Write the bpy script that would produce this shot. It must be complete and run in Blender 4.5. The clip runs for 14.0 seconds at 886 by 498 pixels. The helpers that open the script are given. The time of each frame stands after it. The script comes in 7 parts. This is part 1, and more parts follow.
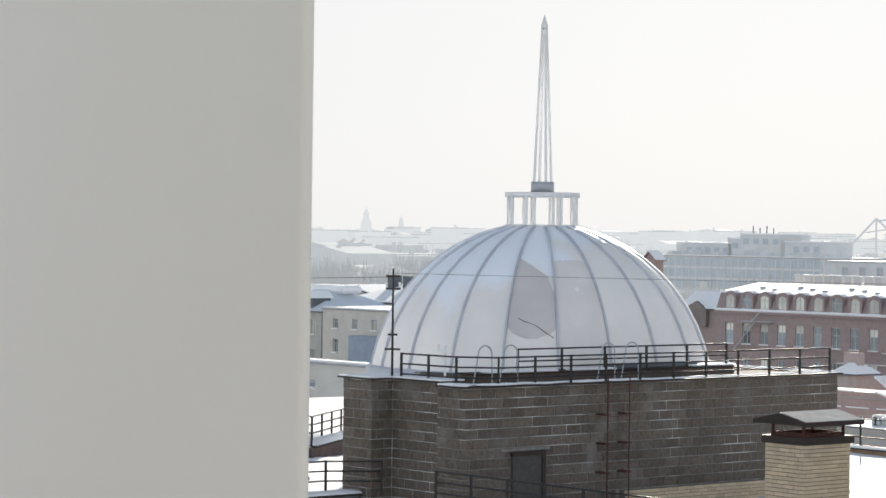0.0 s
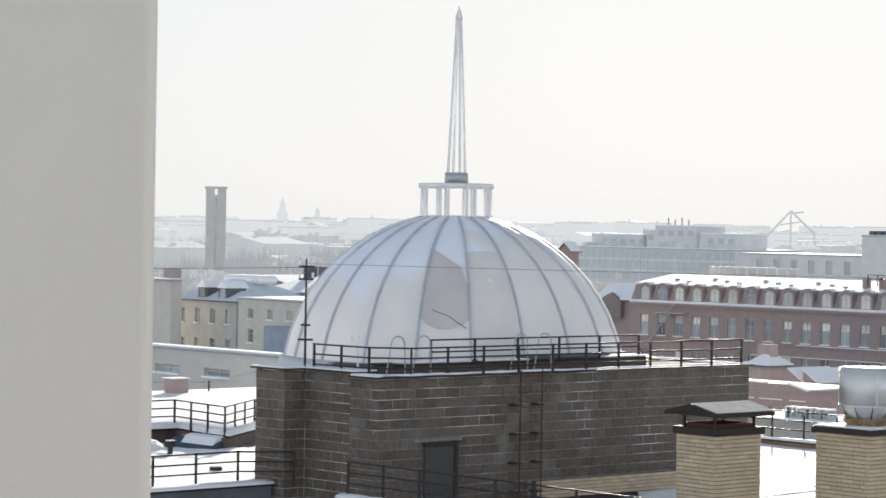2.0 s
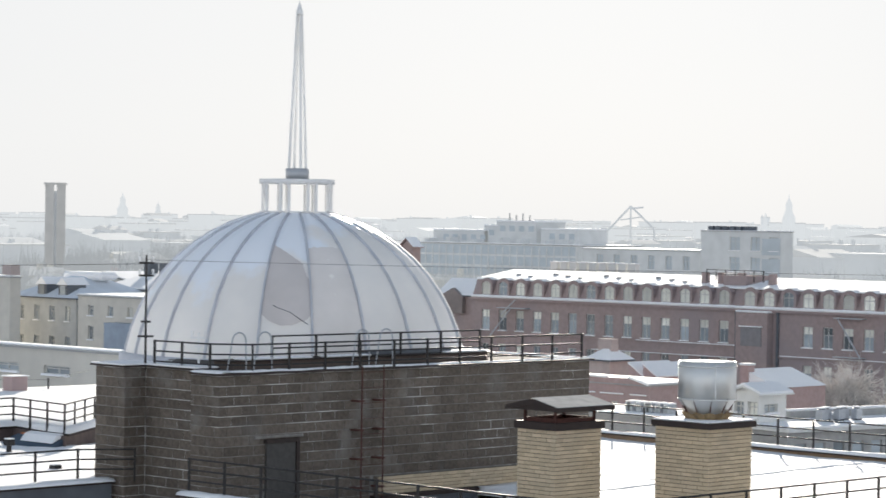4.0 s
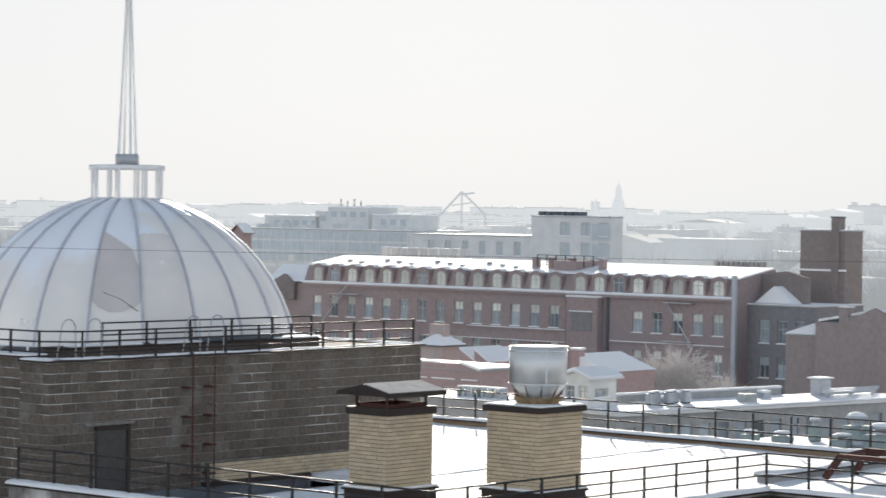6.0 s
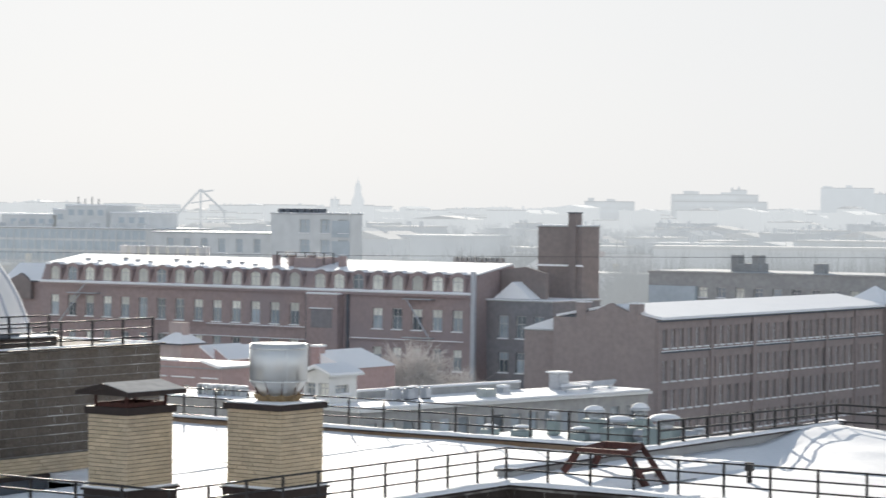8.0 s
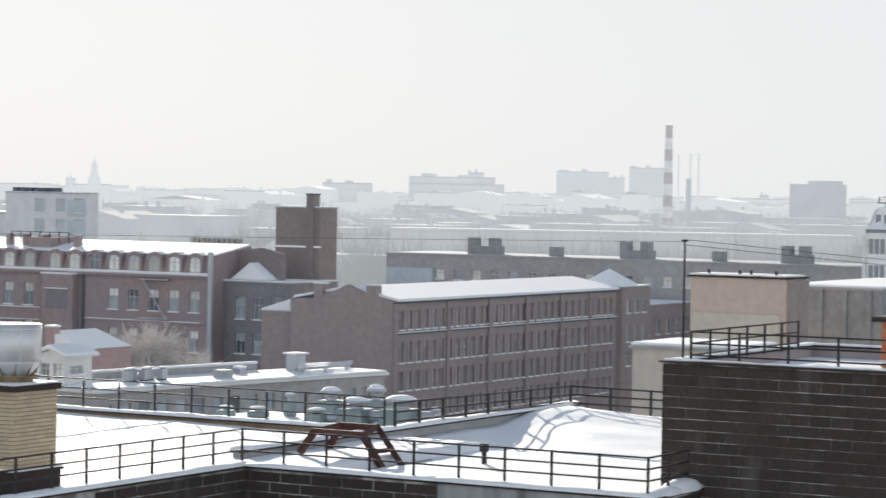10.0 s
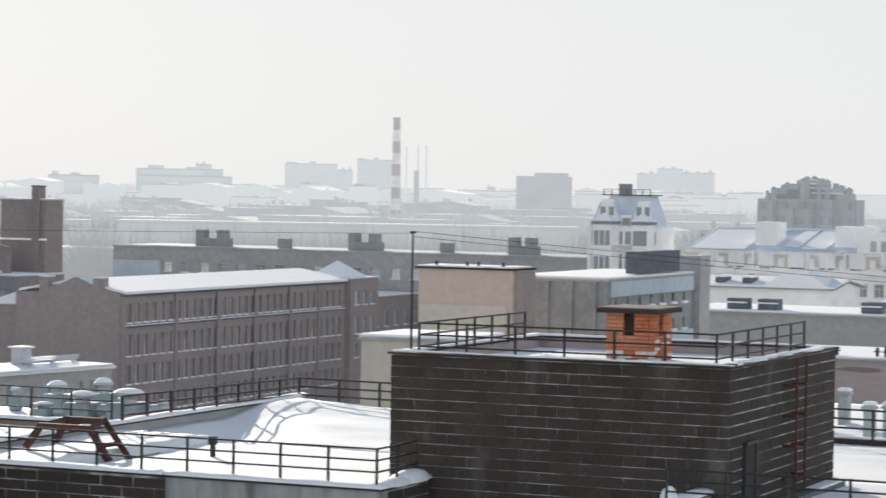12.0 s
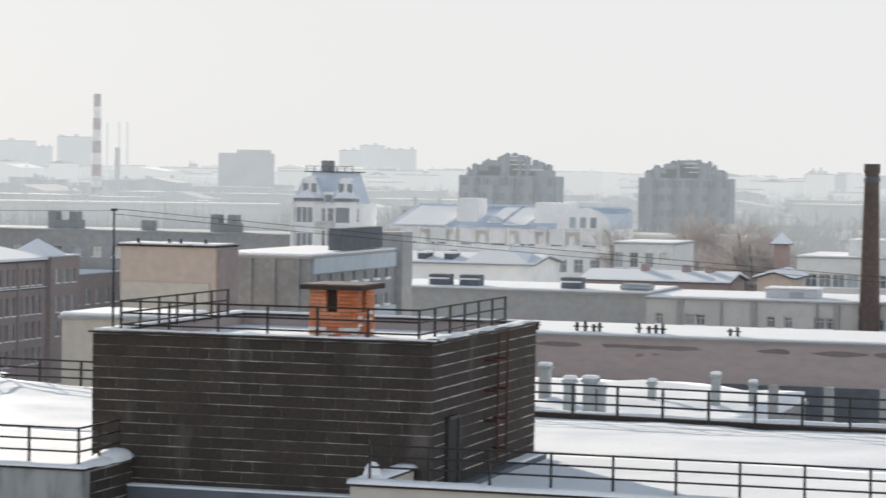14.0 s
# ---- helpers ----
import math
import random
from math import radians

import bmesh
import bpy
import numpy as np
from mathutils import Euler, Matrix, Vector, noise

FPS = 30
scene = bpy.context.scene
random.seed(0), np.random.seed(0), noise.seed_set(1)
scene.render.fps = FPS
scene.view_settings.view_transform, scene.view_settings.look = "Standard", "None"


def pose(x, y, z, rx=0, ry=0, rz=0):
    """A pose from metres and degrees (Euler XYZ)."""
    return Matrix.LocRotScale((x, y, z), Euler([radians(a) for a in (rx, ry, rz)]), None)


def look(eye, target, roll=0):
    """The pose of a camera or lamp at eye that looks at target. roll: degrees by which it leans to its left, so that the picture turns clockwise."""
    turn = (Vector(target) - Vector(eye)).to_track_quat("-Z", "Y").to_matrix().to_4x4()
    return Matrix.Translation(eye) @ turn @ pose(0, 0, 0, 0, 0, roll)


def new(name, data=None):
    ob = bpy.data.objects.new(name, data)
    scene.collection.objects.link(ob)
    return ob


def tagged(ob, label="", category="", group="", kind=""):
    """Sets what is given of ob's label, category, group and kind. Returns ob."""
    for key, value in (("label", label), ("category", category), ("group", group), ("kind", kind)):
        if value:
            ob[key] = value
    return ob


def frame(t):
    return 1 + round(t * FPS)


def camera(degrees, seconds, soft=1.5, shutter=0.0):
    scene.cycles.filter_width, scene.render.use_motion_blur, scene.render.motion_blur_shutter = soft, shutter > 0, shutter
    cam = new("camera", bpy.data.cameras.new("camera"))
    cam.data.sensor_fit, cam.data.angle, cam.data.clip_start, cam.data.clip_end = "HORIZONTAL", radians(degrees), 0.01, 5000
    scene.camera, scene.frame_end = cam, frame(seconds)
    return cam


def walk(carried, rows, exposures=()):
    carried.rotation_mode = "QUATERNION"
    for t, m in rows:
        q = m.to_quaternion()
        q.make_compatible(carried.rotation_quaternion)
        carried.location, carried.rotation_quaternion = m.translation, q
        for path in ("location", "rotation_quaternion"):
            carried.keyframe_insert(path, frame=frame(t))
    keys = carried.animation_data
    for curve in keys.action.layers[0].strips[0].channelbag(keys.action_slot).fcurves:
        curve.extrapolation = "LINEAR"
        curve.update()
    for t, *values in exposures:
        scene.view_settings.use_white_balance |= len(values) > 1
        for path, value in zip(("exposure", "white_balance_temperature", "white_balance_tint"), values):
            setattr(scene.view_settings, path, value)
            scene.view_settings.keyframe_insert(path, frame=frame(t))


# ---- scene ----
# camera: a hand-held pan with a long lens from a high storey; yaw to the right, pitch, lean, side step in metres
EYE_Z, GRID = 30.0, 50.0
cam = camera(19.35, 14.0, soft=1.55, shutter=0.5)
ROWS = [
    (0.0, -0.000, -0.442, 0.720, 0.0000),
    (0.5, 0.188, -0.546, 0.694, 0.0196),
    (1.0, 0.495, -0.602, 0.739, 0.0323),
    (1.5, 1.061, -0.654, 0.947, 0.0465),
    (2.0, 1.847, -0.620, 0.947, 0.0622),
    (2.5, 2.427, -0.549, 0.733, 0.0660),
    (3.0, 3.379, -0.538, 0.665, 0.0700),
    (5.5, 8.058, -0.909, 0.934, 0.0750),
    (6.0, 9.057, -0.924, 0.745, 0.0750),
    (6.5, 10.364, -0.834, 0.528, 0.0750),
    (7.0, 11.811, -0.807, 0.313, 0.0750),
    (7.5, 13.188, -0.886, 0.404, 0.0750),
    (8.0, 14.791, -0.928, 0.479, 0.0750),
    (10.5, 21.827, -1.253, 1.001, 0.0800),
    (11.0, 23.158, -1.204, 0.911, 0.0800),
    (11.5, 24.933, -1.307, 0.852, 0.0800),
    (12.0, 26.560, -1.344, 0.988, 0.0800),
    (12.5, 27.966, -1.416, 0.983, 0.0800),
    (13.0, 29.580, -1.558, 1.140, 0.0800),
    (13.5, 31.331, -1.717, 1.296, 0.0800),
    (14.0, 33.116, -1.747, 0.911, 0.0800),
]


def eye_pose(yaw, pitch, lean, step):
    a, p = radians(GRID - yaw), radians(pitch)
    eye = Vector((0.731 * step, -0.682 * step, EYE_Z))
    return look(eye, eye + 10 * Vector((math.cos(a) * math.cos(p), math.sin(a) * math.cos(p), math.sin(p))), lean)


walk(cam, [(t, eye_pose(*row)) for t, *row in ROWS], exposures=[(0.0, 0.57, 6540, 10), (3.0, 0.56, 6520, 10), (8.0, 0.51, 6480, 10), (11.0, 0.52, 6520, 10), (14.0, 0.52, 6620, 10)])

# ---- light: low winter sun behind thin haze, bright sky ----
SUN_AZ, SUN_EL = 41.0, 13.5
world = bpy.data.worlds.new("sky")
scene.world = world
world.use_nodes = True
wn, wl = world.node_tree.nodes, world.node_tree.links
wn.clear()
w_out, w_bg, w_bg2, w_add = wn.new("ShaderNodeOutputWorld"), wn.new("ShaderNodeBackground"), wn.new("ShaderNodeBackground"), wn.new("ShaderNodeAddShader")
w_sky = wn.new("ShaderNodeTexSky")
w_sky.sky_type, w_sky.sun_disc = "NISHITA", False
w_sky.sun_elevation, w_sky.sun_rotation = radians(SUN_EL), radians(90 - SUN_AZ)
w_sky.air_density, w_sky.dust_density, w_sky.ozone_density = 0.6, 2.0, 3.0
w_bg.inputs["Strength"].default_value = 0.0015
# veil of thin haze: brightest opposite the sun as added fill, thinner and bluer overhead
w_dir, w_dot, w_map = wn.new("ShaderNodeTexCoord"), wn.new("ShaderNodeVectorMath"), wn.new("ShaderNodeMapRange")
w_dot.operation, w_map.interpolation_type = "DOT_PRODUCT", "SMOOTHSTEP"
w_dot.inputs[1].default_value = (math.cos(radians(SUN_AZ)), math.sin(radians(SUN_AZ)), 0.2)
w_map.inputs["From Min"].default_value, w_map.inputs["From Max"].default_value = -0.6, 0.95
w_map.inputs["To Min"].default_value, w_map.inputs["To Max"].default_value = 1.16, 0.585
wl.new(w_dir.outputs["Generated"], w_dot.inputs[0])
wl.new(w_dot.outputs["Value"], w_map.inputs["Value"])
w_xyz, w_up, w_mul, w_tint = wn.new("ShaderNodeSeparateXYZ"), wn.new("ShaderNodeMapRange"), wn.new("ShaderNodeMath"), wn.new("ShaderNodeMix")
w_up.interpolation_type, w_mul.operation, w_tint.data_type = "SMOOTHSTEP", "MULTIPLY", "RGBA"
w_up.inputs["From Min"].default_value, w_up.inputs["From Max"].default_value = 0.085, 0.62
w_up.inputs["To Min"].default_value, w_up.inputs["To Max"].default_value = 1.0, 0.34
wl.new(w_dir.outputs["Generated"], w_xyz.inputs[0])
wl.new(w_xyz.outputs["Z"], w_up.inputs["Value"])
wl.new(w_map.outputs[0], w_mul.inputs[0])
wl.new(w_up.outputs[0], w_mul.inputs[1])
wl.new(w_up.outputs[0], w_tint.inputs["Factor"])
w_tint.inputs["A"].default_value, w_tint.inputs["B"].default_value = (0.42, 0.66, 1.0, 1), (0.956, 0.9725, 0.986, 1)
wl.new(w_tint.outputs["Result"], w_bg2.inputs["Color"])
wl.new(w_mul.outputs[0], w_bg2.inputs["Strength"])
wl.new(w_sky.outputs[0], w_bg.inputs["Color"])
wl.new(w_bg.outputs[0], w_add.inputs[0])
wl.new(w_bg2.outputs[0], w_add.inputs[1])
wl.new(w_add.outputs[0], w_out.inputs["Surface"])

sun = new("sun", bpy.data.lights.new("sun", "SUN"))
sun.data.energy, sun.data.angle, sun.data.color = 4.6, radians(0.5), (1.0, 0.92, 0.8)
sun.matrix_world = look((0, 0, 80), Vector((0, 0, 80)) - Vector((math.cos(radians(SUN_AZ)) * math.cos(radians(SUN_EL)), math.sin(radians(SUN_AZ)) * math.cos(radians(SUN_EL)), math.sin(radians(SUN_EL)))))


# ---- materials ----
def mat(name, c1, c2=None, rough=0.8, metal=0.0, grain=6.0, stain=0.35, c3=None, bump=0.15, piece=0.0, stretch=(1, 1, 1), spec=0.3, glow=0.0, glow_color=None, stain_amount=0.5, stain_edge=(0.45, 0.7)):
    """Two colours mixed by a fine grain, a third by large stains, a little relief, and a shift of value from piece to piece."""
    m = bpy.data.materials.new(name)
    m.use_nodes = True
    n, l = m.node_tree.nodes, m.node_tree.links
    bsdf = n["Principled BSDF"]
    geo, mapping = n.new("ShaderNodeNewGeometry"), n.new("ShaderNodeMapping")
    mapping.inputs["Scale"].default_value = stretch
    l.new(geo.outputs["Position"], mapping.inputs["Vector"])
    fine, coarse = n.new("ShaderNodeTexNoise"), n.new("ShaderNodeTexNoise")
    fine.inputs["Scale"].default_value, fine.inputs["Detail"].default_value = grain, 5
    coarse.inputs["Scale"].default_value, coarse.inputs["Detail"].default_value = stain, 4
    l.new(mapping.outputs[0], fine.inputs["Vector"])
    l.new(mapping.outputs[0], coarse.inputs["Vector"])
    c2 = c2 or tuple(0.8 * v for v in c1)
    c3 = c3 or tuple(0.72 * v for v in c1)
    mix1, mix2 = n.new("ShaderNodeMix"), n.new("ShaderNodeMix")
    mix1.data_type = mix2.data_type = "RGBA"
    r1, r2 = n.new("ShaderNodeMapRange"), n.new("ShaderNodeMapRange")
    for r, a, b in ((r1, 0.35, 0.65), (r2, *stain_edge)):
        r.inputs["From Min"].default_value, r.inputs["From Max"].default_value = a, b
    r2.inputs["To Max"].default_value = stain_amount
    l.new(fine.outputs[0], r1.inputs["Value"])
    l.new(coarse.outputs[0], r2.inputs["Value"])
    l.new(r1.outputs[0], mix1.inputs["Factor"])
    l.new(r2.outputs[0], mix2.inputs["Factor"])
    mix1.inputs["A"].default_value, mix1.inputs["B"].default_value = (*c1, 1), (*c2, 1)
    mix2.inputs["B"].default_value = (*c3, 1)
    l.new(mix1.outputs["Result"], mix2.inputs["A"])
    last = mix2.outputs["Result"]
    if piece:
        info, hsv, r3 = n.new("ShaderNodeObjectInfo"), n.new("ShaderNodeHueSaturation"), n.new("ShaderNodeMapRange")
        r3.inputs["To Min"].default_value, r3.inputs["To Max"].default_value = 1 - piece, 1 + piece
        l.new(info.outputs["Random"], r3.inputs["Value"])
        l.new(r3.outputs[0], hsv.inputs["Value"])
        l.new(last, hsv.inputs["Color"])
        last = hsv.outputs[0]
    l.new(last, bsdf.inputs["Base Color"])
    bsdf.inputs["Roughness"].default_value, bsdf.inputs["Metallic"].default_value = rough, metal
    bsdf.inputs["Specular IOR Level"].default_value = spec
    if bump:
        b = n.new("ShaderNodeBump")
        b.inputs["Strength"].default_value, b.inputs["Distance"].default_value = bump, 0.02
        l.new(fine.outputs[0], b.inputs["Height"])
        l.new(b.outputs[0], bsdf.inputs["Normal"])
    # glow: haze light added as emission to far surfaces
    if glow:
        bsdf.inputs["Emission Color"].default_value, bsdf.inputs["Emission Strength"].default_value = (*(glow_color or c1), 1), glow
    return m


SNOW = mat("snow", (0.86, 0.86, 0.865), (0.81, 0.812, 0.82), 0.75, grain=9, stain=0.4, c3=(0.79, 0.795, 0.81), bump=0.3)
OLD_SNOW = mat("trodden_snow", (0.5, 0.515, 0.53), (0.42, 0.435, 0.45), 0.8, grain=1.2, stain=0.02, c3=(0.3, 0.305, 0.31), bump=0.3)
BLOCK = mat("grey_block", (0.143, 0.12, 0.1), (0.097, 0.081, 0.067), 0.95, grain=12, stain=1.1, c3=(0.21, 0.2, 0.19), bump=0.6, piece=0.2, stain_edge=(0.55, 0.72))
BROWN_BLOCK = mat("dark_brown_block", (0.064, 0.052, 0.044), (0.042, 0.035, 0.029), 0.95, grain=22, stain=0.7, c3=(0.16, 0.145, 0.13), bump=0.6, piece=0.14, stretch=(1.6, 1.6, 0.7), stain_amount=0.55, stain_edge=(0.6, 0.72))
THIN_MORTAR = mat("greyed_mortar", (0.58, 0.565, 0.54), (0.2, 0.19, 0.178), 0.95, grain=3.2, stain=0.9, c3=(0.075, 0.07, 0.066), bump=0.4, stain_amount=0.9, stain_edge=(0.42, 0.6))
PINK_BRICK = mat("faded_pink_brick", (0.44, 0.325, 0.315), (0.38, 0.275, 0.265), 0.95, grain=2.2, stain=0.25, c3=(0.34, 0.27, 0.265))
MORTAR = mat("pale_mortar", (0.26, 0.248, 0.232), (0.16, 0.152, 0.143), 0.95, grain=5, stain=0.75, c3=(0.62, 0.61, 0.59), bump=0.4, stain_amount=0.85, stain_edge=(0.52, 0.64))
YELLOW_BRICK = mat("yellow_brick", (0.56, 0.46, 0.32), (0.48, 0.38, 0.26), 0.9, grain=30, stain=1.2, c3=(0.44, 0.37, 0.28), bump=0.3, piece=0.12)
DARK_JOINT = mat("dark_joint", (0.13, 0.11, 0.09), None, 0.95, grain=20)
ORANGE_BRICK = mat("orange_brick", (0.52, 0.17, 0.075), (0.42, 0.13, 0.06), 0.9, grain=25, stain=1.5, c3=(0.5, 0.3, 0.2), bump=0.3, piece=0.16)
FROST = mat("frost_crust", (0.75, 0.74, 0.74), (0.6, 0.5, 0.45), 0.9, grain=14)
IRON = mat("dark_iron", (0.035, 0.034, 0.036), (0.05, 0.045, 0.042), 0.55, 0.3, grain=18)
RUST = mat("red_oxide_steel", (0.105, 0.048, 0.041), (0.07, 0.036, 0.032), 0.8, 0.0, grain=12, spec=0.15)
SHEET = mat("brown_sheet_metal", (0.055, 0.042, 0.038), (0.042, 0.034, 0.032), 0.7, 0.1, grain=6, spec=0.15)
ZINC = mat("zinc_sheet", (0.72, 0.73, 0.72), (0.66, 0.67, 0.67), 0.4, 0.9, grain=2.5, stain=0.8, c3=(0.66, 0.66, 0.65), bump=0.0)
z_nodes, z_links = ZINC.node_tree.nodes, ZINC.node_tree.links
z_tangent = z_nodes.new("ShaderNodeTangent")
z_tangent.direction_type, z_tangent.axis = "RADIAL", "Z"
z_links.new(z_tangent.outputs[0], z_nodes["Principled BSDF"].inputs["Tangent"])
z_nodes["Principled BSDF"].inputs["Anisotropic"].default_value, z_nodes["Principled BSDF"].inputs["Anisotropic Rotation"].default_value = 0.9, 0.25
WEATHERED_ZINC = mat("weathered_zinc", (0.4, 0.43, 0.43), (0.32, 0.35, 0.35), 0.6, 0.2, grain=4)
FROSTED_METAL = mat("frosted_metal", (0.33, 0.335, 0.34), (0.26, 0.265, 0.27), 0.85, 0.0, grain=4, stain=1.5, c3=(0.42, 0.425, 0.43), spec=0.05)
GALV = mat("frosted_roof_sheet", (0.5, 0.52, 0.55), (0.42, 0.44, 0.47), 0.5, 0.4, grain=5)
DOME_SKIN = mat("painted_dome_panels", (0.82, 0.785, 0.745), (0.77, 0.745, 0.715), 0.38, 0.0, grain=1.3, stain=0.5, c3=(0.7, 0.67, 0.645), bump=0.04, spec=0.9)
DOME_BARE = mat("bare_dome_primer", (0.62, 0.575, 0.56), (0.57, 0.535, 0.525), 0.45, 0.0, grain=1.5, stain=0.6, bump=0.04, spec=0.4)
DOME_WORN = mat("worn_dome_paint", (0.76, 0.715, 0.69), (0.71, 0.675, 0.65), 0.4, 0.0, grain=1.5, stain=0.6, bump=0.04, spec=0.5)
# thin frost with a soft, blotchy edge on the crown of the dome and down its west side
d_nodes, d_links = DOME_SKIN.node_tree.nodes, DOME_SKIN.node_tree.links
d_bsdf = d_nodes["Principled BSDF"]
d_place, d_lean, d_cloud, d_sum, d_range, d_mix = d_nodes.new("ShaderNodeTexCoord"), d_nodes.new("ShaderNodeVectorMath"), d_nodes.new("ShaderNodeTexNoise"), d_nodes.new("ShaderNodeMath"), d_nodes.new("ShaderNodeMapRange"), d_nodes.new("ShaderNodeMix")
d_lean.operation, d_sum.operation, d_range.interpolation_type, d_mix.data_type = "DOT_PRODUCT", "MULTIPLY_ADD", "SMOOTHSTEP", "RGBA"
d_lean.inputs[1].default_value = (-0.36, 0.1, 1.0)
d_cloud.inputs["Scale"].default_value, d_cloud.inputs["Detail"].default_value = 0.9, 6
d_sum.inputs[1].default_value = 2.6
d_range.inputs["From Min"].default_value, d_range.inputs["From Max"].default_value = 4.45, 4.95
d_links.new(d_place.outputs["Object"], d_lean.inputs[0])
d_links.new(d_place.outputs["Object"], d_cloud.inputs["Vector"])
d_links.new(d_cloud.outputs[0], d_sum.inputs[0])
d_links.new(d_lean.outputs["Value"], d_sum.inputs[2])
d_links.new(d_sum.outputs[0], d_range.inputs["Value"])
d_links.new(d_range.outputs[0], d_mix.inputs["Factor"])
d_links.new(d_bsdf.inputs["Base Color"].links[0].from_socket, d_mix.inputs["A"])
d_mix.inputs["B"].default_value = (0.8, 0.83, 0.88, 1)
d_links.new(d_mix.outputs["Result"], d_bsdf.inputs["Base Color"])
DOME_SEAM = mat("dome_seam", (0.58, 0.595, 0.64), (0.48, 0.495, 0.54), 0.5, 0.2, grain=3)
WHITE_STEEL = mat("white_painted_steel", (0.84, 0.84, 0.835), (0.76, 0.76, 0.76), 0.5, 0.1, grain=5)
PLASTER_WALL = mat("white_plaster", (0.876, 0.826, 0.763), (0.856, 0.806, 0.743), 0.9, grain=3.5, stain=1.6, c3=(0.79, 0.748, 0.66), bump=0.1, stretch=(1, 1, 0.3), stain_edge=(0.4, 0.65), stain_amount=0.7)
GREY_PLASTER = mat("grey_plaster", (0.33, 0.34, 0.34), (0.26, 0.27, 0.275), 0.95, grain=3, stain=0.5, c3=(0.2, 0.2, 0.2))
BEIGE_PLASTER = mat("beige_plaster", (0.58, 0.53, 0.45), (0.5, 0.46, 0.4), 0.95, grain=2, stain=0.3, c3=(0.44, 0.4, 0.36))
GREY_DOOR = mat("grey_steel_door", (0.09, 0.086, 0.082), None, 0.8, 0.0, grain=10, spec=0.12)
DARK_DOOR = mat("dark_steel_door", (0.05, 0.049, 0.048), None, 0.8, 0.0, grain=10, spec=0.12)
RED_BRICK = mat("old_red_brick", (0.365, 0.285, 0.272), (0.305, 0.242, 0.234), 0.95, grain=1.6, stain=0.12, c3=(0.3, 0.255, 0.26), stain_amount=0.8)
BROWN_BRICK = mat("old_brown_brick", (0.355, 0.296, 0.278), (0.3, 0.255, 0.242), 0.95, grain=1.6, stain=0.08, c3=(0.27, 0.23, 0.225))
GLASS = mat("window_glass", (0.32, 0.36, 0.39), (0.23, 0.265, 0.29), 0.12, 0.0, grain=0.5, spec=0.8, bump=0.0, piece=0.6)
BLIND = mat("pale_blind", (0.78, 0.77, 0.7), (0.66, 0.66, 0.6), 0.5, grain=1.0, piece=0.3)
PALE_FRAME = mat("pale_window_frame", (0.6, 0.6, 0.58), None, 0.7, grain=4)
CONCRETE = mat("weathered_concrete", (0.4, 0.4, 0.39), (0.33, 0.33, 0.325), 0.95, grain=1.5, stain=0.12, c3=(0.28, 0.28, 0.28))
PINK_PLASTER = mat("pink_plaster", (0.46, 0.39, 0.37), (0.41, 0.35, 0.335), 0.95, grain=1.5, stain=0.2, c3=(0.36, 0.3, 0.285))
PEELING_PINK = mat("peeling_pink_plaster", (0.46, 0.39, 0.37), (0.41, 0.35, 0.335), 0.95, grain=1.8, stain=0.55, c3=(0.27, 0.18, 0.155), stretch=(1, 0.5, 1.6), stain_edge=(0.66, 0.68), stain_amount=0.8)
PEELING = mat("peeling_grey_plaster", (0.37, 0.378, 0.372), (0.32, 0.328, 0.324), 0.95, grain=2.5, stain=1.4, c3=(0.4, 0.33, 0.3), stain_edge=(0.6, 0.66), stain_amount=0.55)
STAINED_PLASTER = mat("stained_grey_plaster", (0.38, 0.39, 0.385), (0.3, 0.31, 0.305), 0.95, grain=3, stain=2.2, c3=(0.13, 0.13, 0.125), stretch=(1, 1, 0.3), stain_amount=0.85, stain_edge=(0.5, 0.68))
PALE_PLASTER = mat("pale_plaster", (0.72, 0.72, 0.7), (0.66, 0.66, 0.64), 0.95, grain=1.5, stain=0.12, c3=(0.58, 0.58, 0.56))
BLUE_PANEL = mat("blue_grey_panel", (0.5, 0.56, 0.6), (0.44, 0.5, 0.54), 0.8, grain=1.2, stain=0.12)
SLATE = mat("dark_slate", (0.13, 0.145, 0.165), (0.1, 0.11, 0.125), 0.7, grain=1.4)
BLUE_ROOF = mat("blue_roof_sheet", (0.3, 0.36, 0.44), (0.26, 0.31, 0.38), 0.5, 0.1, grain=1.0)
TAN_PLASTER = mat("tan_plaster", (0.56, 0.46, 0.39), (0.5, 0.41, 0.35), 0.95, grain=2, stain=0.3, c3=(0.44, 0.36, 0.31))
TOWER_BRICK = mat("dark_tower_brick", (0.265, 0.228, 0.216), (0.225, 0.197, 0.188), 0.95, grain=1.6, stain=0.12, c3=(0.17, 0.14, 0.135))
SOOTY_BRICK = mat("sooty_brick", (0.15, 0.115, 0.105), (0.11, 0.085, 0.08), 0.95, grain=3, stain=0.3, c3=(0.09, 0.075, 0.07))
BARK = mat("bark", (0.11, 0.085, 0.07), None, 0.95, grain=10)
TWIG = mat("frosted_twigs", (0.7, 0.67, 0.64), (0.58, 0.54, 0.51), 0.95, grain=3)


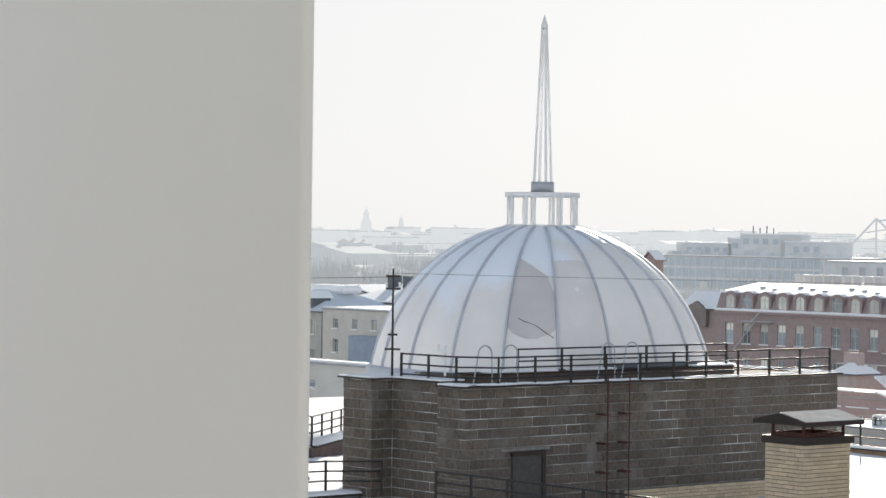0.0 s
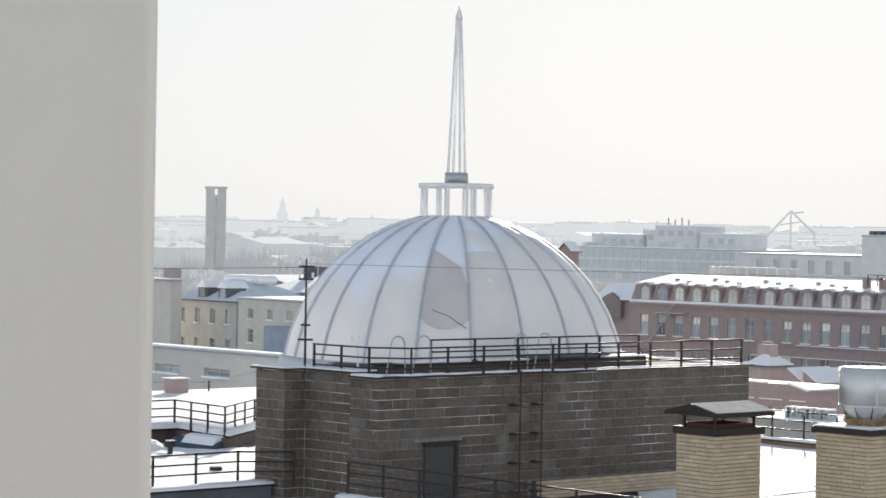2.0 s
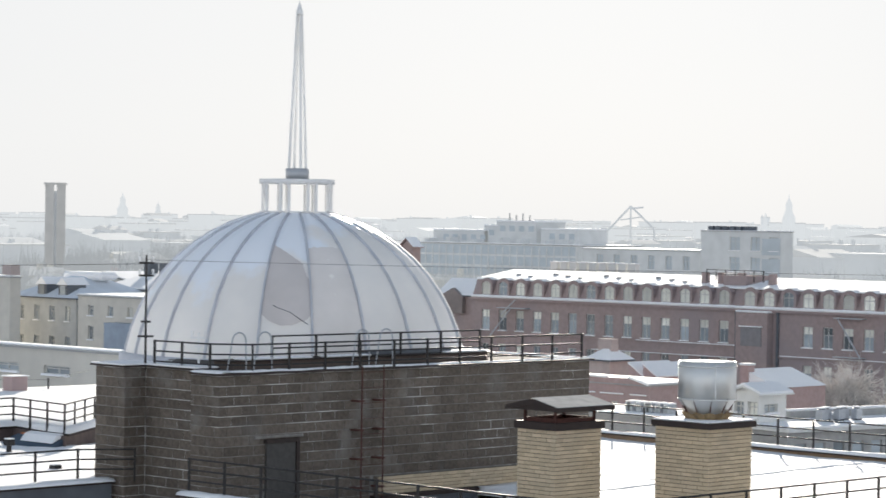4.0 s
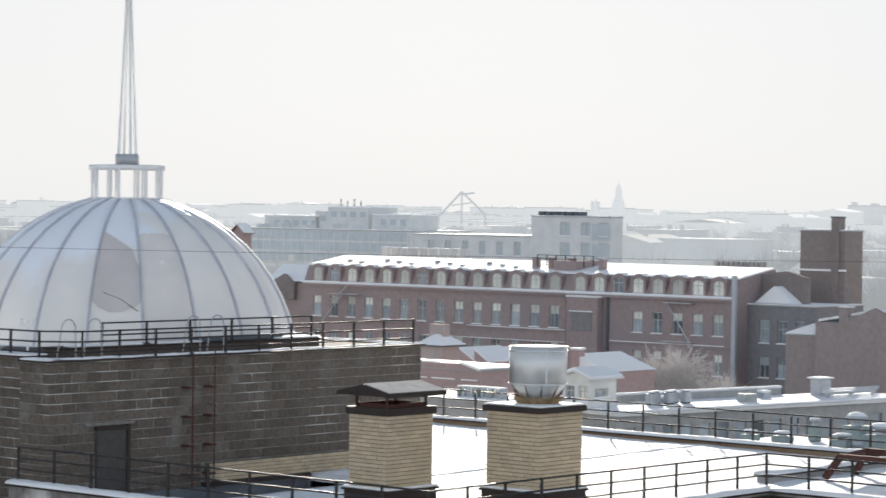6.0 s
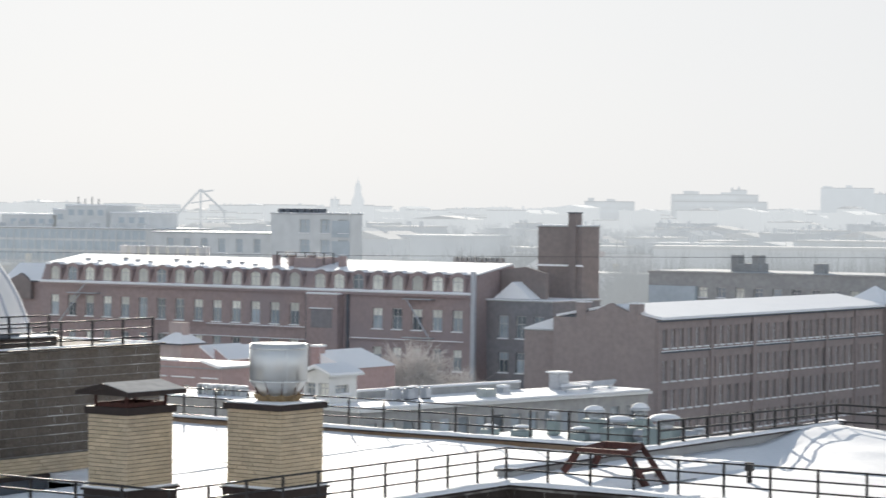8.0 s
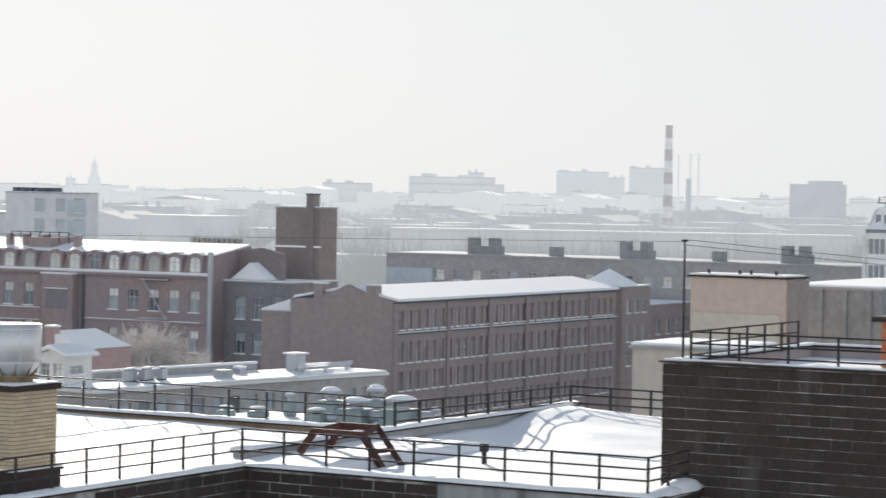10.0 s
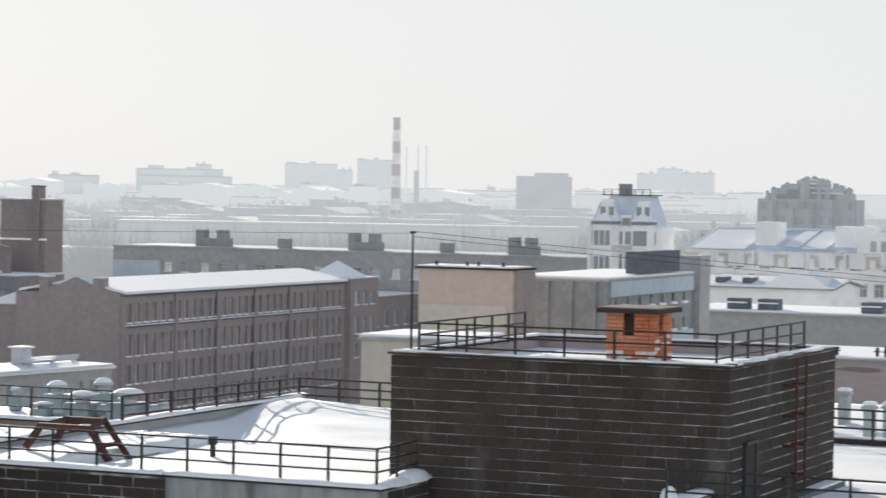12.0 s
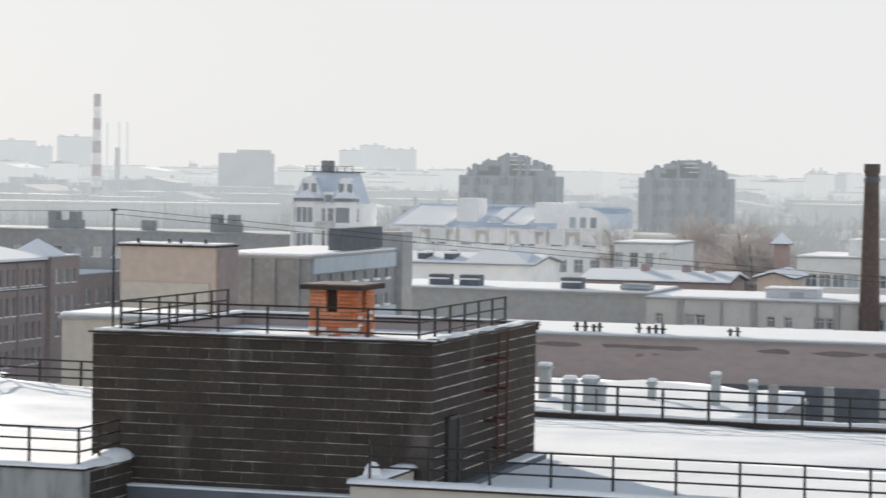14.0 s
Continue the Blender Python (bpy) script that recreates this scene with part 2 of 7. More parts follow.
# ---- builders ----
class Shape:
    """Collects faces for one mesh."""

    def __init__(self):
        self.v, self.f, self.smooth = [], [], set()

    def add(self, verts, faces, smooth=False):
        k = len(self.v)
        if smooth:
            self.smooth.update(range(len(self.f), len(self.f) + len(faces)))
        self.v += [tuple(p) for p in verts]
        self.f += [tuple(i + k for i in q) for q in faces]
        return self

    def box(self, x0, y0, z0, x1, y1, z1, cut=0.0):
        if not cut:
            v = [(x, y, z) for z in (z0, z1) for y in (y0, y1) for x in (x0, x1)]
            return self.add(v, [(0, 2, 3, 1), (4, 5, 7, 6), (0, 1, 5, 4), (2, 6, 7, 3), (0, 4, 6, 2), (1, 3, 7, 5)])
        bm = bmesh.new()
        bmesh.ops.create_cube(bm, size=1, matrix=Matrix.LocRotScale(((x0 + x1) / 2, (y0 + y1) / 2, (z0 + z1) / 2), None, (x1 - x0, y1 - y0, z1 - z0)))
        bmesh.ops.bevel(bm, geom=bm.edges[:], offset=cut, segments=1, affect="EDGES")
        bm.verts.index_update()
        self.add([v.co[:] for v in bm.verts], [[v.index for v in f.verts] for f in bm.faces])
        bm.free()
        return self

    def tube(self, p0, p1, r0, r1=None, n=8, caps=True):
        r1 = r0 if r1 is None else r1
        p0, p1 = Vector(p0), Vector(p1)
        q = (p1 - p0).to_track_quat("Z", "Y")
        ring = [Vector((math.cos(2 * math.pi * i / n), math.sin(2 * math.pi * i / n), 0)) for i in range(n)]
        v = [p0 + q @ (c * r0) for c in ring] + [p1 + q @ (c * r1) for c in ring]
        self.add(v, [(i, (i + 1) % n, n + (i + 1) % n, n + i) for i in range(n)], smooth=n > 6)
        if caps:
            self.add(v, [tuple(range(n - 1, -1, -1)), tuple(range(n, 2 * n))])
        return self

    def lathe(self, profile, n=24, start=0.0, end=2 * math.pi):
        """Profile of (radius, z) turned about the z axis."""
        full = abs(end - start - 2 * math.pi) < 1e-6
        m = n if full else n + 1
        v = [(r * math.cos(start + (end - start) * i / n), r * math.sin(start + (end - start) * i / n), z) for r, z in profile for i in range(m)]
        f = [(j * m + i, j * m + (i + 1) % m, (j + 1) * m + (i + 1) % m, (j + 1) * m + i) for j in range(len(profile) - 1) for i in range(n)]
        return self.add(v, f, smooth=True)

    def prism(self, outline, z0, z1):
        n = len(outline)
        v = [(x, y, z0) for x, y in outline] + [(x, y, z1) for x, y in outline]
        return self.add(v, [tuple(range(n - 1, -1, -1)), tuple(range(n, 2 * n))] + [(i, (i + 1) % n, n + (i + 1) % n, n + i) for i in range(n)])

    def slab(self, outline, axis, a, b):
        """An outline in the two other axes, run along x (0) or y (1) from a to b."""
        n = len(outline)
        put = (lambda s, u, w: (s, u, w)) if axis == 0 else (lambda s, u, w: (u, s, w))
        v = [put(a, u, w) for u, w in outline] + [put(b, u, w) for u, w in outline]
        return self.add(v, [tuple(range(n - 1, -1, -1)), tuple(range(n, 2 * n))] + [(i, (i + 1) % n, n + (i + 1) % n, n + i) for i in range(n)])

    def mesh(self, name, material):
        me = bpy.data.meshes.new(name)
        me.from_pydata(self.v, [], self.f)
        me.materials.append(material)
        if self.smooth:
            me.polygons.foreach_set("use_smooth", [i in self.smooth for i in range(len(self.f))])
        bm = bmesh.new()
        bm.from_mesh(me)
        bmesh.ops.recalc_face_normals(bm, faces=bm.faces)
        bm.to_mesh(me)
        bm.free()
        return me


def S():
    return Shape()


def thing(name, at, label, category, group="", kind="", turn=0.0):
    ob = new(name)
    ob.empty_display_size = 0.3
    ob.matrix_basis = pose(*at, 0, 0, turn)
    return tagged(ob, label, category, group, kind)


def part(name, shape, material, parent, label="", at=(0, 0, 0), turn=0.0, kind=""):
    ob = new(name, shape if isinstance(shape, bpy.types.Mesh) else shape.mesh(name, material))
    ob.parent = parent
    ob.matrix_basis = pose(*at, 0, 0, turn)
    return tagged(ob, label, kind=kind)


def solid(name, shape, material, label="", category="", kind="structure", at=(0, 0, 0)):
    ob = new(name, shape.mesh(name, material))
    ob.matrix_basis = pose(*at)
    return tagged(ob, label, category, kind=kind)


def rail_run(name, points, height, rails, gap, label, foot=0.0, thick=0.02, end_open=False):
    """A railing along straight runs: posts and rails, each a part."""
    root = thing(name, points[0], label, "railing", "roof railings")
    o = Vector(points[0])
    post = S().box(-thick, -thick, -foot, thick, thick, height).mesh("post", IRON)
    k = 0
    for a, b in zip(points, points[1:]):
        a, b = Vector(a), Vector(b)
        d = (b - a)
        n = max(1, round(d.length / gap))
        for i in range(n + 1):
            if i == 0 and k:
                continue
            part("post", post, None, root, at=tuple(a + d * i / n - o), turn=math.degrees(math.atan2(d.y, d.x)))
        k += 1
        for h in rails:
            part("rail", S().tube(a - o + Vector((0, 0, h)), b - o + Vector((0, 0, h)), thick * 0.95, n=6), IRON, root)
    return root

# ---- own building: the corner from which the camera looks, with the white pier beside it ----
solid("wall_own_house", S().prism([(-14, -14), (0.9, -14), (0.9, 0.9), (1.75, 2.35), (-0.9, 4.6), (-14, 4.6)], 0, 28.3), BEIGE_PLASTER, "beige plastered wall of the house with the viewpoint", "wall")
pier = bmesh.new()
corner, left, deep = Vector((1.328, 1.754, 0)), Vector((-0.766, 0.643, 0)), Vector((math.cos(radians(58)), math.sin(radians(58)), 0))
ring = [corner, corner + deep * 0.5, corner + deep * 0.5 + left * 3, corner + left * 3]
low, high = [pier.verts.new(p + Vector((0, 0, 28.3))) for p in ring], [pier.verts.new(p + Vector((0, 0, 32.5))) for p in ring]
pier.faces.new(low), pier.faces.new(high)
for i in range(4):
    pier.faces.new((low[i], low[(i + 1) % 4], high[(i + 1) % 4], high[i]))
bmesh.ops.bevel(pier, geom=[e for e in pier.edges if abs(e.verts[0].co.z - e.verts[1].co.z) > 1], offset=0.014, segments=4, affect="EDGES")
bmesh.ops.recalc_face_normals(pier, faces=pier.faces)
for f in pier.faces:
    f.smooth = True
pier_mesh = bpy.data.meshes.new("wall_white_pier")
pier.to_mesh(pier_mesh)
pier.free()
pier_mesh.materials.append(PLASTER_WALL)
tagged(new("wall_white_pier", pier_mesh), "smooth white plastered wall pier beside the viewpoint", "wall", kind="structure")

# ---- ground ----
gs = S()
gs.add([(-4900, -4900, 0), (4900, -4900, 0), (4900, 4900, 0), (-4900, 4900, 0)], [(0, 1, 2, 3)])
solid("ground", gs, OLD_SNOW, "snow-covered city ground reaching to the horizon", "ground")

# ---- the roof complex: deck level, parapets ----
DECK, PARA, CAP = 24.25, 24.64, 26.87
TRENCH = 40.6
deck = S()
for x0, y0, x1, y1, z in ((32.3, 28.2, 52.6, 36.5, 24.05), (43.0, 36.5, 52.6, 48, 24.05), (32.3, 36.5, 43.0, 50, 23.2), (TRENCH, 36.5, 43.0, 38.88, 24.05), (52.6, -20, 61.6, 31.2, 23.75), (44.5, -20, 52.6, 28.2, 23.75), (42.3, 19.4, 44.5, 28.2, 23.75), (41.8, -20, 44.5, 14.2, 23.75), (36, 14.2, 44.5, 19.4, 23.2), (15, 41.9, 44.4, 58.3, 23.2), (44.4, 50, 48, 58.3, 23.2)):
    deck.box(x0, y0, 0, x1, y1, z)
solid("wall_roof_complex", deck, GREY_PLASTER, "grey plastered block of the factory complex under the roofs", "wall")


def snow_sheet(name, x0, y0, x1, y1, z, label, rise=None, step=0.3, amp=0.05, skirt=0.45):
    nx, ny = max(2, round((x1 - x0) / step)), max(2, round((y1 - y0) / step))
    v, f = [], []
    for j in range(ny + 1):
        for i in range(nx + 1):
            x, y = x0 + (x1 - x0) * i / nx, y0 + (y1 - y0) * j / ny
            h = amp * noise.noise((x * 0.35, y * 0.35, 1.7)) + 0.4 * amp * noise.noise((x * 1.3, y * 1.3, 5.1)) + 0.12 * amp * noise.noise((x * 4, y * 4, 2.2))
            v.append((x, y, z + h + (rise(x, y) if rise else 0)))
    m = nx + 1
    for j in range(ny):
        for i in range(nx):
            f.append((j * m + i, j * m + i + 1, (j + 1) * m + i + 1, (j + 1) * m + i))
    edge = [i for i in range(m)] + [j * m + nx for j in range(1, ny + 1)] + [ny * m + i for i in range(nx - 1, -1, -1)] + [j * m for j in range(ny - 1, 0, -1)]
    k = len(v)
    v += [(v[i][0], v[i][1], z - skirt) for i in edge]
    f += [(edge[i], k + i, k + (i + 1) % len(edge), edge[(i + 1) % len(edge)]) for i in range(len(edge))]
    s = S()
    s.add(v, f, smooth=True)
    return solid(name, s, SNOW, label, "snow", kind="stuff")


def ease(a, b, x):
    t = min(1, max(0, (x - a) / (b - a)))
    return t * t * (3 - 2 * t)


def east_drift(x, y):
    """Low snow before the step in the roof, and a gentle drift that buries the step towards the corner."""
    buried = ease(-1.5, 1.7, x - 58.2 - 1.1 * (y - 30.7))
    low = (0.33 * min(1, max(0, (y - 29.3) / 1.4)) - 0.23 * ease(26.2, 28.4, y)) * ease(52.3, 54.0, x)
    drift = 0.31 * min(1, max(0, (y - 25.2) / 5.4)) - 0.02
    return low * (1 - buried) + drift * buried


snow_sheet("snow_main_roof", 32.75, 28.45, 52.5, 36.45, DECK, "smooth fresh snow on the flat roof round the chimneys")
snow_sheet("snow_back_roof", 44.5, 36.45, 52.5, 47.8, DECK, "smooth fresh snow behind the domed penthouse")
snow_sheet("snow_east_roof", 52.5, -18, 61.4, 30.75, 24.1, "fresh snow with drifts on the flat east roof", east_drift, amp=0.07)
snow_sheet("snow_east_roof_front", 44.55, -18, 52.5, 30.6, 24.1, "fresh snow on the flat roof behind the low parapet", lambda x, y: -0.3 * ease(28.0, 29.0, y) * (1 - ease(49.0, 51.0, x)) + east_drift(x, y) * ease(49.0, 51.0, x), amp=0.05)
snow_sheet("snow_roof_strip", 42.6, 19.7, 44.55, 30.6, 24.1, "fresh snow behind the low parapet")
snow_sheet("snow_south_roof", 42.1, -18, 44.55, 13.9, 24.2, "fresh snow on the roof beside the ladder penthouse", lambda x, y: 0.0)
snow_sheet("snow_light_well", 36.2, 14.5, 44.4, 19.1, 23.45, "snow on the floor of the sunken light well")
snow_sheet("snow_west_roof", 15.2, 42.25, 44.4, 58.2, 24.2, "fresh snow on the west roof beside the domed penthouse", lambda x, y: -0.42 * ease(47, 57, y), amp=0.1)
snow_sheet("snow_west_corner", 44.4, 50.0, 48, 58.2, 23.8, "fresh snow in the corner of the west roof", amp=0.05)
snow_sheet("snow_plinth_strip", TRENCH, 36.45, 44.5, 38.84, DECK, "smooth snow along the brick plinth")
snow_sheet("snow_door_well", 32.75, 36.6, TRENCH, 38.9, 23.42, "snow in the sunken strip before the penthouse door")


def parapet(name, x0, y0, x1, y1, z0, z1, material, label, lip=0.05):
    """A low wall with a dark metal flashing and a rounded cushion of snow on it."""
    root = thing(name, ((x0 + x1) / 2, (y0 + y1) / 2, z0), label, "parapet", kind="structure")
    hx, hy, h = (x1 - x0) / 2, (y1 - y0) / 2, z1 - z0
    part("wall", S().box(-hx, -hy, 0, hx, hy, h - 0.1), material, root)
    part("flashing", S().box(-hx - lip, -hy - lip, h - 0.1, hx + lip, hy + lip, h - 0.06), SHEET, root, "dark metal flashing")
    long_x = hx > hy
    w = (hy if long_x else hx) + lip
    n, ring_n = max(2, round(2 * max(hx, hy) / 0.35)), 7
    s, v, f = S(), [], []
    for i in range(n + 1):
        a = -max(hx, hy) - lip + (2 * max(hx, hy) + 2 * lip) * i / n
        bulge = 0.075 + 0.035 * noise.noise((a * 0.9 + x0, y0, 0.3)) + 0.02 * noise.noise((a * 3, x0, 4))
        for k in range(ring_n):
            ang = math.pi * k / (ring_n - 1)
            u, zz = w * 1.03 * math.cos(ang), h - 0.06 + bulge * math.sin(ang) ** 0.6
            v.append((a, u, zz) if long_x else (u, a, zz))
    for i in range(n):
        for k in range(ring_n - 1):
            f.append((i * ring_n + k, i * ring_n + k + 1, (i + 1) * ring_n + k + 1, (i + 1) * ring_n + k))
    f += [tuple(range(ring_n)), tuple(n * ring_n + k for k in range(ring_n - 1, -1, -1))]
    s.add(v, f, smooth=True)
    part("snow_cushion", s, SNOW, root, "rounded cushion of fresh snow")
    return root


parapet("parapet_inner_south", 32.3, 28.15, 42.6, 28.45, 22.5, PARA, THIN_MORTAR, "block parapet with snow along the inner court")
parapet("parapet_inner_west", 42.3, 23.8, 42.6, 28.15, 22.5, PARA, THIN_MORTAR, "block parapet with snow along the inner court")
parapet("parapet_inner_west_plain", 42.3, 19.4, 42.6, 23.8, 22.5, PARA, STAINED_PLASTER, "grey stained plaster parapet topped with snow")
parapet("parapet_well_north", 42.6, 19.4, 44.45, 19.7, 22.5, PARA, THIN_MORTAR, "short block parapet with thick snow meeting the penthouse")
parapet("parapet_south_court", 41.8, -20, 42.1, 14.2, 22.5, 24.7, BEIGE_PLASTER, "beige plaster parapet with a sheet of snow")
parapet("parapet_well_south", 42.1, 13.9, 44.45, 14.2, 22.5, 24.7, BEIGE_PLASTER, "short beige parapet with snow meeting the penthouse")
parapet("parapet_door_court", 32.3, 28.45, 32.6, 38.9, 22.5, PARA, MORTAR, "block parapet with snow before the domed penthouse")
parapet("parapet_west_roof", 15, 41.72, 32.85, 42.1, 22.5, PARA, SLATE, "dark parapet with snow on the west roof")
parapet("parapet_east_step", 46.2, 30.75, 62.1, 31.05, 23.3, 24.46, CONCRETE, "grey concrete step with snow along the railing")
parapet("parapet_east_edge", 61.3, -20, 61.6, 30.75, 23.3, 24.16, CONCRETE, "low roof edge with snow under the railing")
OCHRE_EDGE = mat("ochre_brown_boarding", (0.3, 0.2, 0.12), (0.22, 0.15, 0.095), 0.85, grain=4, stain=0.5, c3=(0.4, 0.32, 0.24))
parapet("parapet_back_edge", 52.3, 31.05, 52.6, 48, 23.3, 24.44, OCHRE_EDGE, "low brown boarded roof edge with snow under the railing")

# railings of the roof complex
R3 = (0.64, 0.43, 0.22)
rail_run("railing", [(32.45, 38.8, PARA), (32.45, 28.3, PARA), (42.45, 28.3, PARA), (42.45, 19.55, PARA), (44.2, 19.55, PARA)], 0.66, R3, 1.0, "dark three-bar iron railing on the snowy court parapet", 0.05)
rail_run("railing", [(41.95, 13.9, 24.7), (41.95, -19, 24.7)], 0.62, (0.6, 0.41, 0.22), 1.05, "dark three-bar iron railing on the beige parapet", 0.05)
rail_run("railing", [(52.45, 47.5, 24.4), (52.45, 31, 24.4)], 0.71, (0.74, 0.5, 0.26, 0.03), 1.12, "dark iron railing on the back roof edge", 0.1)
rail_run("railing", [(52.6, 30.8, 24.38), (61.8, 30.8, 24.25), (60.6, 15, 24.25), (59.7, 6, 24.25), (59.0, -18, 24.25)], 0.66, (0.64, 0.42, 0.2), 1.2, "dark iron railing round the east roof edge", 0.25, 0.028)
EAST_EDGE = [(61.8, 30.8), (60.6, 15), (59.7, 6), (59.0, -18)]
for (xa, ya), (xb, yb) in zip(EAST_EDGE, EAST_EDGE[1:]):
    solid("trim_east_edge_%d" % round(xa), S().prism([(xa, ya), (xb, yb + 0.003), (xb + 0.2, yb + 0.003), (xa + 0.2, ya)], 23.8, 24.19), SHEET, "dark metal edge of the east roof under the railing", "trim")
rail_run("railing", [(22.7, 42.0, PARA), (32.2, 42.0, PARA), (33.15, 41.36, PARA)], 0.62, (0.6, 0.4, 0.2), 1.05, "dark iron railing on the west parapet", 0.05)

BROWN_CURB = mat("brown_clad_curb", (0.13, 0.1, 0.085), (0.1, 0.08, 0.07), 0.75, 0.0, grain=5)

# ---- domed penthouse ----
pent = thing("rooftop_penthouse", (38.8, 44, 23.2), "dark grey block penthouse with snowy coping under a dome", "penthouse")
o = Vector((38.8, 44, 23.2))


def poly(points):
    return [(x - o.x, y - o.y) for x, y in points]


# plan: a pier at the back corner, a recessed stretch, a shallow pilaster at the front corner
XF, XR, XP, YF, YP, YI, YB, XE = 33.35, 33.5, 32.95, 39.0, 39.86, 41.47, 42.42, 44.36
FRONT_TOP, BACK_TOP = 3.65, 3.71
DARK_ROOF = mat("dark_roof_surface", (0.075, 0.068, 0.064), (0.05, 0.046, 0.044), 0.9, grain=5, stain=0.8, c3=(0.3, 0.3, 0.31), stain_edge=(0.58, 0.7))
e = 0.008
part("wall_core", S().prism(poly([(XF + e, YF + e), (XE - 0.03, YF + e), (XE - 0.03, 49.8), (41.9, 49.8), (34.6, YB - e), (34.0, YB - e), (34.0, YP), (XF + e, YP)]), 0, FRONT_TOP), MORTAR, pent, "pale rough mortar")
part("pier_core", S().prism(poly([(XR + e, YP), (34.0, YP), (34.0, YB - e), (XP + e, YB - e), (XP + e, YI + e), (XR + e, YI + e)]), 0, BACK_TOP), MORTAR, pent, "pale rough mortar")
part("coping", S().prism(poly([(XF - 0.08, YF - 0.08), (XE + 0.08, YF - 0.08), (XE + 0.08, 49.9), (XE - 0.4, 49.9), (XE - 0.4, YF + 0.36), (XF + 0.5, YF + 0.36), (XF + 0.5, YP - 0.02), (XF - 0.08, YP - 0.02)]), FRONT_TOP, FRONT_TOP + 0.035), SHEET, pent, "dark sheet metal coping")
part("pier_coping", S().prism(poly([(XR - 0.09, YP - 0.05), (34.05, YP - 0.05), (34.05, YB + 0.08), (XP - 0.09, YB + 0.08), (XP - 0.09, YI - 0.08), (XR - 0.09, YI - 0.08)]), BACK_TOP, BACK_TOP + 0.035), SHEET, pent, "dark sheet metal coping")
part("pier_coping_snow", S().prism(poly([(XR - 0.07, YP - 0.03), (34.03, YP - 0.03), (34.03, YB + 0.06), (XP - 0.07, YB + 0.06), (XP - 0.07, YI - 0.06), (XR - 0.07, YI - 0.06)]), BACK_TOP + 0.035, BACK_TOP + 0.065), SNOW, pent, "thin sheet of snow")
rng = random.Random(31)


def crust(parent, axis, u0, u1, w0, w1, z, bare=0.25):
    """Wind-torn crust of snow on a coping: uneven tongues of different width, with bare metal between them."""
    s, v, f = S(), [], []
    n = round((u1 - u0) / 0.12)
    for i in range(n + 1):
        u = u0 + (u1 - u0) * i / n
        k = 0.5 + 0.5 * noise.noise((u * 0.9 + w0, 3.3, z))
        edge = w0 + (w1 - w0) * max(0.0, bare + 0.5 * noise.noise((u * 1.7, w0, 1.1)))
        h = 0.006 + 0.03 * k + 0.012 * noise.noise((u * 4, w0, 2.0))
        for w, d in ((edge, -0.004), (edge + 0.02, h), ((edge + w1) / 2, h * 1.25), (w1, h * 0.8)):
            v.append((u - o.x, w - o.y, z + d) if axis == 0 else (w - o.x, u - o.y, z + d))
    for i in range(n):
        for j in range(3):
            f.append((4 * i + j, 4 * i + j + 1, 4 * i + j + 5, 4 * i + j + 4))
    return part("coping_snow", s.add(v, f, smooth=True), SNOW, parent, "wind-torn crust of snow")


crust(pent, 0, XF - 0.05, XE + 0.05, YF - 0.06, YF + 0.34, FRONT_TOP + 0.037, 0.35)
crust(pent, 1, YF - 0.05, YP - 0.04, XF - 0.06, XF + 0.45, FRONT_TOP + 0.039, 0.05)
crust(pent, 1, YF + 0.3, 49.8, XE - 0.3, XE + 0.06, FRONT_TOP + 0.037, 0.1)
part("roof_felt", S().prism(poly([(34.06, YF + 0.37), (44.05, YF + 0.37), (44.05, 49.7), (42.0, 49.7), (34.7, 42.3), (34.06, 42.3)]), 3.5, FRONT_TOP + 0.01), DARK_ROOF, pent, "dark roof surface with a little snow")
door = part("door", S().box(-0.39, -0.04, 0, 0.39, 0.05, 1.98, 0.01), GREY_DOOR, pent, "plain dark grey steel door", at=(34.97 - o.x, 38.98 - o.y, 0.28))
part("frame", S().box(0.39, -0.07, 0, 0.47, 0.06, 2.06).box(-0.42, -0.07, 1.98, 0.39, 0.06, 2.05), SHEET, door, "dark steel frame")
part("lintel_mortar", S().box(-0.7, -0.02, 2.07, 0.62, 0.02, 2.13, 0.01), MORTAR, door)
ladder = part("ladder", S().tube((0, 0, 0.9), (0, 0, 3.75), 0.018, n=6).tube((0.62, 0, 0.9), (0.62, 0, 3.75), 0.014, n=6), RUST, pent, "rusty red steel ladder", at=(37.03 - o.x, 38.78 - o.y, 0))
for i in range(9):
    part("rung", S().tube((0, 0, 1.05 + 0.32 * i), (0.62, 0, 1.05 + 0.32 * i), 0.006, n=5), RUST, ladder)
for i in range(4):
    for x in (0, 0.62):
        part("bracket", S().box(x - 0.12, -0.03, 1.2 + 0.6 * i, x + 0.04, 0.24, 1.235 + 0.6 * i), RUST, ladder)
part("brick_plinth", S().box(37.6 - o.x, 38.864 - o.y, 1.02, 44.45 - o.x, 39.0 - o.y, 1.41, 0.01), DARK_JOINT, pent, "yellow brick plinth strip")
part("plinth_flashing", S().box(37.5 - o.x, 38.8 - o.y, 0.94, 44.5 - o.x, 39.0 - o.y, 1.018), SHEET, pent)
# slate-dark strip: shadow of the sunken well put into its colour
part("lower_front", S().box(33.4 - o.x, 38.88 - o.y, 0, 44.4 - o.x, 39.0 - o.y, 0.938), SLATE, pent)

R2B = (0.565, 0.36, 0.15)
rail_run("railing", [(33.62, 41.35, CAP), (33.7, 39.7, CAP), (34.3, 39.1, CAP), (44.19, 39.1, CAP)], 0.585, R2B, 0.99, "dark iron railing on the domed penthouse roof")
rail_run("railing", [(35.88, 40.3, CAP), (42.1, 40.3, CAP)], 0.66, (0.65, 0.4), 1.35, "dark iron railing close in front of the dome")

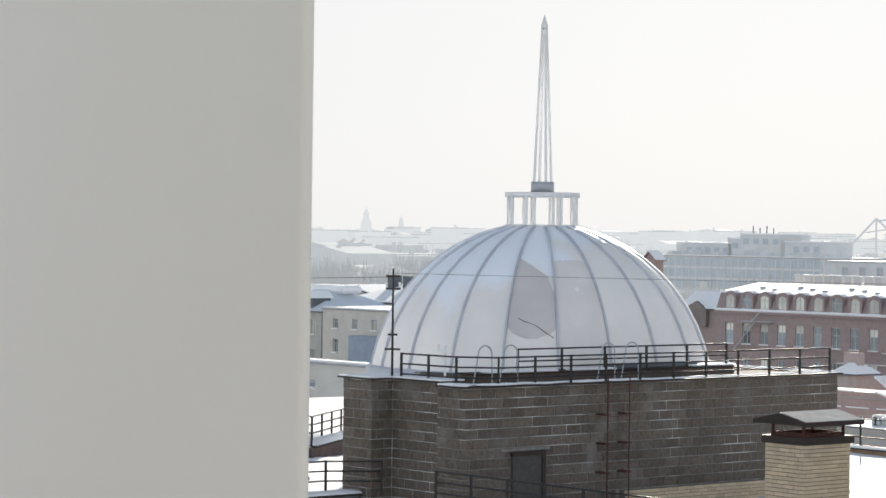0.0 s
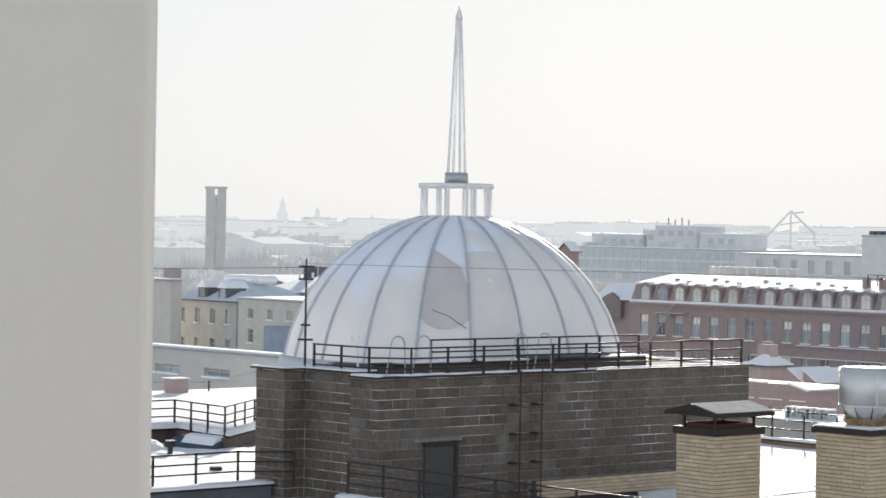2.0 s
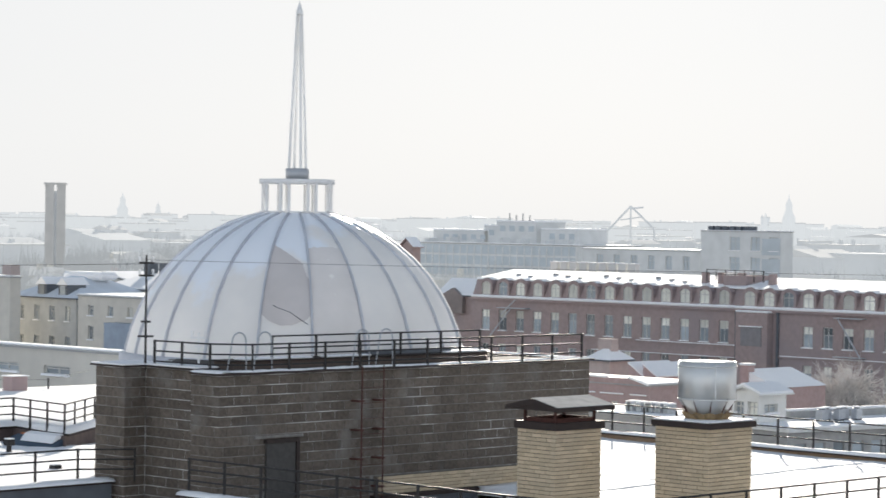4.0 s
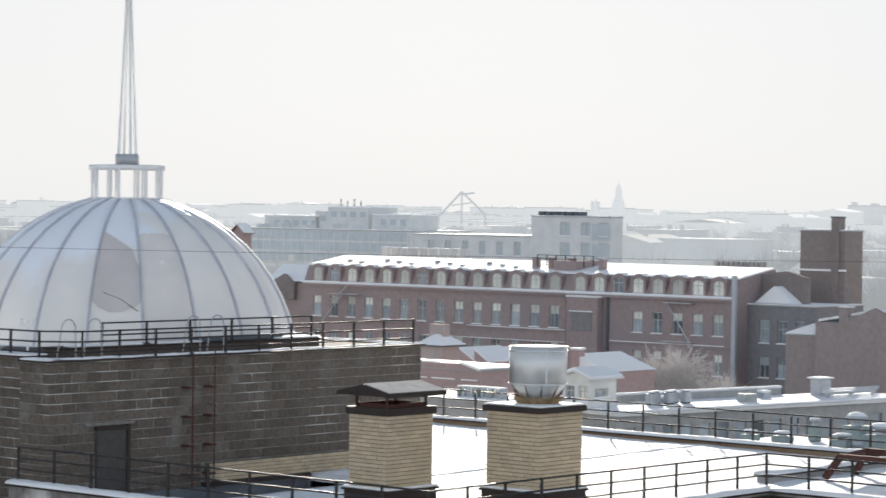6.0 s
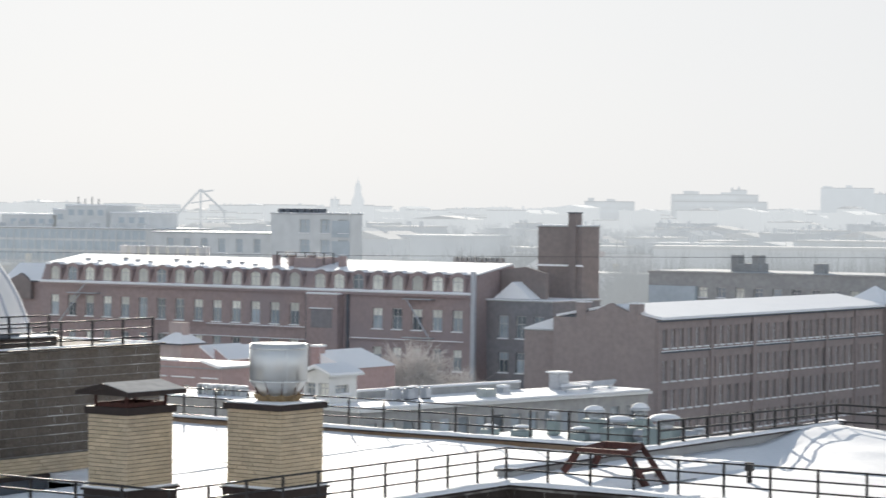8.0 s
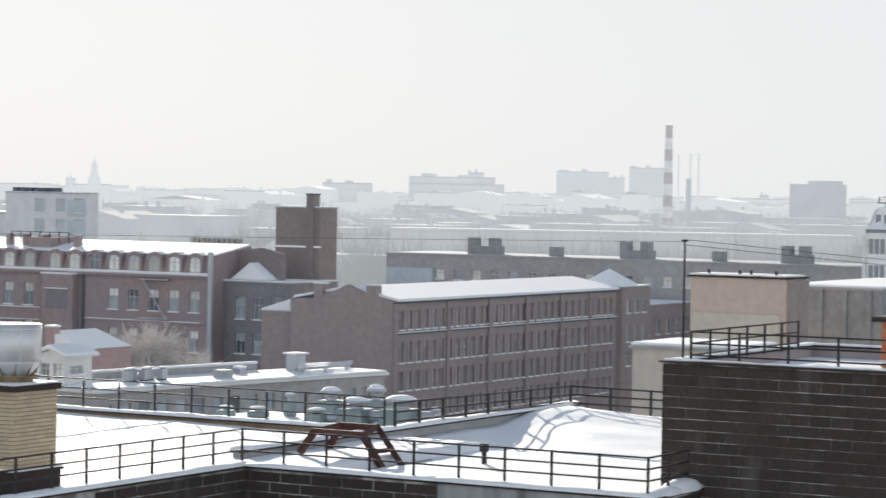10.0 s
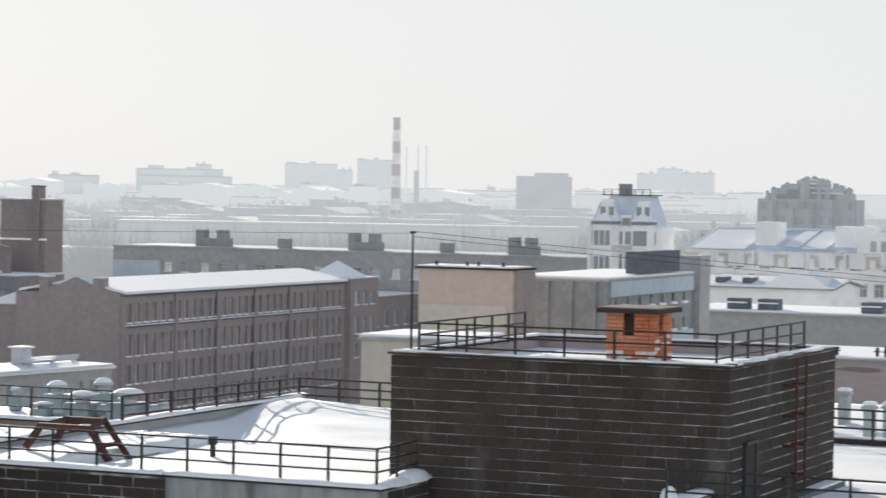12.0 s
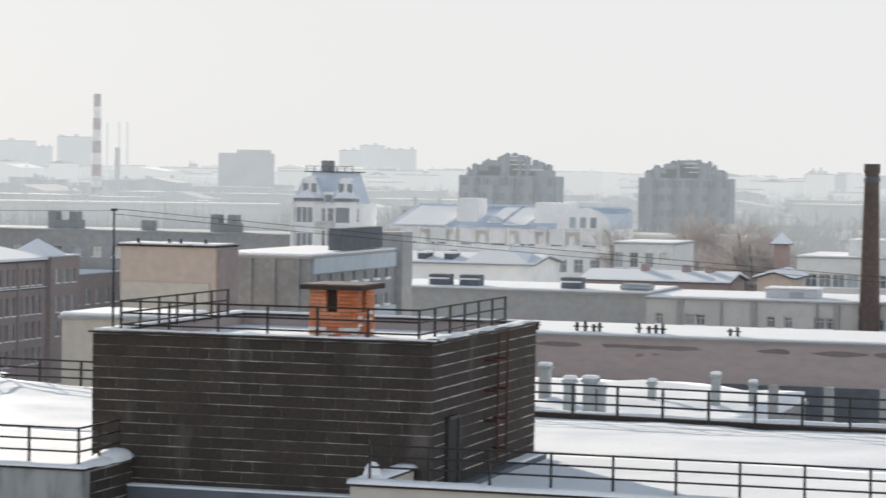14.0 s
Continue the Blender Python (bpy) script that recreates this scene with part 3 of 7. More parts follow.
plat = part("dome_platform", S().prism(poly([(34.7, 40.15), (42.2, 40.15), (42.9, 40.9), (42.9, 43.0), (40.0, 40.75), (34.7, 40.75)]), 3.5, 3.82), BROWN_CURB, pent, "brown sheet-clad platform under the dome")
part("platform_flashing", S().prism(poly([(34.64, 40.09), (42.23, 40.09), (42.96, 40.86), (42.96, 43.0), (40.0, 40.81), (34.64, 40.81)]), 3.82, 3.845), SHEET, plat)
for x0, x1, y1 in ((35.0, 36.9, 40.5), (37.3, 38.6, 40.4), (40.9, 42.2, 40.7), (42.3, 42.85, 42.4)):
    part("platform_snow", S().box(x0 - o.x, 40.14 + 0.75 * (x1 > 42.5) - o.y, 3.845, x1 - o.x, y1 - o.y, 3.885, 0.018), SNOW, plat, "scrap of snow")
part("platform_box", S().box(38.7 - o.x, 40.3 - o.y, 3.845, 41.2 - o.x, 40.62 - o.y, 3.94, 0.02), SLATE, plat, "dark low cable tray")

# dome with its lantern and spire
DOME, RAD = Vector((40.38, 44.57, 26.2)), 3.97
dome = thing("dome", tuple(DOME), "pale grey ribbed metal dome with weather stains and a steel spire", "dome")
N = 20
phase = radians(233.6)
lat = [radians(a) for a in (-3, 4, 11, 18, 25, 32, 39, 46, 53, 60, 67, 73, 78)]
for k in range(N):
    g = S()
    a0, a1 = phase + 2 * math.pi * k / N, phase + 2 * math.pi * (k + 1) / N
    v, f = [], []
    for j, b in enumerate(lat):
        for i in range(7):
            a = a0 + (a1 - a0) * i / 6
            r = RAD - 0.03 + 0.045 * math.sin(math.pi * i / 6) + 0.012 * noise.noise((k * 3.1 + i * 0.5, j * 0.7, 1))
            v.append((r * math.cos(b) * math.cos(a), r * math.cos(b) * math.sin(a), r * math.sin(b)))
    for j in range(len(lat) - 1):
        for i in range(6):
            f.append((j * 7 + i, j * 7 + i + 1, (j + 1) * 7 + i + 1, (j + 1) * 7 + i))
    g.add(v, f, smooth=True)
    part("panel", g, DOME_SKIN, dome)
    rib = S()
    v, f = [], []
    for b in lat:
        c = Vector((math.cos(b) * math.cos(a0), math.cos(b) * math.sin(a0), math.sin(b)))
        side = Vector((-math.sin(a0), math.cos(a0), 0))
        for du, dr in ((-0.034, -0.06), (-0.017, 0.026), (0.017, 0.026), (0.034, -0.06)):
            v.append(c * (RAD + dr) + side * du)
    for j in range(len(lat) - 1):
        for i in range(3):
            f.append((j * 4 + i, j * 4 + i + 1, (j + 1) * 4 + i + 1, (j + 1) * 4 + i))
    rib.add(v, f)
    part("rib", rib, DOME_SEAM, dome, "standing seam rib")
part("crown_plate", S().lathe([(0, RAD * 0.985), (0.4, RAD * 0.983), (0.86, RAD * 0.972), (0.86, RAD * 0.95)], 32), DOME_SKIN, dome)
part("curb", S().lathe([(RAD - 0.2, -2.0), (RAD + 0.07, -2.0), (RAD + 0.07, 0.62), (RAD - 0.02, 0.68), (RAD - 0.2, 0.68)], 64), DOME_SEAM, dome, "grey base ring")
zl = 30.08 - DOME.z
lantern = part("lantern", S().lathe([(0.72, zl), (0.86, zl), (0.86, zl + 0.05), (0.72, zl + 0.05), (0.72, zl)], 8), WHITE_STEEL, dome, "open white steel lantern")
part("top_ring", S().lathe([(0.3, zl + 0.69), (0.87, zl + 0.67), (0.87, zl + 0.79), (0.3, zl + 0.8), (0.3, zl + 0.69)], 8), WHITE_STEEL, lantern)
for k in range(8):
    for d in (-7, 7):
        a = radians(229 + 45 * k + 24 + d)
        part("post", S().box(-0.028, -0.028, 0, 0.028, 0.028, 0.66), WHITE_STEEL, lantern, at=(0.81 * math.cos(a), 0.81 * math.sin(a), zl + 0.04), turn=math.degrees(a))
zs = zl + 0.79
spire = part("spire", S().lathe([(0.0, zs), (0.27, zs), (0.27, zs + 0.25), (0.0, zs + 0.25)], 16), GALV, dome, "slender white steel spire")
for k in range(4):
    a = radians(229 + 20 + 90 * k)
    c = Vector((math.cos(a), math.sin(a), 0))
    part("leg", S().tube(c * 0.21 + Vector((0, 0, zs + 0.24)), c * 0.055 + Vector((0, 0, zs + 3.84)), 0.036, 0.026, n=8), WHITE_STEEL, spire)
part("tip", S().lathe([(0.0, zs + 3.78), (0.085, zs + 3.79), (0.085, zs + 3.86), (0.0, zs + 4.12)], 12), WHITE_STEEL, spire)



# worn and bare patches on the front panels
def shell(a0, a1, low, high, lift, n=28, m=14):
    v, f = [], []
    for i in range(n + 1):
        a = a0 + (a1 - a0) * i / n
        for j in range(m + 1):
            b = radians(low(a) + (high(a) - low(a)) * j / m)
            across = ((a - 233.6) / 18) % 1.0
            r = RAD - 0.03 + 0.045 * math.sin(math.pi * across) + lift
            v.append((r * math.cos(b) * math.cos(radians(a)), r * math.cos(b) * math.sin(radians(a)), r * math.sin(b)))
    for i in range(n):
        for j in range(m):
            k = i * (m + 1) + j
            f.append((k, k + 1, k + m + 2, k + m + 1))
    return S().add(v, f, smooth=True)


def rough_edge(a, base, amp, seed):
    return base + amp * noise.noise((a * 0.11, seed, 0)) + 0.4 * amp * noise.noise((a * 0.3, seed, 3)) + 0.1 * amp * noise.noise((a * 1.0, seed, 7))


part("bare_patch", shell(216.1, 233.1, lambda a: rough_edge(a, 25.0 - 4 * math.sin((a - 216) / 17 * 3.14), 1.6, 5), lambda a: 53.5 - (a - 216) * 0.62 - 5 * ease(230.5, 233.1, a) + 0.8 * noise.noise((a, 1, 1)), 0.009), DOME_BARE, dome, "bare grey primer patch")
part("worn_patch", shell(234.1, 251.1, lambda a: rough_edge(a, 12, 2, 8), lambda a: 52 + noise.noise((a * 0.5, 2, 1)), 0.004), DOME_WORN, dome, "worn grey paint")

# a torn seam on one panel
tear_pts = [(-13.7, 28.0), (-11.8, 27.0), (-10.2, 26.6), (-7.5, 25.6), (-4.6, 23.6), (-1.5, 21.6)]
tear = S()
for (a0, e0), (a1, e1) in zip(tear_pts, tear_pts[1:]):
    p, q = [Vector((math.cos(radians(e)) * math.cos(radians(233.6 + a)), math.cos(radians(e)) * math.sin(radians(233.6 + a)), math.sin(radians(e)))) * (RAD + 0.02) for a, e in ((a0, e0), (a1, e1))]
    tear.tube(p, q, 0.009, n=5)
part("torn_seam", tear, SLATE, dome, "dark torn seam")

# bent vent pipes and mast on the penthouse
for x, y in ((34.75, 40.02), (35.45, 40.02), (38.15, 39.95), (38.85, 39.95)):
    hoop = thing("vent_hoop", (x, y, CAP - 0.05), "bent thin steel hoop on the penthouse roof", "pipe", "roof hoops")
    s = S()
    pts = [Vector((0.17 * math.cos(math.pi * i / 10), 0.03 * i / 10, 0.64 + 0.17 * math.sin(math.pi * i / 10))) for i in range(11)]
    pts = [Vector((0.19, 0, 0))] + pts + [Vector((-0.3, 0.03, 0))]
    for a, b in zip(pts, pts[1:]):
        s.tube(a, b, 0.015, n=6, caps=False)
    part("pipe", s, GALV, hoop)


def mast(at, height, label, arms, steel=None):
    root = thing("antenna_mast", at, label, "mast", "roof masts")
    part("pole", S().tube((0, 0, 0), (0, 0, height), 0.027, 0.018, n=8), steel or IRON, root)
    for z, w, pins in arms:
        bar = part("crossbar", S().box(-w, -0.02, z - 0.02, w, 0.02, z + 0.02), steel or IRON, root, turn=-43)
        if pins:
            for x in (-0.9 * w, 0.9 * w):
                part("insulator", S().tube((x, 0, z + 0.02), (x, 0, z + 0.13), 0.02, 0.028, n=8), WHITE_STEEL, bar, "white insulator")
    return root


mast((33.5, 41.5, CAP - 0.05), 2.36, "dark iron mast with crossbars and white insulators", ((2.2, 0.15, True), (1.94, 0.15, True), (1.0, 0.1, False), (0.7, 0.16, False)))
mast((33.95, 40.35, CAP - 0.02), 0.78, "thin pale pole with small lamps on the penthouse", ((0.68, 0.15, True), (0.5, 0.08, False)), WHITE_STEEL)



def snow_lump(x, y, z, rx, ry, h, seed):
    s, v, f = S(), [], []
    n, m = 18, 6
    for j in range(m + 1):
        t = j / m
        for i in range(n):
            a = 2 * math.pi * i / n
            w = 1 + 0.22 * noise.noise((math.cos(a) * 1.5 + seed, math.sin(a) * 1.5, t * 2))
            v.append((rx * w * math.cos(a) * math.cos(t * 1.45), ry * w * math.sin(a) * math.cos(t * 1.45), h * math.sin(t * 1.57) - 0.02))
    for j in range(m):
        for i in range(n):
            f.append((j * n + i, j * n + (i + 1) % n, (j + 1) * n + (i + 1) % n, (j + 1) * n + i))
    f.append(tuple(m * n + i for i in range(n)))
    s.add(v, f, smooth=True)
    return solid("snow_mound", s, SNOW, "small wind-blown mound of snow on a parapet", "snow", "stuff", (x, y, z))


snow_lump(42.55, 14.05, 24.66, 0.2, 0.15, 0.3, 1)
snow_lump(42.75, 14.05, 24.64, 0.5, 0.16, 0.12, 2)
snow_lump(43.9, 19.55, 24.58, 0.75, 0.26, 0.22, 3)
snow_lump(43.2, 19.55, 24.58, 0.8, 0.24, 0.14, 4)
snow_lump(33.9, 38.75, 23.5, 0.8, 0.3, 0.5, 5)
snow_lump(39.3, 56.6, 23.74, 1.7, 0.9, 0.42, 6)

# ---- chimneys ----
CHIM_JOBS = []


def flue(at, w, d, z0, z1, label):
    """Yellow brick shaft: (x, y) is the corner nearest the court; w along x, d along y."""
    root = thing("chimney", (at[0], at[1], z0), label, "chimney", "brick flues")
    h = z1 - z0
    part("core", S().box(0.012, 0.012, 0, w - 0.012, d - 0.012, h), DARK_JOINT, root)
    part("base_flashing", S().box(-0.1, -0.1, 0.5, w + 0.1, d + 0.1, 0.54).box(-0.06, -0.06, 0.0, w + 0.06, d + 0.06, 0.5), SHEET, root, "dark sheet flashing")
    part("base_snow", S().box(-0.09, -0.09, 0.54, w + 0.09, d + 0.09, 0.585, 0.02), SNOW, root)
    CHIM_JOBS.append((root, w, d, 0.6, h))
    return root


c1 = flue((35.61, 32.1), 1.28, 0.96, 24.2, 26.12, "yellow brick chimney with a small gabled metal cap")
part("rim_floor", S().box(0.03, 0.03, 2.0, 1.25, 0.93, 2.03), DARK_DOOR, c1)
part("rim", S().box(-0.05, -0.05, 1.92, 1.33, 0.03, 2.06).box(-0.05, 0.93, 1.92, 1.33, 1.01, 2.06).box(-0.05, 0.03, 1.92, 0.03, 0.93, 2.06).box(1.25, 0.03, 1.92, 1.33, 0.93, 2.06), SHEET, c1, "dark brown metal rim")
part("flue_insert", S().box(0.12, 0.1, 2.03, 1.16, 0.12, 2.13).box(0.12, 0.84, 2.03, 1.16, 0.86, 2.13).box(0.12, 0.12, 2.03, 0.14, 0.84, 2.13).box(1.14, 0.12, 2.03, 1.16, 0.84, 2.13), RUST, c1, "dark rusty inner rim")
for x in (0.1, 1.18):
    for y in (0.1, 0.86):
        part("post", S().box(x - 0.022, y - 0.022, 2.03, x + 0.022, y + 0.022, 2.4), RUST, c1)
cap = part("cap", S().slab([(-0.17, 2.27), (0.48, 2.4), (1.13, 2.27), (1.13, 2.35), (0.48, 2.5), (-0.17, 2.35)], 0, -0.17, 1.47), SHEET, c1, "low gabled sheet metal cap")
part("gable", S().slab([(-0.1, 2.285), (0.48, 2.4), (1.06, 2.285)], 0, -0.14, -0.1), SHEET, cap)
part("frosted_slope", S().add([(-0.15, -0.17, 2.356), (1.45, -0.17, 2.356), (1.45, 0.47, 2.504), (-0.15, 0.47, 2.504), (-0.15, -0.17, 2.366), (1.45, -0.17, 2.366), (1.45, 0.47, 2.514), (-0.15, 0.47, 2.514)], [(0, 1, 2, 3), (4, 5, 6, 7), (0, 1, 5, 4), (1, 2, 6, 5), (2, 3, 7, 6), (3, 0, 4, 7)]), FROSTED_METAL, cap, "frosted metal slope")

c2 = flue((37.45, 29.97), 1.28, 1.28, 24.2, 26.2, "yellow brick chimney carrying a round steel extractor drum")
part("rim", S().box(-0.06, -0.06, 2.0, 1.34, 1.34, 2.11), SHEET, c2, "dark brown metal rim")
part("rim_snow", S().box(-0.03, -0.03, 2.11, 1.31, 1.31, 2.14, 0.01), SNOW, c2)
COLLAR = mat("ochre_rusty_sheet", (0.3, 0.22, 0.12), (0.2, 0.14, 0.08), 0.7, 0.2, grain=9)
drum = thing("extractor_drum", (37.45 + 0.7, 29.97 + 0.62, 26.27), "shiny zinc extractor drum standing on a brick chimney", "extractor")
part("shell", S().lathe([(0.0, 1.14), (0.545, 1.14), (0.545, 0.42), (0.53, 0.42), (0.53, 1.12)], 40), ZINC, drum)
for z in (0.42, 1.04):
    part("band", S().lathe([(0.545, z), (0.556, z + 0.005), (0.556, z + 0.03), (0.545, z + 0.035)], 40), ZINC, drum)
part("seam", S().box(-0.56, -0.012, 0.43, -0.54, 0.012, 1.13), ZINC, drum, turn=55)
part("skirt", S().lathe([(0.53, 0.425), (0.5, 0.36), (0.32, 0.16), (0.3, 0.1)], 40), ZINC, drum, "tapered zinc throat")
for k in range(12):
    a0, a1 = 2 * math.pi * k / 12, 2 * math.pi * (k + 1) / 12
    am = (a0 + a1) / 2
    part("collar_leaf", S().add([(0.42 * math.cos(a0), 0.42 * math.sin(a0), 0.17), (0.5 * math.cos(am), 0.5 * math.sin(am), 0.21), (0.42 * math.cos(a1), 0.42 * math.sin(a1), 0.17), (0.34 * math.cos(a1), 0.34 * math.sin(a1), -0.03), (0.31 * math.cos(am), 0.31 * math.sin(am), -0.03), (0.34 * math.cos(a0), 0.34 * math.sin(a0), -0.03)], [(0, 1, 4, 5), (1, 2, 3, 4)]), COLLAR, drum, "rusty crimped collar leaf")
part("collar_foot", S().box(-0.36, -0.36, -0.14, 0.36, 0.36, -0.03, 0.02), GALV, drum, "pale metal foot")
part("foot_snow", S().box(-0.5, -0.5, -0.13, 0.5, 0.5, -0.09, 0.03), SNOW, drum)
for k in range(10):
    a = 2 * math.pi * k / 10 + 0.2
    part("strut", S().tube((0.36 * math.cos(a), 0.36 * math.sin(a), 0.12), (0.545 * math.cos(a), 0.545 * math.sin(a), 0.46), 0.011, n=6), RUST, drum)
part("top_snow", S().lathe([(0.0, 1.16), (0.3, 1.155), (0.5, 1.145)], 24), SNOW, drum)

# ---- ladder penthouse with the orange chimney ----
pent2 = thing("rooftop_penthouse", (48, 17, 23.2), "dark grey block penthouse with a ladder and snowy coping", "penthouse")
o = Vector((48, 17, 23.2))
part("wall_core", S().box(44.508 - o.x, 13.608 - o.y, 0, 51.74 - o.x, 20.22 - o.y, 3.05), THIN_MORTAR, pent2, "pale rough mortar")
for name, x0, y0, x1, y1, m in (("front_upstand", 44.508, 13.608, 44.75, 20.22, THIN_MORTAR), ("side_upstand", 44.75, 13.608, 51.74, 13.85, THIN_MORTAR), ("back_upstand", 51.5, 13.85, 51.74, 20.22, PINK_PLASTER), ("far_upstand", 44.75, 19.97, 51.5, 20.22, PINK_PLASTER)):
    part(name, S().box(x0 - o.x, y0 - o.y, 3.05, x1 - o.x, y1 - o.y, 3.67), m, pent2, "low upstand wall of the sunken roof")
    part("coping", S().box(x0 - 0.09 - o.x, y0 - 0.07 - o.y, 3.67, x1 + 0.07 - o.x, y1 + 0.07 - o.y, 3.695 + 0.001 * len(name)), SHEET, pent2, "dark sheet metal coping")
crust(pent2, 1, 13.56, 20.27, 44.45, 44.81, 3.712, 0.6)
crust(pent2, 0, 44.81, 51.8, 13.55, 13.91, 3.712, 0.25)
crust(pent2, 0, 44.81, 51.8, 19.92, 20.28, 3.714, 0.0)
crust(pent2, 1, 13.91, 19.92, 51.44, 51.8, 3.716, 0.0)
part("roof_snow", S().box(44.76 - o.x, 13.86 - o.y, 3.0, 51.49 - o.x, 19.96 - o.y, 3.46), SNOW, pent2, "snow on the sunken roof")
part("ledge", S().box(44.25 - o.x, 14.2 - o.y, 0.5, 44.5 - o.x, 19.4 - o.y, 0.86).box(44.6 - o.x, 13.35 - o.y, 0.6, 51.8 - o.x, 13.6 - o.y, 1.0), SLATE, pent2, "dark base ledge")
part("ledge_snow", S().box(44.22 - o.x, 14.2 - o.y, 0.86, 44.5 - o.x, 19.4 - o.y, 0.9, 0.015), SNOW, pent2)
part("ledge_snow", S().box(49.6 - o.x, 13.3 - o.y, 1.0, 51.8 - o.x, 13.6 - o.y, 1.05, 0.02), SNOW, pent2)
door = part("door", S().box(-0.3, -0.03, 0, 0.3, 0.06, 1.9, 0.01), DARK_DOOR, pent2, "narrow dark steel door", at=(45.68 - o.x, 13.57 - o.y, 0.33))
part("frame", S().box(0.3, -0.06, 0, 0.36, 0.06, 1.96).box(-0.33, -0.06, 1.9, 0.3, 0.06, 1.96), IRON, door)
ladder = part("ladder", S().tube((0, 0, 1.2), (0, 0, 3.7), 0.025, n=6).tube((0.65, 0, 1.2), (0.65, 0, 3.7), 0.025, n=6), RUST, pent2, "rusty red steel ladder", at=(48.05 - o.x, 13.36 - o.y, 0))
for i in range(8):
    part("rung", S().tube((0, 0, 1.35 + 0.3 * i), (0.65, 0, 1.35 + 0.3 * i), 0.01, n=5), RUST, ladder)
for i in range(4):
    for x in (0, 0.65):
        part("bracket", S().box(x - 0.16, -0.04, 1.4 + 0.58 * i, x + 0.05, 0.24, 1.44 + 0.58 * i), RUST, ladder)
rail_run("railing", [(50.2, 19.8, CAP), (44.8, 19.8, CAP), (44.8, 13.95, CAP), (50.6, 13.95, CAP)], 0.6, (0.58, 0.36, 0.14), 0.98, "dark iron railing round the ladder penthouse roof")
mast((45.1, 20.1, CAP - 0.1), 2.4, "tall dark iron mast beside the penthouse", ((2.38, 0.06, False),))
orange = thing("chimney", (48.28, 16.34, CAP - 0.05), "orange brick chimney with flue openings and a concrete slab", "chimney", "brick flues")
FLUE_DARK = mat("dark_flue", (0.05, 0.032, 0.026), None, 0.95, grain=12)
part("core", S().box(0.1, 0.1, -0.46, 1.12, 0.96, 0.82), FLUE_DARK, orange, "dark inside of the flue")
part("slab", S().box(-0.16, -0.16, 0.81, 1.3, 1.12, 0.9, 0.012), BROWN_CURB, orange, "dark weathered concrete slab")
part("slab_edge", S().box(-0.165, -0.165, 0.79, 1.305, 1.125, 0.87), SHEET, orange)

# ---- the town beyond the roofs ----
# haze is drawn as emission in this colour, added to far materials
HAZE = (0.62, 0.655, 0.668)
MID_WALL = [mat("town_plaster_grey", (0.5, 0.51, 0.5), (0.43, 0.44, 0.44), 0.95, grain=0.8, stain=0.05), mat("town_plaster_ochre", (0.62, 0.59, 0.53), (0.56, 0.535, 0.485), 0.95, grain=0.8, stain=0.05),
            mat("town_plaster_white", (0.7, 0.71, 0.71), (0.62, 0.63, 0.64), 0.95, grain=0.8, stain=0.05), mat("town_brick", (0.42, 0.31, 0.28), (0.36, 0.27, 0.25), 0.95, grain=0.8, stain=0.05)]
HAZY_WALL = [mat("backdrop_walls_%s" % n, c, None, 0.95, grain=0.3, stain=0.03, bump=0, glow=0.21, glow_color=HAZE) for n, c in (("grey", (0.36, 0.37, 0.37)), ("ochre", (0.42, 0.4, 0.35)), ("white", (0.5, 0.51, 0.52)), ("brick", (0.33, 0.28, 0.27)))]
FAR_WALL = mat("backdrop_hazed_walls", (0.3, 0.31, 0.32), (0.22, 0.23, 0.245), 0.95, grain=0.05, stain=0.012, bump=0, glow=0.38, glow_color=HAZE)
FAR_SNOW = mat("backdrop_hazed_snow", (0.18, 0.185, 0.19), (0.12, 0.125, 0.13), 0.9, grain=0.05, bump=0, glow=0.42, glow_color=(0.68, 0.705, 0.715))
# haze over the white houses and blue roofs, painted as faint emission
WHITE_HOUSE = mat("hazed_white_house", (0.74, 0.735, 0.72), (0.67, 0.665, 0.655), 0.95, grain=0.8, stain=0.15, c3=(0.5, 0.5, 0.5), bump=0, glow=0.12, glow_color=(0.66, 0.665, 0.665))
HAZY_ROOF = mat("hazed_blue_roof", (0.5, 0.56, 0.64), (0.44, 0.5, 0.58), 0.6, grain=0.6, bump=0, glow=0.08, glow_color=HAZE)
# distant window glass, veiled by emitted haze colour
TOWER_GLASS = mat("hazed_tower_glass", (0.13, 0.15, 0.17), (0.1, 0.12, 0.14), 0.5, grain=0.5, bump=0, glow=0.12, glow_color=HAZE)
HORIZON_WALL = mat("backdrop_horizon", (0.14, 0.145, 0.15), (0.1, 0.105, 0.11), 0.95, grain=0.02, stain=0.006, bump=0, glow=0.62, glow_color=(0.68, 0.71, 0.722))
FAR_TREES = mat("backdrop_hazed_trees", (0.2, 0.205, 0.21), (0.15, 0.155, 0.16), 0.95, grain=0.2, bump=0, glow=0.37, glow_color=HAZE)

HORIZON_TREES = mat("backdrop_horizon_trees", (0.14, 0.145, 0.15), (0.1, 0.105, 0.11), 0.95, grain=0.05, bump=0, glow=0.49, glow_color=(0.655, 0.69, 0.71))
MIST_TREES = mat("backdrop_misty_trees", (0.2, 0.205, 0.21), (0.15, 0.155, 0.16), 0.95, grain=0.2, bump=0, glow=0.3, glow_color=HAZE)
GREEN = mat("greenish_sheet", (0.3, 0.36, 0.35), (0.24, 0.29, 0.29), 0.6, 0.2, grain=2)
# tower facade with the haze before it added as glow
TOWER_FACADE = mat("hazed_tower_facade", (0.21, 0.235, 0.26), (0.17, 0.195, 0.22), 0.8, grain=0.35, stain=0.08, c3=(0.25, 0.275, 0.285), bump=0, glow=0.19, glow_color=HAZE)

win_cache = {}


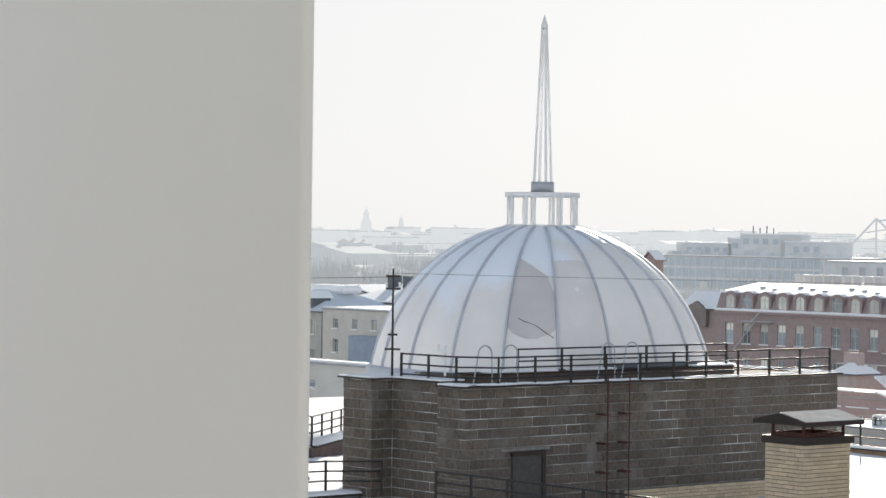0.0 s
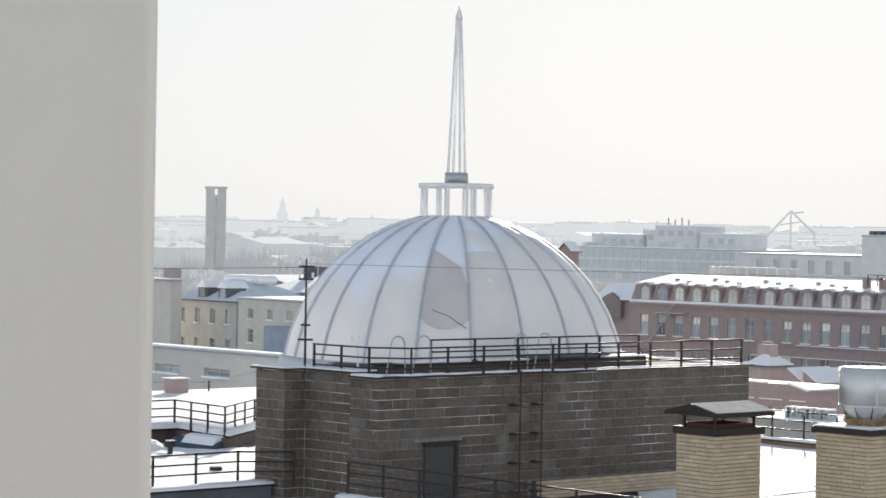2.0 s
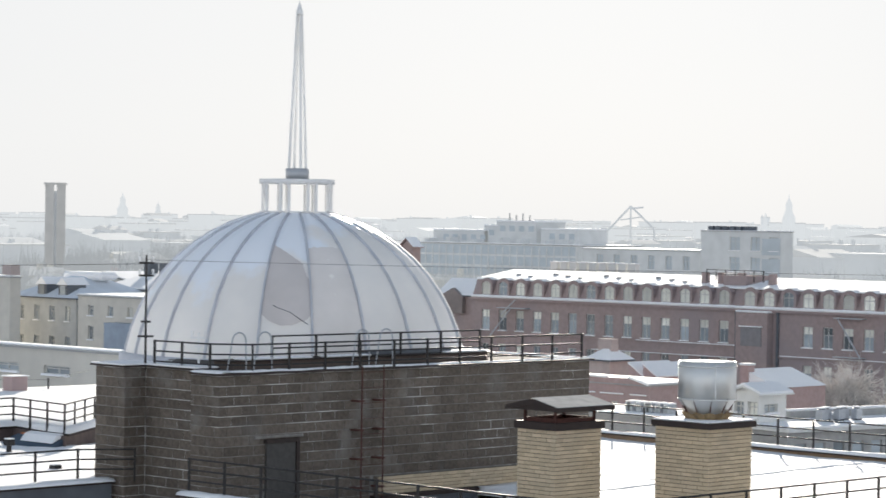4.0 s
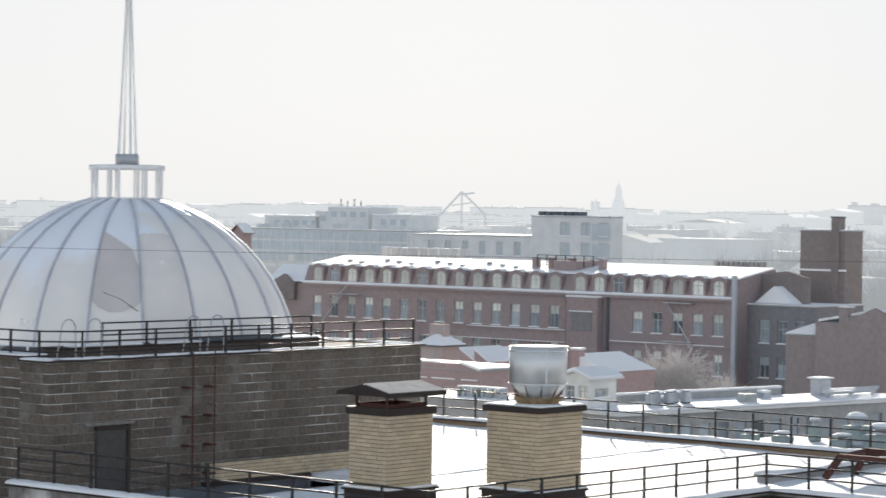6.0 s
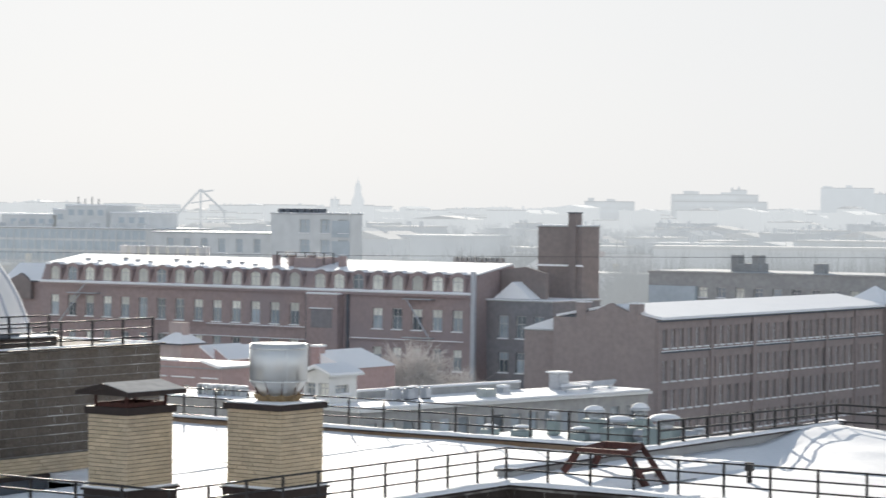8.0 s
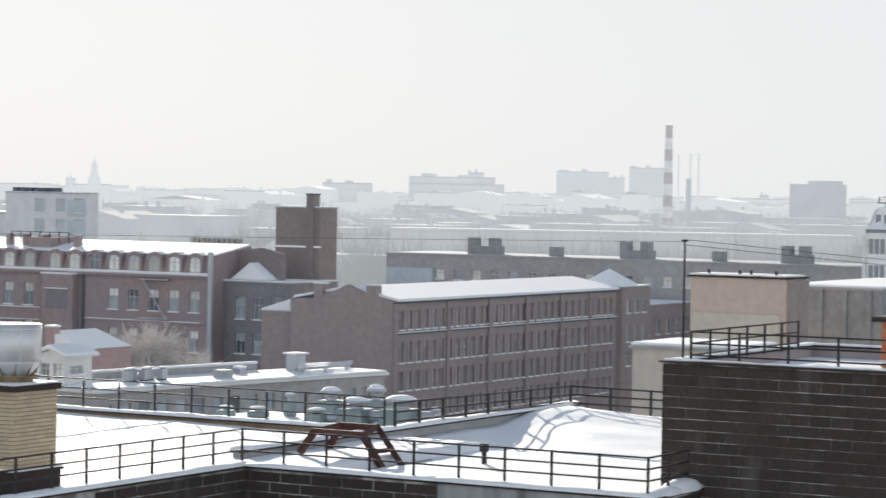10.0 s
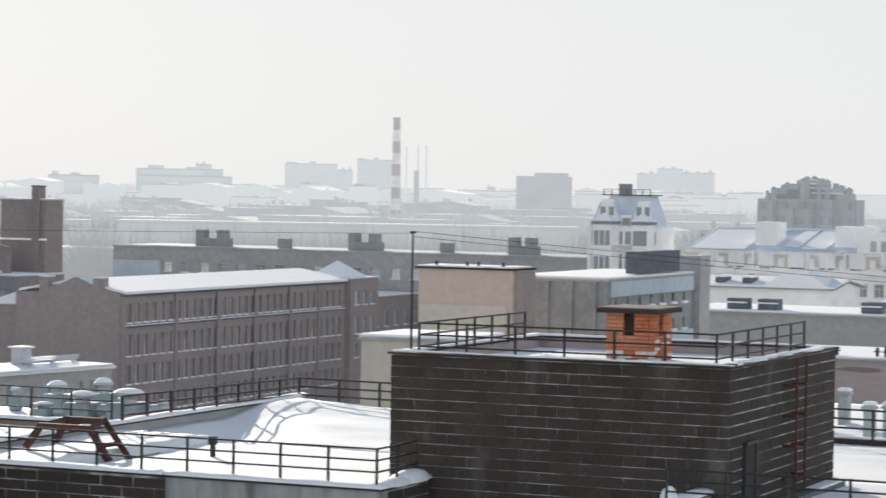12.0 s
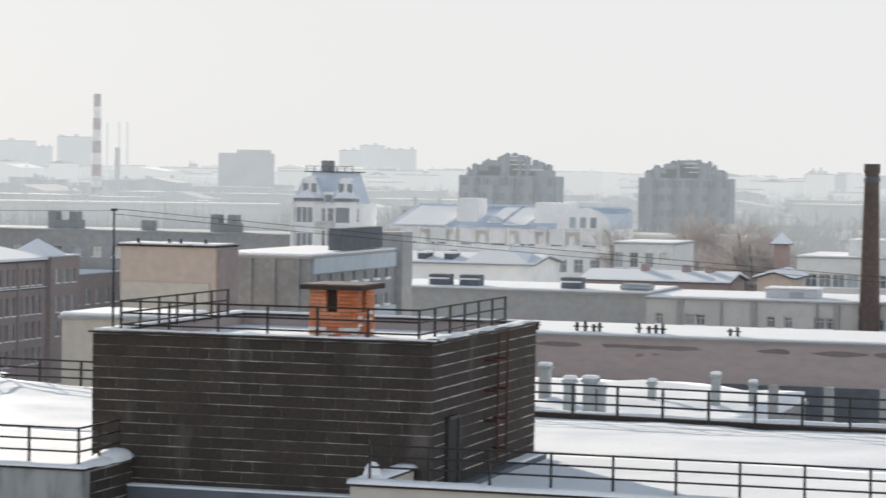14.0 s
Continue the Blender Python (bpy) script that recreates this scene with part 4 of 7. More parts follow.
def window(root, face, u, plane, z0, w, h, lit=False, set_back=0.2, pane=None, casing=None):
    """A window in its opening: frame with bars, pane behind, snowy sill; face 0 looks to -x, 1 looks to -y."""
    key = (round(w, 2), round(h, 2), lit, pane and pane.name, casing and casing.name)
    if key not in win_cache:
        f = S().box(-w / 2, 0, 0, -w / 2 + 0.09, 0.1, h).box(w / 2 - 0.09, 0, 0, w / 2, 0.1, h).box(-w / 2 + 0.09, 0, 0, w / 2 - 0.09, 0.1, 0.09).box(-w / 2 + 0.09, 0, h - 0.09, w / 2 - 0.09, 0.1, h)
        f.box(-0.04, 0.01, 0.09, 0.04, 0.08, h - 0.09).box(-w / 2 + 0.09, 0.012, h * 0.62, -0.04, 0.078, h * 0.62 + 0.08).box(0.04, 0.012, h * 0.62, w / 2 - 0.09, 0.078, h * 0.62 + 0.08)
        cut = h * 0.62 + 0.04 if h > 2.4 else 0.05
        p = S().box(-w / 2 + 0.05, 0.09, cut, w / 2 - 0.05, 0.13, h - 0.05)
        q = S().box(-w / 2 + 0.05, 0.09, 0.05, w / 2 - 0.05, 0.13, cut - 0.01) if h > 2.4 else None
        s = S().box(-w / 2 - 0.08, -0.4, -0.1, w / 2 + 0.08, 0.02, 0.06, 0.03)
        win_cache[key] = (f.mesh("window", casing or PALE_FRAME), p.mesh("pane", pane or (BLIND if lit else GLASS)), s.mesh("sill", SNOW), q and q.mesh("pane", pane or GLASS))
    f, p, s, q = win_cache[key]
    base = root.matrix_basis.translation
    at = (plane + set_back, u, z0) if face == 0 else (u, plane + set_back, z0)
    ob = part("window", f, None, root, at=tuple(Vector(at) - base), turn=-90 if face == 0 else 0)
    part("pane", p, None, ob)
    if q:
        part("pane", q, None, ob)
    part("sill", s, None, ob)


def wall_face(shape, face, plane, a, b, z0, z1, rows, thick=0.3):
    """A wall with openings right through it; rows of (z0, z1, list of (from, to))."""
    def box(u0, u1, w0, w1):
        if u1 - u0 > 0.01 and w1 - w0 > 0.01:
            shape.box(plane, u0, w0, plane + thick, u1, w1) if face == 0 else shape.box(u0, plane, w0, u1, plane + thick, w1)
    z = z0
    for r0, r1, holes in sorted(rows):
        box(a, b, z, r0)
        u = a
        for h0, h1 in sorted(holes):
            box(u, h0, r0, r1)
            u = h1
        box(u, b, r0, r1)
        z = r1
    box(a, b, z, z1)


def building(name, label, x0, y0, x1, y1, z1, wall, rows_x=(), rows_y=(), roof="flat", lit=0.25, seed=1, roof_material=None, ridge=2.5, category="building", group="", pane=None, casing=None):
    """Rows of windows as (sill, head, first, last, number, width): rows_x on the side to -x, rows_y on the side to -y."""
    rng = random.Random(seed)
    root = thing(name, (x0, y0, 0), label, category, group)
    b = Vector((x0, y0, 0))
    t = 0.32
    part("wall_core", S().box(t, t, 0, x1 - x0, y1 - y0, z1), wall, root)
    todo = []
    for face, rows, length in ((0, rows_x, y1 - y0), (1, rows_y, x1 - x0)):
        out = []
        for r0, r1, u0, u1, n, w in rows:
            us = [u0 + (u1 - u0) * i / max(1, n - 1) for i in range(n)]
            holes = [(u - w / 2 - (y0 if face == 0 else x0), u + w / 2 - (y0 if face == 0 else x0)) for u in us]
            same = [row for row in out if abs(row[0] - r0) < 0.1]
            same[0][2].extend(holes) if same else out.append((r0, r1, holes))
            todo += [(face, u, r0, w, r1 - r0) for u in us]
        s = S()
        wall_face(s, face, 0, 0 if face == 0 else 0.3, length, 0, z1, out)
        part("front_wall" if face == 0 else "side_wall", s, wall, root)
    for face, u, r0, w, h in todo:
        window(root, face, u, x0 if face == 0 else y0, r0, w, h, rng.random() < lit, pane=pane, casing=casing)
    dx, dy = x1 - x0, y1 - y0
    if roof == "flat":
        part("roof_edge", S().box(-0.15, -0.15, z1, dx + 0.15, dy + 0.15, z1 + 0.12), roof_material or CONCRETE, root)
        part("roof_snow", S().box(-0.1, -0.1, z1 + 0.12, dx + 0.1, dy + 0.1, z1 + 0.29, 0.08), SNOW, root, "snow on the flat roof")
    elif roof in ("gable_x", "gable_y"):
        m = dy if roof == "gable_x" else dx
        axis, run = (0, dx) if roof == "gable_x" else (1, dy)
        part("gable", S().slab([(0, z1), (m / 2, z1 + ridge), (m, z1)], axis, 0.05, run - 0.05), wall, root)
        part("roof", S().slab([(-0.5, z1 - 0.1), (m / 2, z1 + ridge + 0.02), (m + 0.5, z1 - 0.1), (m + 0.5, z1 + 0.02), (m / 2, z1 + ridge + 0.16), (-0.5, z1 + 0.02)], axis, -0.4, run + 0.4), roof_material or SLATE, root)
        part("roof_snow", S().slab([(-0.42, z1 + 0.045), (m / 2, z1 + ridge + 0.17), (m + 0.42, z1 + 0.045), (m + 0.35, z1 + 0.2), (m / 2, z1 + ridge + 0.36), (-0.35, z1 + 0.2)], axis, -0.35, run + 0.35), SNOW, root, "snow on the pitched roof")
    elif roof == "hip":
        e, r = 0.4, min(dx, dy) / 2
        lo = [(-e, -e, z1), (dx + e, -e, z1), (dx + e, dy + e, z1), (-e, dy + e, z1)]
        hi = [(r, dy / 2, z1 + ridge), (dx - r, dy / 2, z1 + ridge)] if dx >= dy else [(dx / 2, r, z1 + ridge), (dx / 2, dy - r, z1 + ridge)]
        f = [(0, 1, 5, 4), (1, 2, 5), (2, 3, 4, 5), (3, 0, 4)] if dx >= dy else [(0, 1, 4), (1, 2, 5, 4), (2, 3, 5), (3, 0, 4, 5)]
        part("roof", S().add(lo + hi, f + [(3, 2, 1, 0)]), roof_material or SNOW, root, "snow-covered hipped roof")
        part("eave", S().box(-e, -e, z1 - 0.15, dx + e, dy + e, z1 - 0.004), SLATE, root)
    return root


def add_box(root, name, x0, y0, z0, x1, y1, z1, material, cut=0.0, label=""):
    b = root.matrix_basis.translation
    return part(name, S().box(x0 - b.x, y0 - b.y, z0 - b.z, x1 - b.x, y1 - b.y, z1 - b.z, cut), material, root, label)


# -- red brick factory with a mansard storey
def mansard(root, y0, y1, x0, z, dormers, rng):
    b = root.matrix_basis.translation
    part("mansard_slope", S().slab([(x0 - b.x, z), (x0 + 1.1 - b.x, z + 2.55), (x0 + 9 - b.x, z + 3.75), (x0 + 14 - b.x, z)], 1, y0 - b.y, y1 - b.y), RED_BRICK, root, "dark red mansard slope")
    part("roof_snow", S().slab([(x0 + 0.85 - b.x, z + 2.58), (x0 + 9 - b.x, z + 3.78), (x0 + 9 - b.x, z + 4.02), (x0 + 0.85 - b.x, z + 2.78)], 1, y0 - b.y, y1 - b.y), SNOW, root, "snow on the upper roof")
    part("cornice", S().box(x0 - 0.45 - b.x, y0 - b.y, z - 0.3, x0 - b.x, y1 - b.y, z), RED_BRICK, root)
    part("cornice_snow", S().box(x0 - 0.42 - b.x, y0 - b.y, z, x0 + 0.25 - b.x, y1 - b.y, z + 0.38, 0.14), SNOW, root)
    for y in dormers:
        d = part("dormer", S().box(x0 + 0.02 - b.x, y - 1.2 - b.y, z + 0.25, x0 + 1.6 - b.x, y - 0.86 - b.y, z + 2.2).box(x0 + 0.02 - b.x, y + 0.86 - b.y, z + 0.25, x0 + 1.6 - b.x, y + 1.2 - b.y, z + 2.2)
                 .slab([(y - 1.2 - b.y, z + 2.2), (y - 0.86 - b.y, z + 2.05), (y - 0.5 - b.y, z + 2.3), (y - b.y, z + 2.42), (y + 0.5 - b.y, z + 2.3), (y + 0.86 - b.y, z + 2.05), (y + 1.2 - b.y, z + 2.2), (y + 0.9 - b.y, z + 2.55), (y + 0.45 - b.y, z + 2.78), (y - b.y, z + 2.86), (y - 0.45 - b.y, z + 2.78), (y - 0.9 - b.y, z + 2.55)], 0, x0 - 0.05 - b.x, x0 + 1.7 - b.x), RED_BRICK, root)
        part("dormer_snow", S().slab([(y - 0.85 - b.y, z + 2.62), (y - 0.4 - b.y, z + 2.82), (y - b.y, z + 2.88), (y + 0.4 - b.y, z + 2.82), (y + 0.85 - b.y, z + 2.62), (y + 0.4 - b.y, z + 2.98), (y - 0.4 - b.y, z + 2.98)], 0, x0 + 0.25 - b.x, x0 + 1.6 - b.x), SNOW, d)
        window(root, 0, y, x0, z + 0.35, 1.72, 2.05, rng.random() < 0.85, set_back=0.12)


DARK_WING = mat("dark_blue_grey_brick", (0.26, 0.255, 0.265), (0.21, 0.208, 0.22), 0.95, grain=1.6, stain=0.15, c3=(0.25, 0.215, 0.21))
rng = random.Random(8)
bays_l = [260.8 - 3.38 * k for k in range(14)]
bays_r = [189.94 + 3.19 * k for k in range(8)]
fac = building("brick_factory", "long red brick factory with snowy mansard roof and arched dormers", 273, 214.6, 287, 263.6, 18.7, RED_BRICK,
               [(14.05, 17.0, bays_l[13], bays_l[0], 14, 1.6), (9.2, 12.1, bays_l[13], bays_l[0], 14, 1.4), (4.4, 7.2, bays_l[13], bays_l[0], 14, 1.4)], roof="none", lit=0.6, seed=4)
mansard(fac, 214.6, 263.6, 273, 18.7, bays_l, rng)
for z in (13.55, 8.5):
    add_box(fac, "string_course", 272.8, 214.6, z, 273.0, 263.6, z + 0.2, RED_BRICK)
    add_box(fac, "string_course_snow", 272.8, 214.6, z + 0.2, 273.0, 232, z + 0.3, SNOW)
add_box(fac, "penthouse", 275, 214.8, 21.6, 280, 218.6, 23.0, RED_BRICK)
for k in range(9):
    add_box(fac, "ridge_vent", 286.0, 243.5 + 1.9 * k, 19.4, 287.0, 244.9 + 1.9 * k, 23.85, PALE_PLASTER, 0.06)
    add_box(fac, "ridge_vent_snow", 285.9, 243.45 + 1.9 * k, 23.85, 287.0, 244.95 + 1.9 * k, 23.97, SNOW, 0.04)
for k in range(7):
    add_box(fac, "roof_rail_post", 275.2, 212.0 + 1.6 * k, 22.2, 275.32, 212.12 + 1.6 * k, 23.75, IRON)
for z in (23.1, 23.65):
    add_box(fac, "roof_rail", 275.2, 212.0, z, 275.3, 221.7, z + 0.09, IRON)
for y in (216.2, 219.6, 222.4, 211.0):
    add_box(fac, "roof_stack", 276.0, y, 21.6, 276.9, y + 0.8, 23.3, RED_BRICK)
for k in range(11):
    add_box(fac, "roof_hatch", 276.0 + (k % 3), 226.0 + 3.2 * k, 21.3, 276.6 + (k % 3), 226.6 + 3.2 * k, 22.0 + 0.2 * (k % 3), CONCRETE, 0.05)
b = fac.matrix_basis.translation
for k in range(2):
    part("fire_stair", S().tube((-0.9, 44.5 - 2.2 * k, 13.2 + 3.2 * k), (-0.9, 40.5 - 1.0 * k, 17.2 + 1.4 * k), 0.09, n=5), GALV, fac, "steel fire stair")
add_box(fac, "stair_landing", 271.9, 252.0, 17.3, 273.0, 257.5, 17.42, GALV)
add_box(fac, "plinth_snow", 272.7, 215, 12.1, 272.98, 240, 12.2, SNOW)
add_box(fac, "hip_snow", 273.9, 262.6, 21.4, 281, 263.7, 21.6, SNOW, 0.05)
fac2 = building("brick_factory", "red brick factory wing with snowy mansard roof and lit windows", 272.6, 187.4, 287, 214.6, 18.7, RED_BRICK,
                [(14.0, 16.75, bays_r[0], bays_r[4], 5, 1.6), (8.9, 11.7, bays_r[0], bays_r[4], 5, 1.4), (4.4, 7.2, bays_r[0], bays_r[4], 5, 1.4)], roof="none", lit=0.85, seed=9)
mansard(fac2, 187.4, 214.6, 272.6, 18.7, bays_r, rng)
add_box(fac2, "string_course", 272.4, 187.4, 12.5, 272.6, 214.6, 12.7, RED_BRICK)
add_box(fac2, "string_course_snow", 272.4, 189, 12.7, 272.6, 207, 12.8, SNOW)
for k in range(10):
    add_box(fac2, "ridge_vent", 285.6, 192.0 + 0.8 * k, 19.4, 286.5, 192.55 + 0.8 * k, 23.3, CONCRETE)
add_box(fac2, "duct", 272.1, 187.0, 0, 272.6, 187.6, 21.8, GALV, 0.05, "tall galvanised duct")
add_box(fac2, "fire_stair", 271.6, 193.5, 18.0, 272.6, 198.0, 18.12, GALV)
add_box(fac2, "fire_stair_landing", 271.6, 193.5, 13.0, 272.6, 198.0, 13.12, GALV)
b = fac2.matrix_basis.translation
part("fire_stair_flight", S().tube((-0.6, 194.0 - b.y, 13.1), (-0.6, 197.6 - b.y, 18.0), 0.1, n=4), GALV, fac2)
add_box(fac2, "stair_bay", 271.3, 208.3, 0, 272.6, 213.5, 18.3, RED_BRICK, 0, "projecting brick stair bay")
add_box(fac2, "stair_bay_snow", 271.2, 208.2, 18.3, 272.6, 213.6, 18.55, SNOW, 0.1)
add_box(fac2, "stair_bay_window", 271.2, 209.2, 13.9, 271.3, 212.6, 16.4, DARK_WING)
add_box(fac2, "stair_bay_sill", 271.0, 209.0, 16.4, 271.3, 212.8, 16.55, SNOW, 0.04)
# dark strips stand in for the shadow lines either side of the bay
add_box(fac2, "drain_pipe", 272.3, 207.3, 0, 272.6, 207.6, 18.4, SLATE)
add_box(fac2, "drain_pipe", 272.3, 214.1, 0, 272.6, 214.4, 18.4, SLATE)
fac3 = building("brick_factory", "dark blue-grey brick end wing with a snow-capped pediment", 275.5, 177.4, 287, 187.4, 18.0, DARK_WING,
                [(13.3, 16.2, 179.4, 184.8, 3, 1.5), (8.9, 11.5, 179.4, 184.8, 3, 1.5)], roof="flat", seed=5)
b = fac3.matrix_basis.translation
part("gable_wall", S().slab([(180.3 - b.y, 18), (180.3 - b.y, 21.6), (183.6 - b.y, 22.4), (187.3 - b.y, 21.9), (187.3 - b.y, 18)], 0, 3.0, 3.6), TOWER_BRICK, fac3)
part("pediment_snow", S().slab([(181.0 - b.y, 18.35), (184.0 - b.y, 20.5), (186.9 - b.y, 18.35)], 0, 0.8, 2.9), SNOW, fac3, "snowy pediment roof")
side = building("house", "low brick house with a snowy roof beside the factory", 278, 265.5, 284, 275.3, 18.6, RED_BRICK, roof="gable_y", ridge=2.2)
part("dormer_gable", S().slab([(4.2, 16.0), (4.2, 18.4), (6.3, 19.75), (9.2, 18.4), (9.2, 16.0)], 0, -0.75, -0.1), TOWER_BRICK, side, "dark brick gable")

tow = building("brick_tower", "square dark brick tower with a flue shaft", 285, 179.0, 289.2, 185.8, 27.5, TOWER_BRICK, roof="flat")
add_box(tow, "shaft", 284.7, 179.8, 0, 286.2, 180.95, 29.3, TOWER_BRICK)
add_box(tow, "shaft_cap", 284.6, 179.7, 29.3, 286.3, 181.05, 29.45, SLATE)
for z, zz in ((22.4, 0.25), (14.9, 0.25)):
    add_box(tow, "band", 284.75, 178.8, z, 285.0, 186.0, z + zz, SNOW)

DULL_FRAME = mat("weathered_brown_frame", (0.36, 0.325, 0.31), None, 0.8, grain=4)
# -- long brown brick factory with a snowy roof
MILL_PANE = mat("pale_mill_panes", (0.46, 0.44, 0.435), (0.34, 0.325, 0.32), 0.4, grain=0.6, stain=0.2, bump=0.0, piece=0.4)
fb = building("brick_factory", "long brown brick mill with a snow-covered roof", 261.5, 154, 322, 168.2, 17.0, BROWN_BRICK, (),
              [(13.6, 15.9, 263.6, 319.9, 30, 1.1), (9.7, 12.2, 263.6, 319.9, 30, 1.1), (6.4, 8.7, 263.6, 319.9, 30, 1.1), (3.0, 5.2, 263.6, 319.9, 30, 1.1)], roof="none", lit=0.0, seed=3, casing=DULL_FRAME, pane=MILL_PANE)
b = fb.matrix_basis.translation
part("gable", S().slab([(0, 17), (4.2, 18.0), (6.2, 18.85), (8.4, 17.9), (10.2, 17.6), (10.2, 17)], 0, 0, 0.6), BROWN_BRICK, fb)
part("roof_snow", S().slab([(-0.5, 17.0), (6.8, 18.3), (14.2, 17.0), (14.2, 17.3), (6.8, 18.62), (-0.5, 17.32)], 0, 0.65, 60.2), SNOW, fb, "thick snow on the long roof")
part("roof_boarding", S().slab([(0.1, 16.9), (6.8, 18.25), (14.1, 16.9)], 0, 0.62, 60.2), SLATE, fb)
add_box(fb, "gutter", 261.6, 153.7, 16.75, 321.9, 153.99, 16.95, SLATE)
for x in (262.0, 274.6, 285.2, 295.2, 305.0, 313.5):
    add_box(fb, "pilaster", x - 0.35, 153.75, 0, x + 0.35, 153.99, 17.0, BROWN_BRICK)
add_box(fb, "string_course", 262, 153.8, 13.05, 321.9, 153.99, 13.25, SLATE)
add_box(fb, "string_course_snow", 262, 153.8, 13.25, 321.9, 153.99, 13.34, SNOW)
for y in (157.0, 164.3):
    add_box(fb, "pinnacle", 261.4, y - 0.6, 16.8, 262.9, y + 0.6, 18.8, BROWN_BRICK)
    add_box(fb, "pinnacle_snow", 261.35, y - 0.65, 18.8, 262.95, y + 0.65, 18.95, SNOW)
shed = building("brick_annex", "low brown brick annex with a sloping snowy roof", 262.5, 168.2, 275, 173.0, 15.2, BROWN_BRICK, roof="flat")
b = shed.matrix_basis.translation
part("lean_roof", S().slab([(0, 15.5), (4.9, 15.5), (0, 17.0)], 0, 0, 10), SNOW, shed)
tb = building("brick_wing", "brown brick corner wing with a snowy pyramid roof", 322, 153.2, 331, 165, 17.2, BROWN_BRICK, (), [(13.7, 15.6, 324, 329, 3, 1.2), (9.7, 11.9, 324, 329, 3, 1.2), (6.4, 8.4, 324, 329, 3, 1.2)], roof="flat")
part("tent_roof", S().add([(0.8, 1.0, 17.5), (7.2, 1.0, 17.5), (7.2, 7.0, 17.5), (0.8, 7.0, 17.5), (4.0, 4.0, 19.7)], [(0, 1, 4), (1, 2, 4), (2, 3, 4), (3, 0, 4), (3, 2, 1, 0)]), SNOW, tb, "small snowy tent roof")
building("brick_wing", "low brown brick wing with snow along the eaves", 331, 156, 352, 166, 14.2, BROWN_BRICK, (), [(10.0, 12.2, 333, 350, 6, 1.2), (6.0, 8.2, 333, 350, 6, 1.2)], roof="flat")

# -- long grey block behind
gl = building("apartment_block", "long grey flat-roofed block with paired rooftop stacks", 353, 122, 368, 209.3, 20.0, CONCRETE,
              [(16.3, 17.9, 125, 206, 26, 1.5), (12.8, 14.4, 125, 206, 26, 1.5)], roof="none", lit=0.35, seed=7)
add_box(gl, "roof_edge", 352.85, 121.85, 20.0, 368.15, 209.45, 20.24, CONCRETE)
add_box(gl, "roof_snow", 354.0, 122.3, 20.24, 368.0, 209.0, 20.32, OLD_SNOW, 0.03, "grey trodden snow on the flat roof")
for y0, y1 in ((191.3, 196.3), (165.3, 170.0), (139.8, 143.8), (116.0, 120.0)):
    if y0 > 122:
        add_box(gl, "chimney_base", 356, y0, 20.3, 359, y1, 21.6, GREY_PLASTER)
        add_box(gl, "chimney_block", 356, y0, 21.6, 358, y0 + 1.3, 22.9, GREY_PLASTER)
        add_box(gl, "chimney_block", 356, y1 - 1.3, 21.6, 358, y1, 22.9, GREY_PLASTER)
for y in (181.2, 154.0):
    add_box(gl, "chimney_block", 356, y - 0.8, 20.3, 358, y + 0.8, 21.8, GREY_PLASTER)
add_box(gl, "blue_annex", 352.2, 200.5, 0, 352.98, 208.8, 18.0, BLUE_PANEL)

# -- nearer houses behind the ladder penthouse
building("rooftop_block", "plain beige plastered block with snow on its roof", 110, 46.6, 115, 51.7, 22.85, BEIGE_PLASTER, roof="flat")
building("rooftop_block", "plain greyish pink plastered block behind the penthouse", 111, 31.2, 115, 46.5, 22.6, PINK_PLASTER, roof="flat")
tan = building("lift_tower", "tan plastered rooftop tower with a thin snow cap", 135.5, 54.35, 138.6, 60.15, 25.42, TAN_PLASTER, roof="none")
add_box(tan, "roof_edge", 135.35, 54.2, 25.42, 138.7, 60.3, 25.52, SHEET)
for y0, y1 in ((54.4, 55.8), (56.1, 57.9), (58.0, 58.8), (59.0, 60.2)):
    add_box(tan, "roof_snow", 135.4, y0, 25.52, 138.5, y1, 25.62, SNOW, 0.03)
for y in (55.2, 56.7, 57.4, 59.3):
    add_box(tan, "roof_stub", 136.0, y - 0.05, 25.52, 136.2, y + 0.05, 25.85, IRON)
add_box(tan, "stained_side", 135.7, 54.2, 0, 138.6, 54.34, 25.3, BROWN_BRICK, 0, "darker brown side wall")
add_box(tan, "pale_band", 135.38, 54.7, 0, 135.49, 60.05, 23.4, BEIGE_PLASTER)
bl = building("grey_workshop", "grey workshop with a blue panelled side and small windows", 144.5, 52, 161, 58.2, 24.6, GREY_PLASTER, (), [(23.0, 23.6, 146, 159, 7, 0.8), (21.3, 22.0, 146, 159, 7, 0.8)], roof="flat")
add_box(bl, "cladding", 145, 51.86, 23.7, 160.8, 51.99, 24.6, BLUE_PANEL)
add_box(bl, "cladding_low", 145, 51.86, 20, 160.8, 51.99, 21.2, BLUE_PANEL)
add_box(bl, "dark_tank", 150.6, 52.2, 24.95, 158.8, 53.0, 26.3, SLATE, 0.03, "dark boxy tank")
add_box(bl, "pale_chimney", 160.9, 51.5, 0, 163.0, 54.5, 25.9, CONCRETE)
for k in range(4):
    add_box(bl, "pilaster", 144.3, 52.6 + 1.5 * k, 0, 144.49, 52.9 + 1.5 * k, 24.6, GREY_PLASTER)

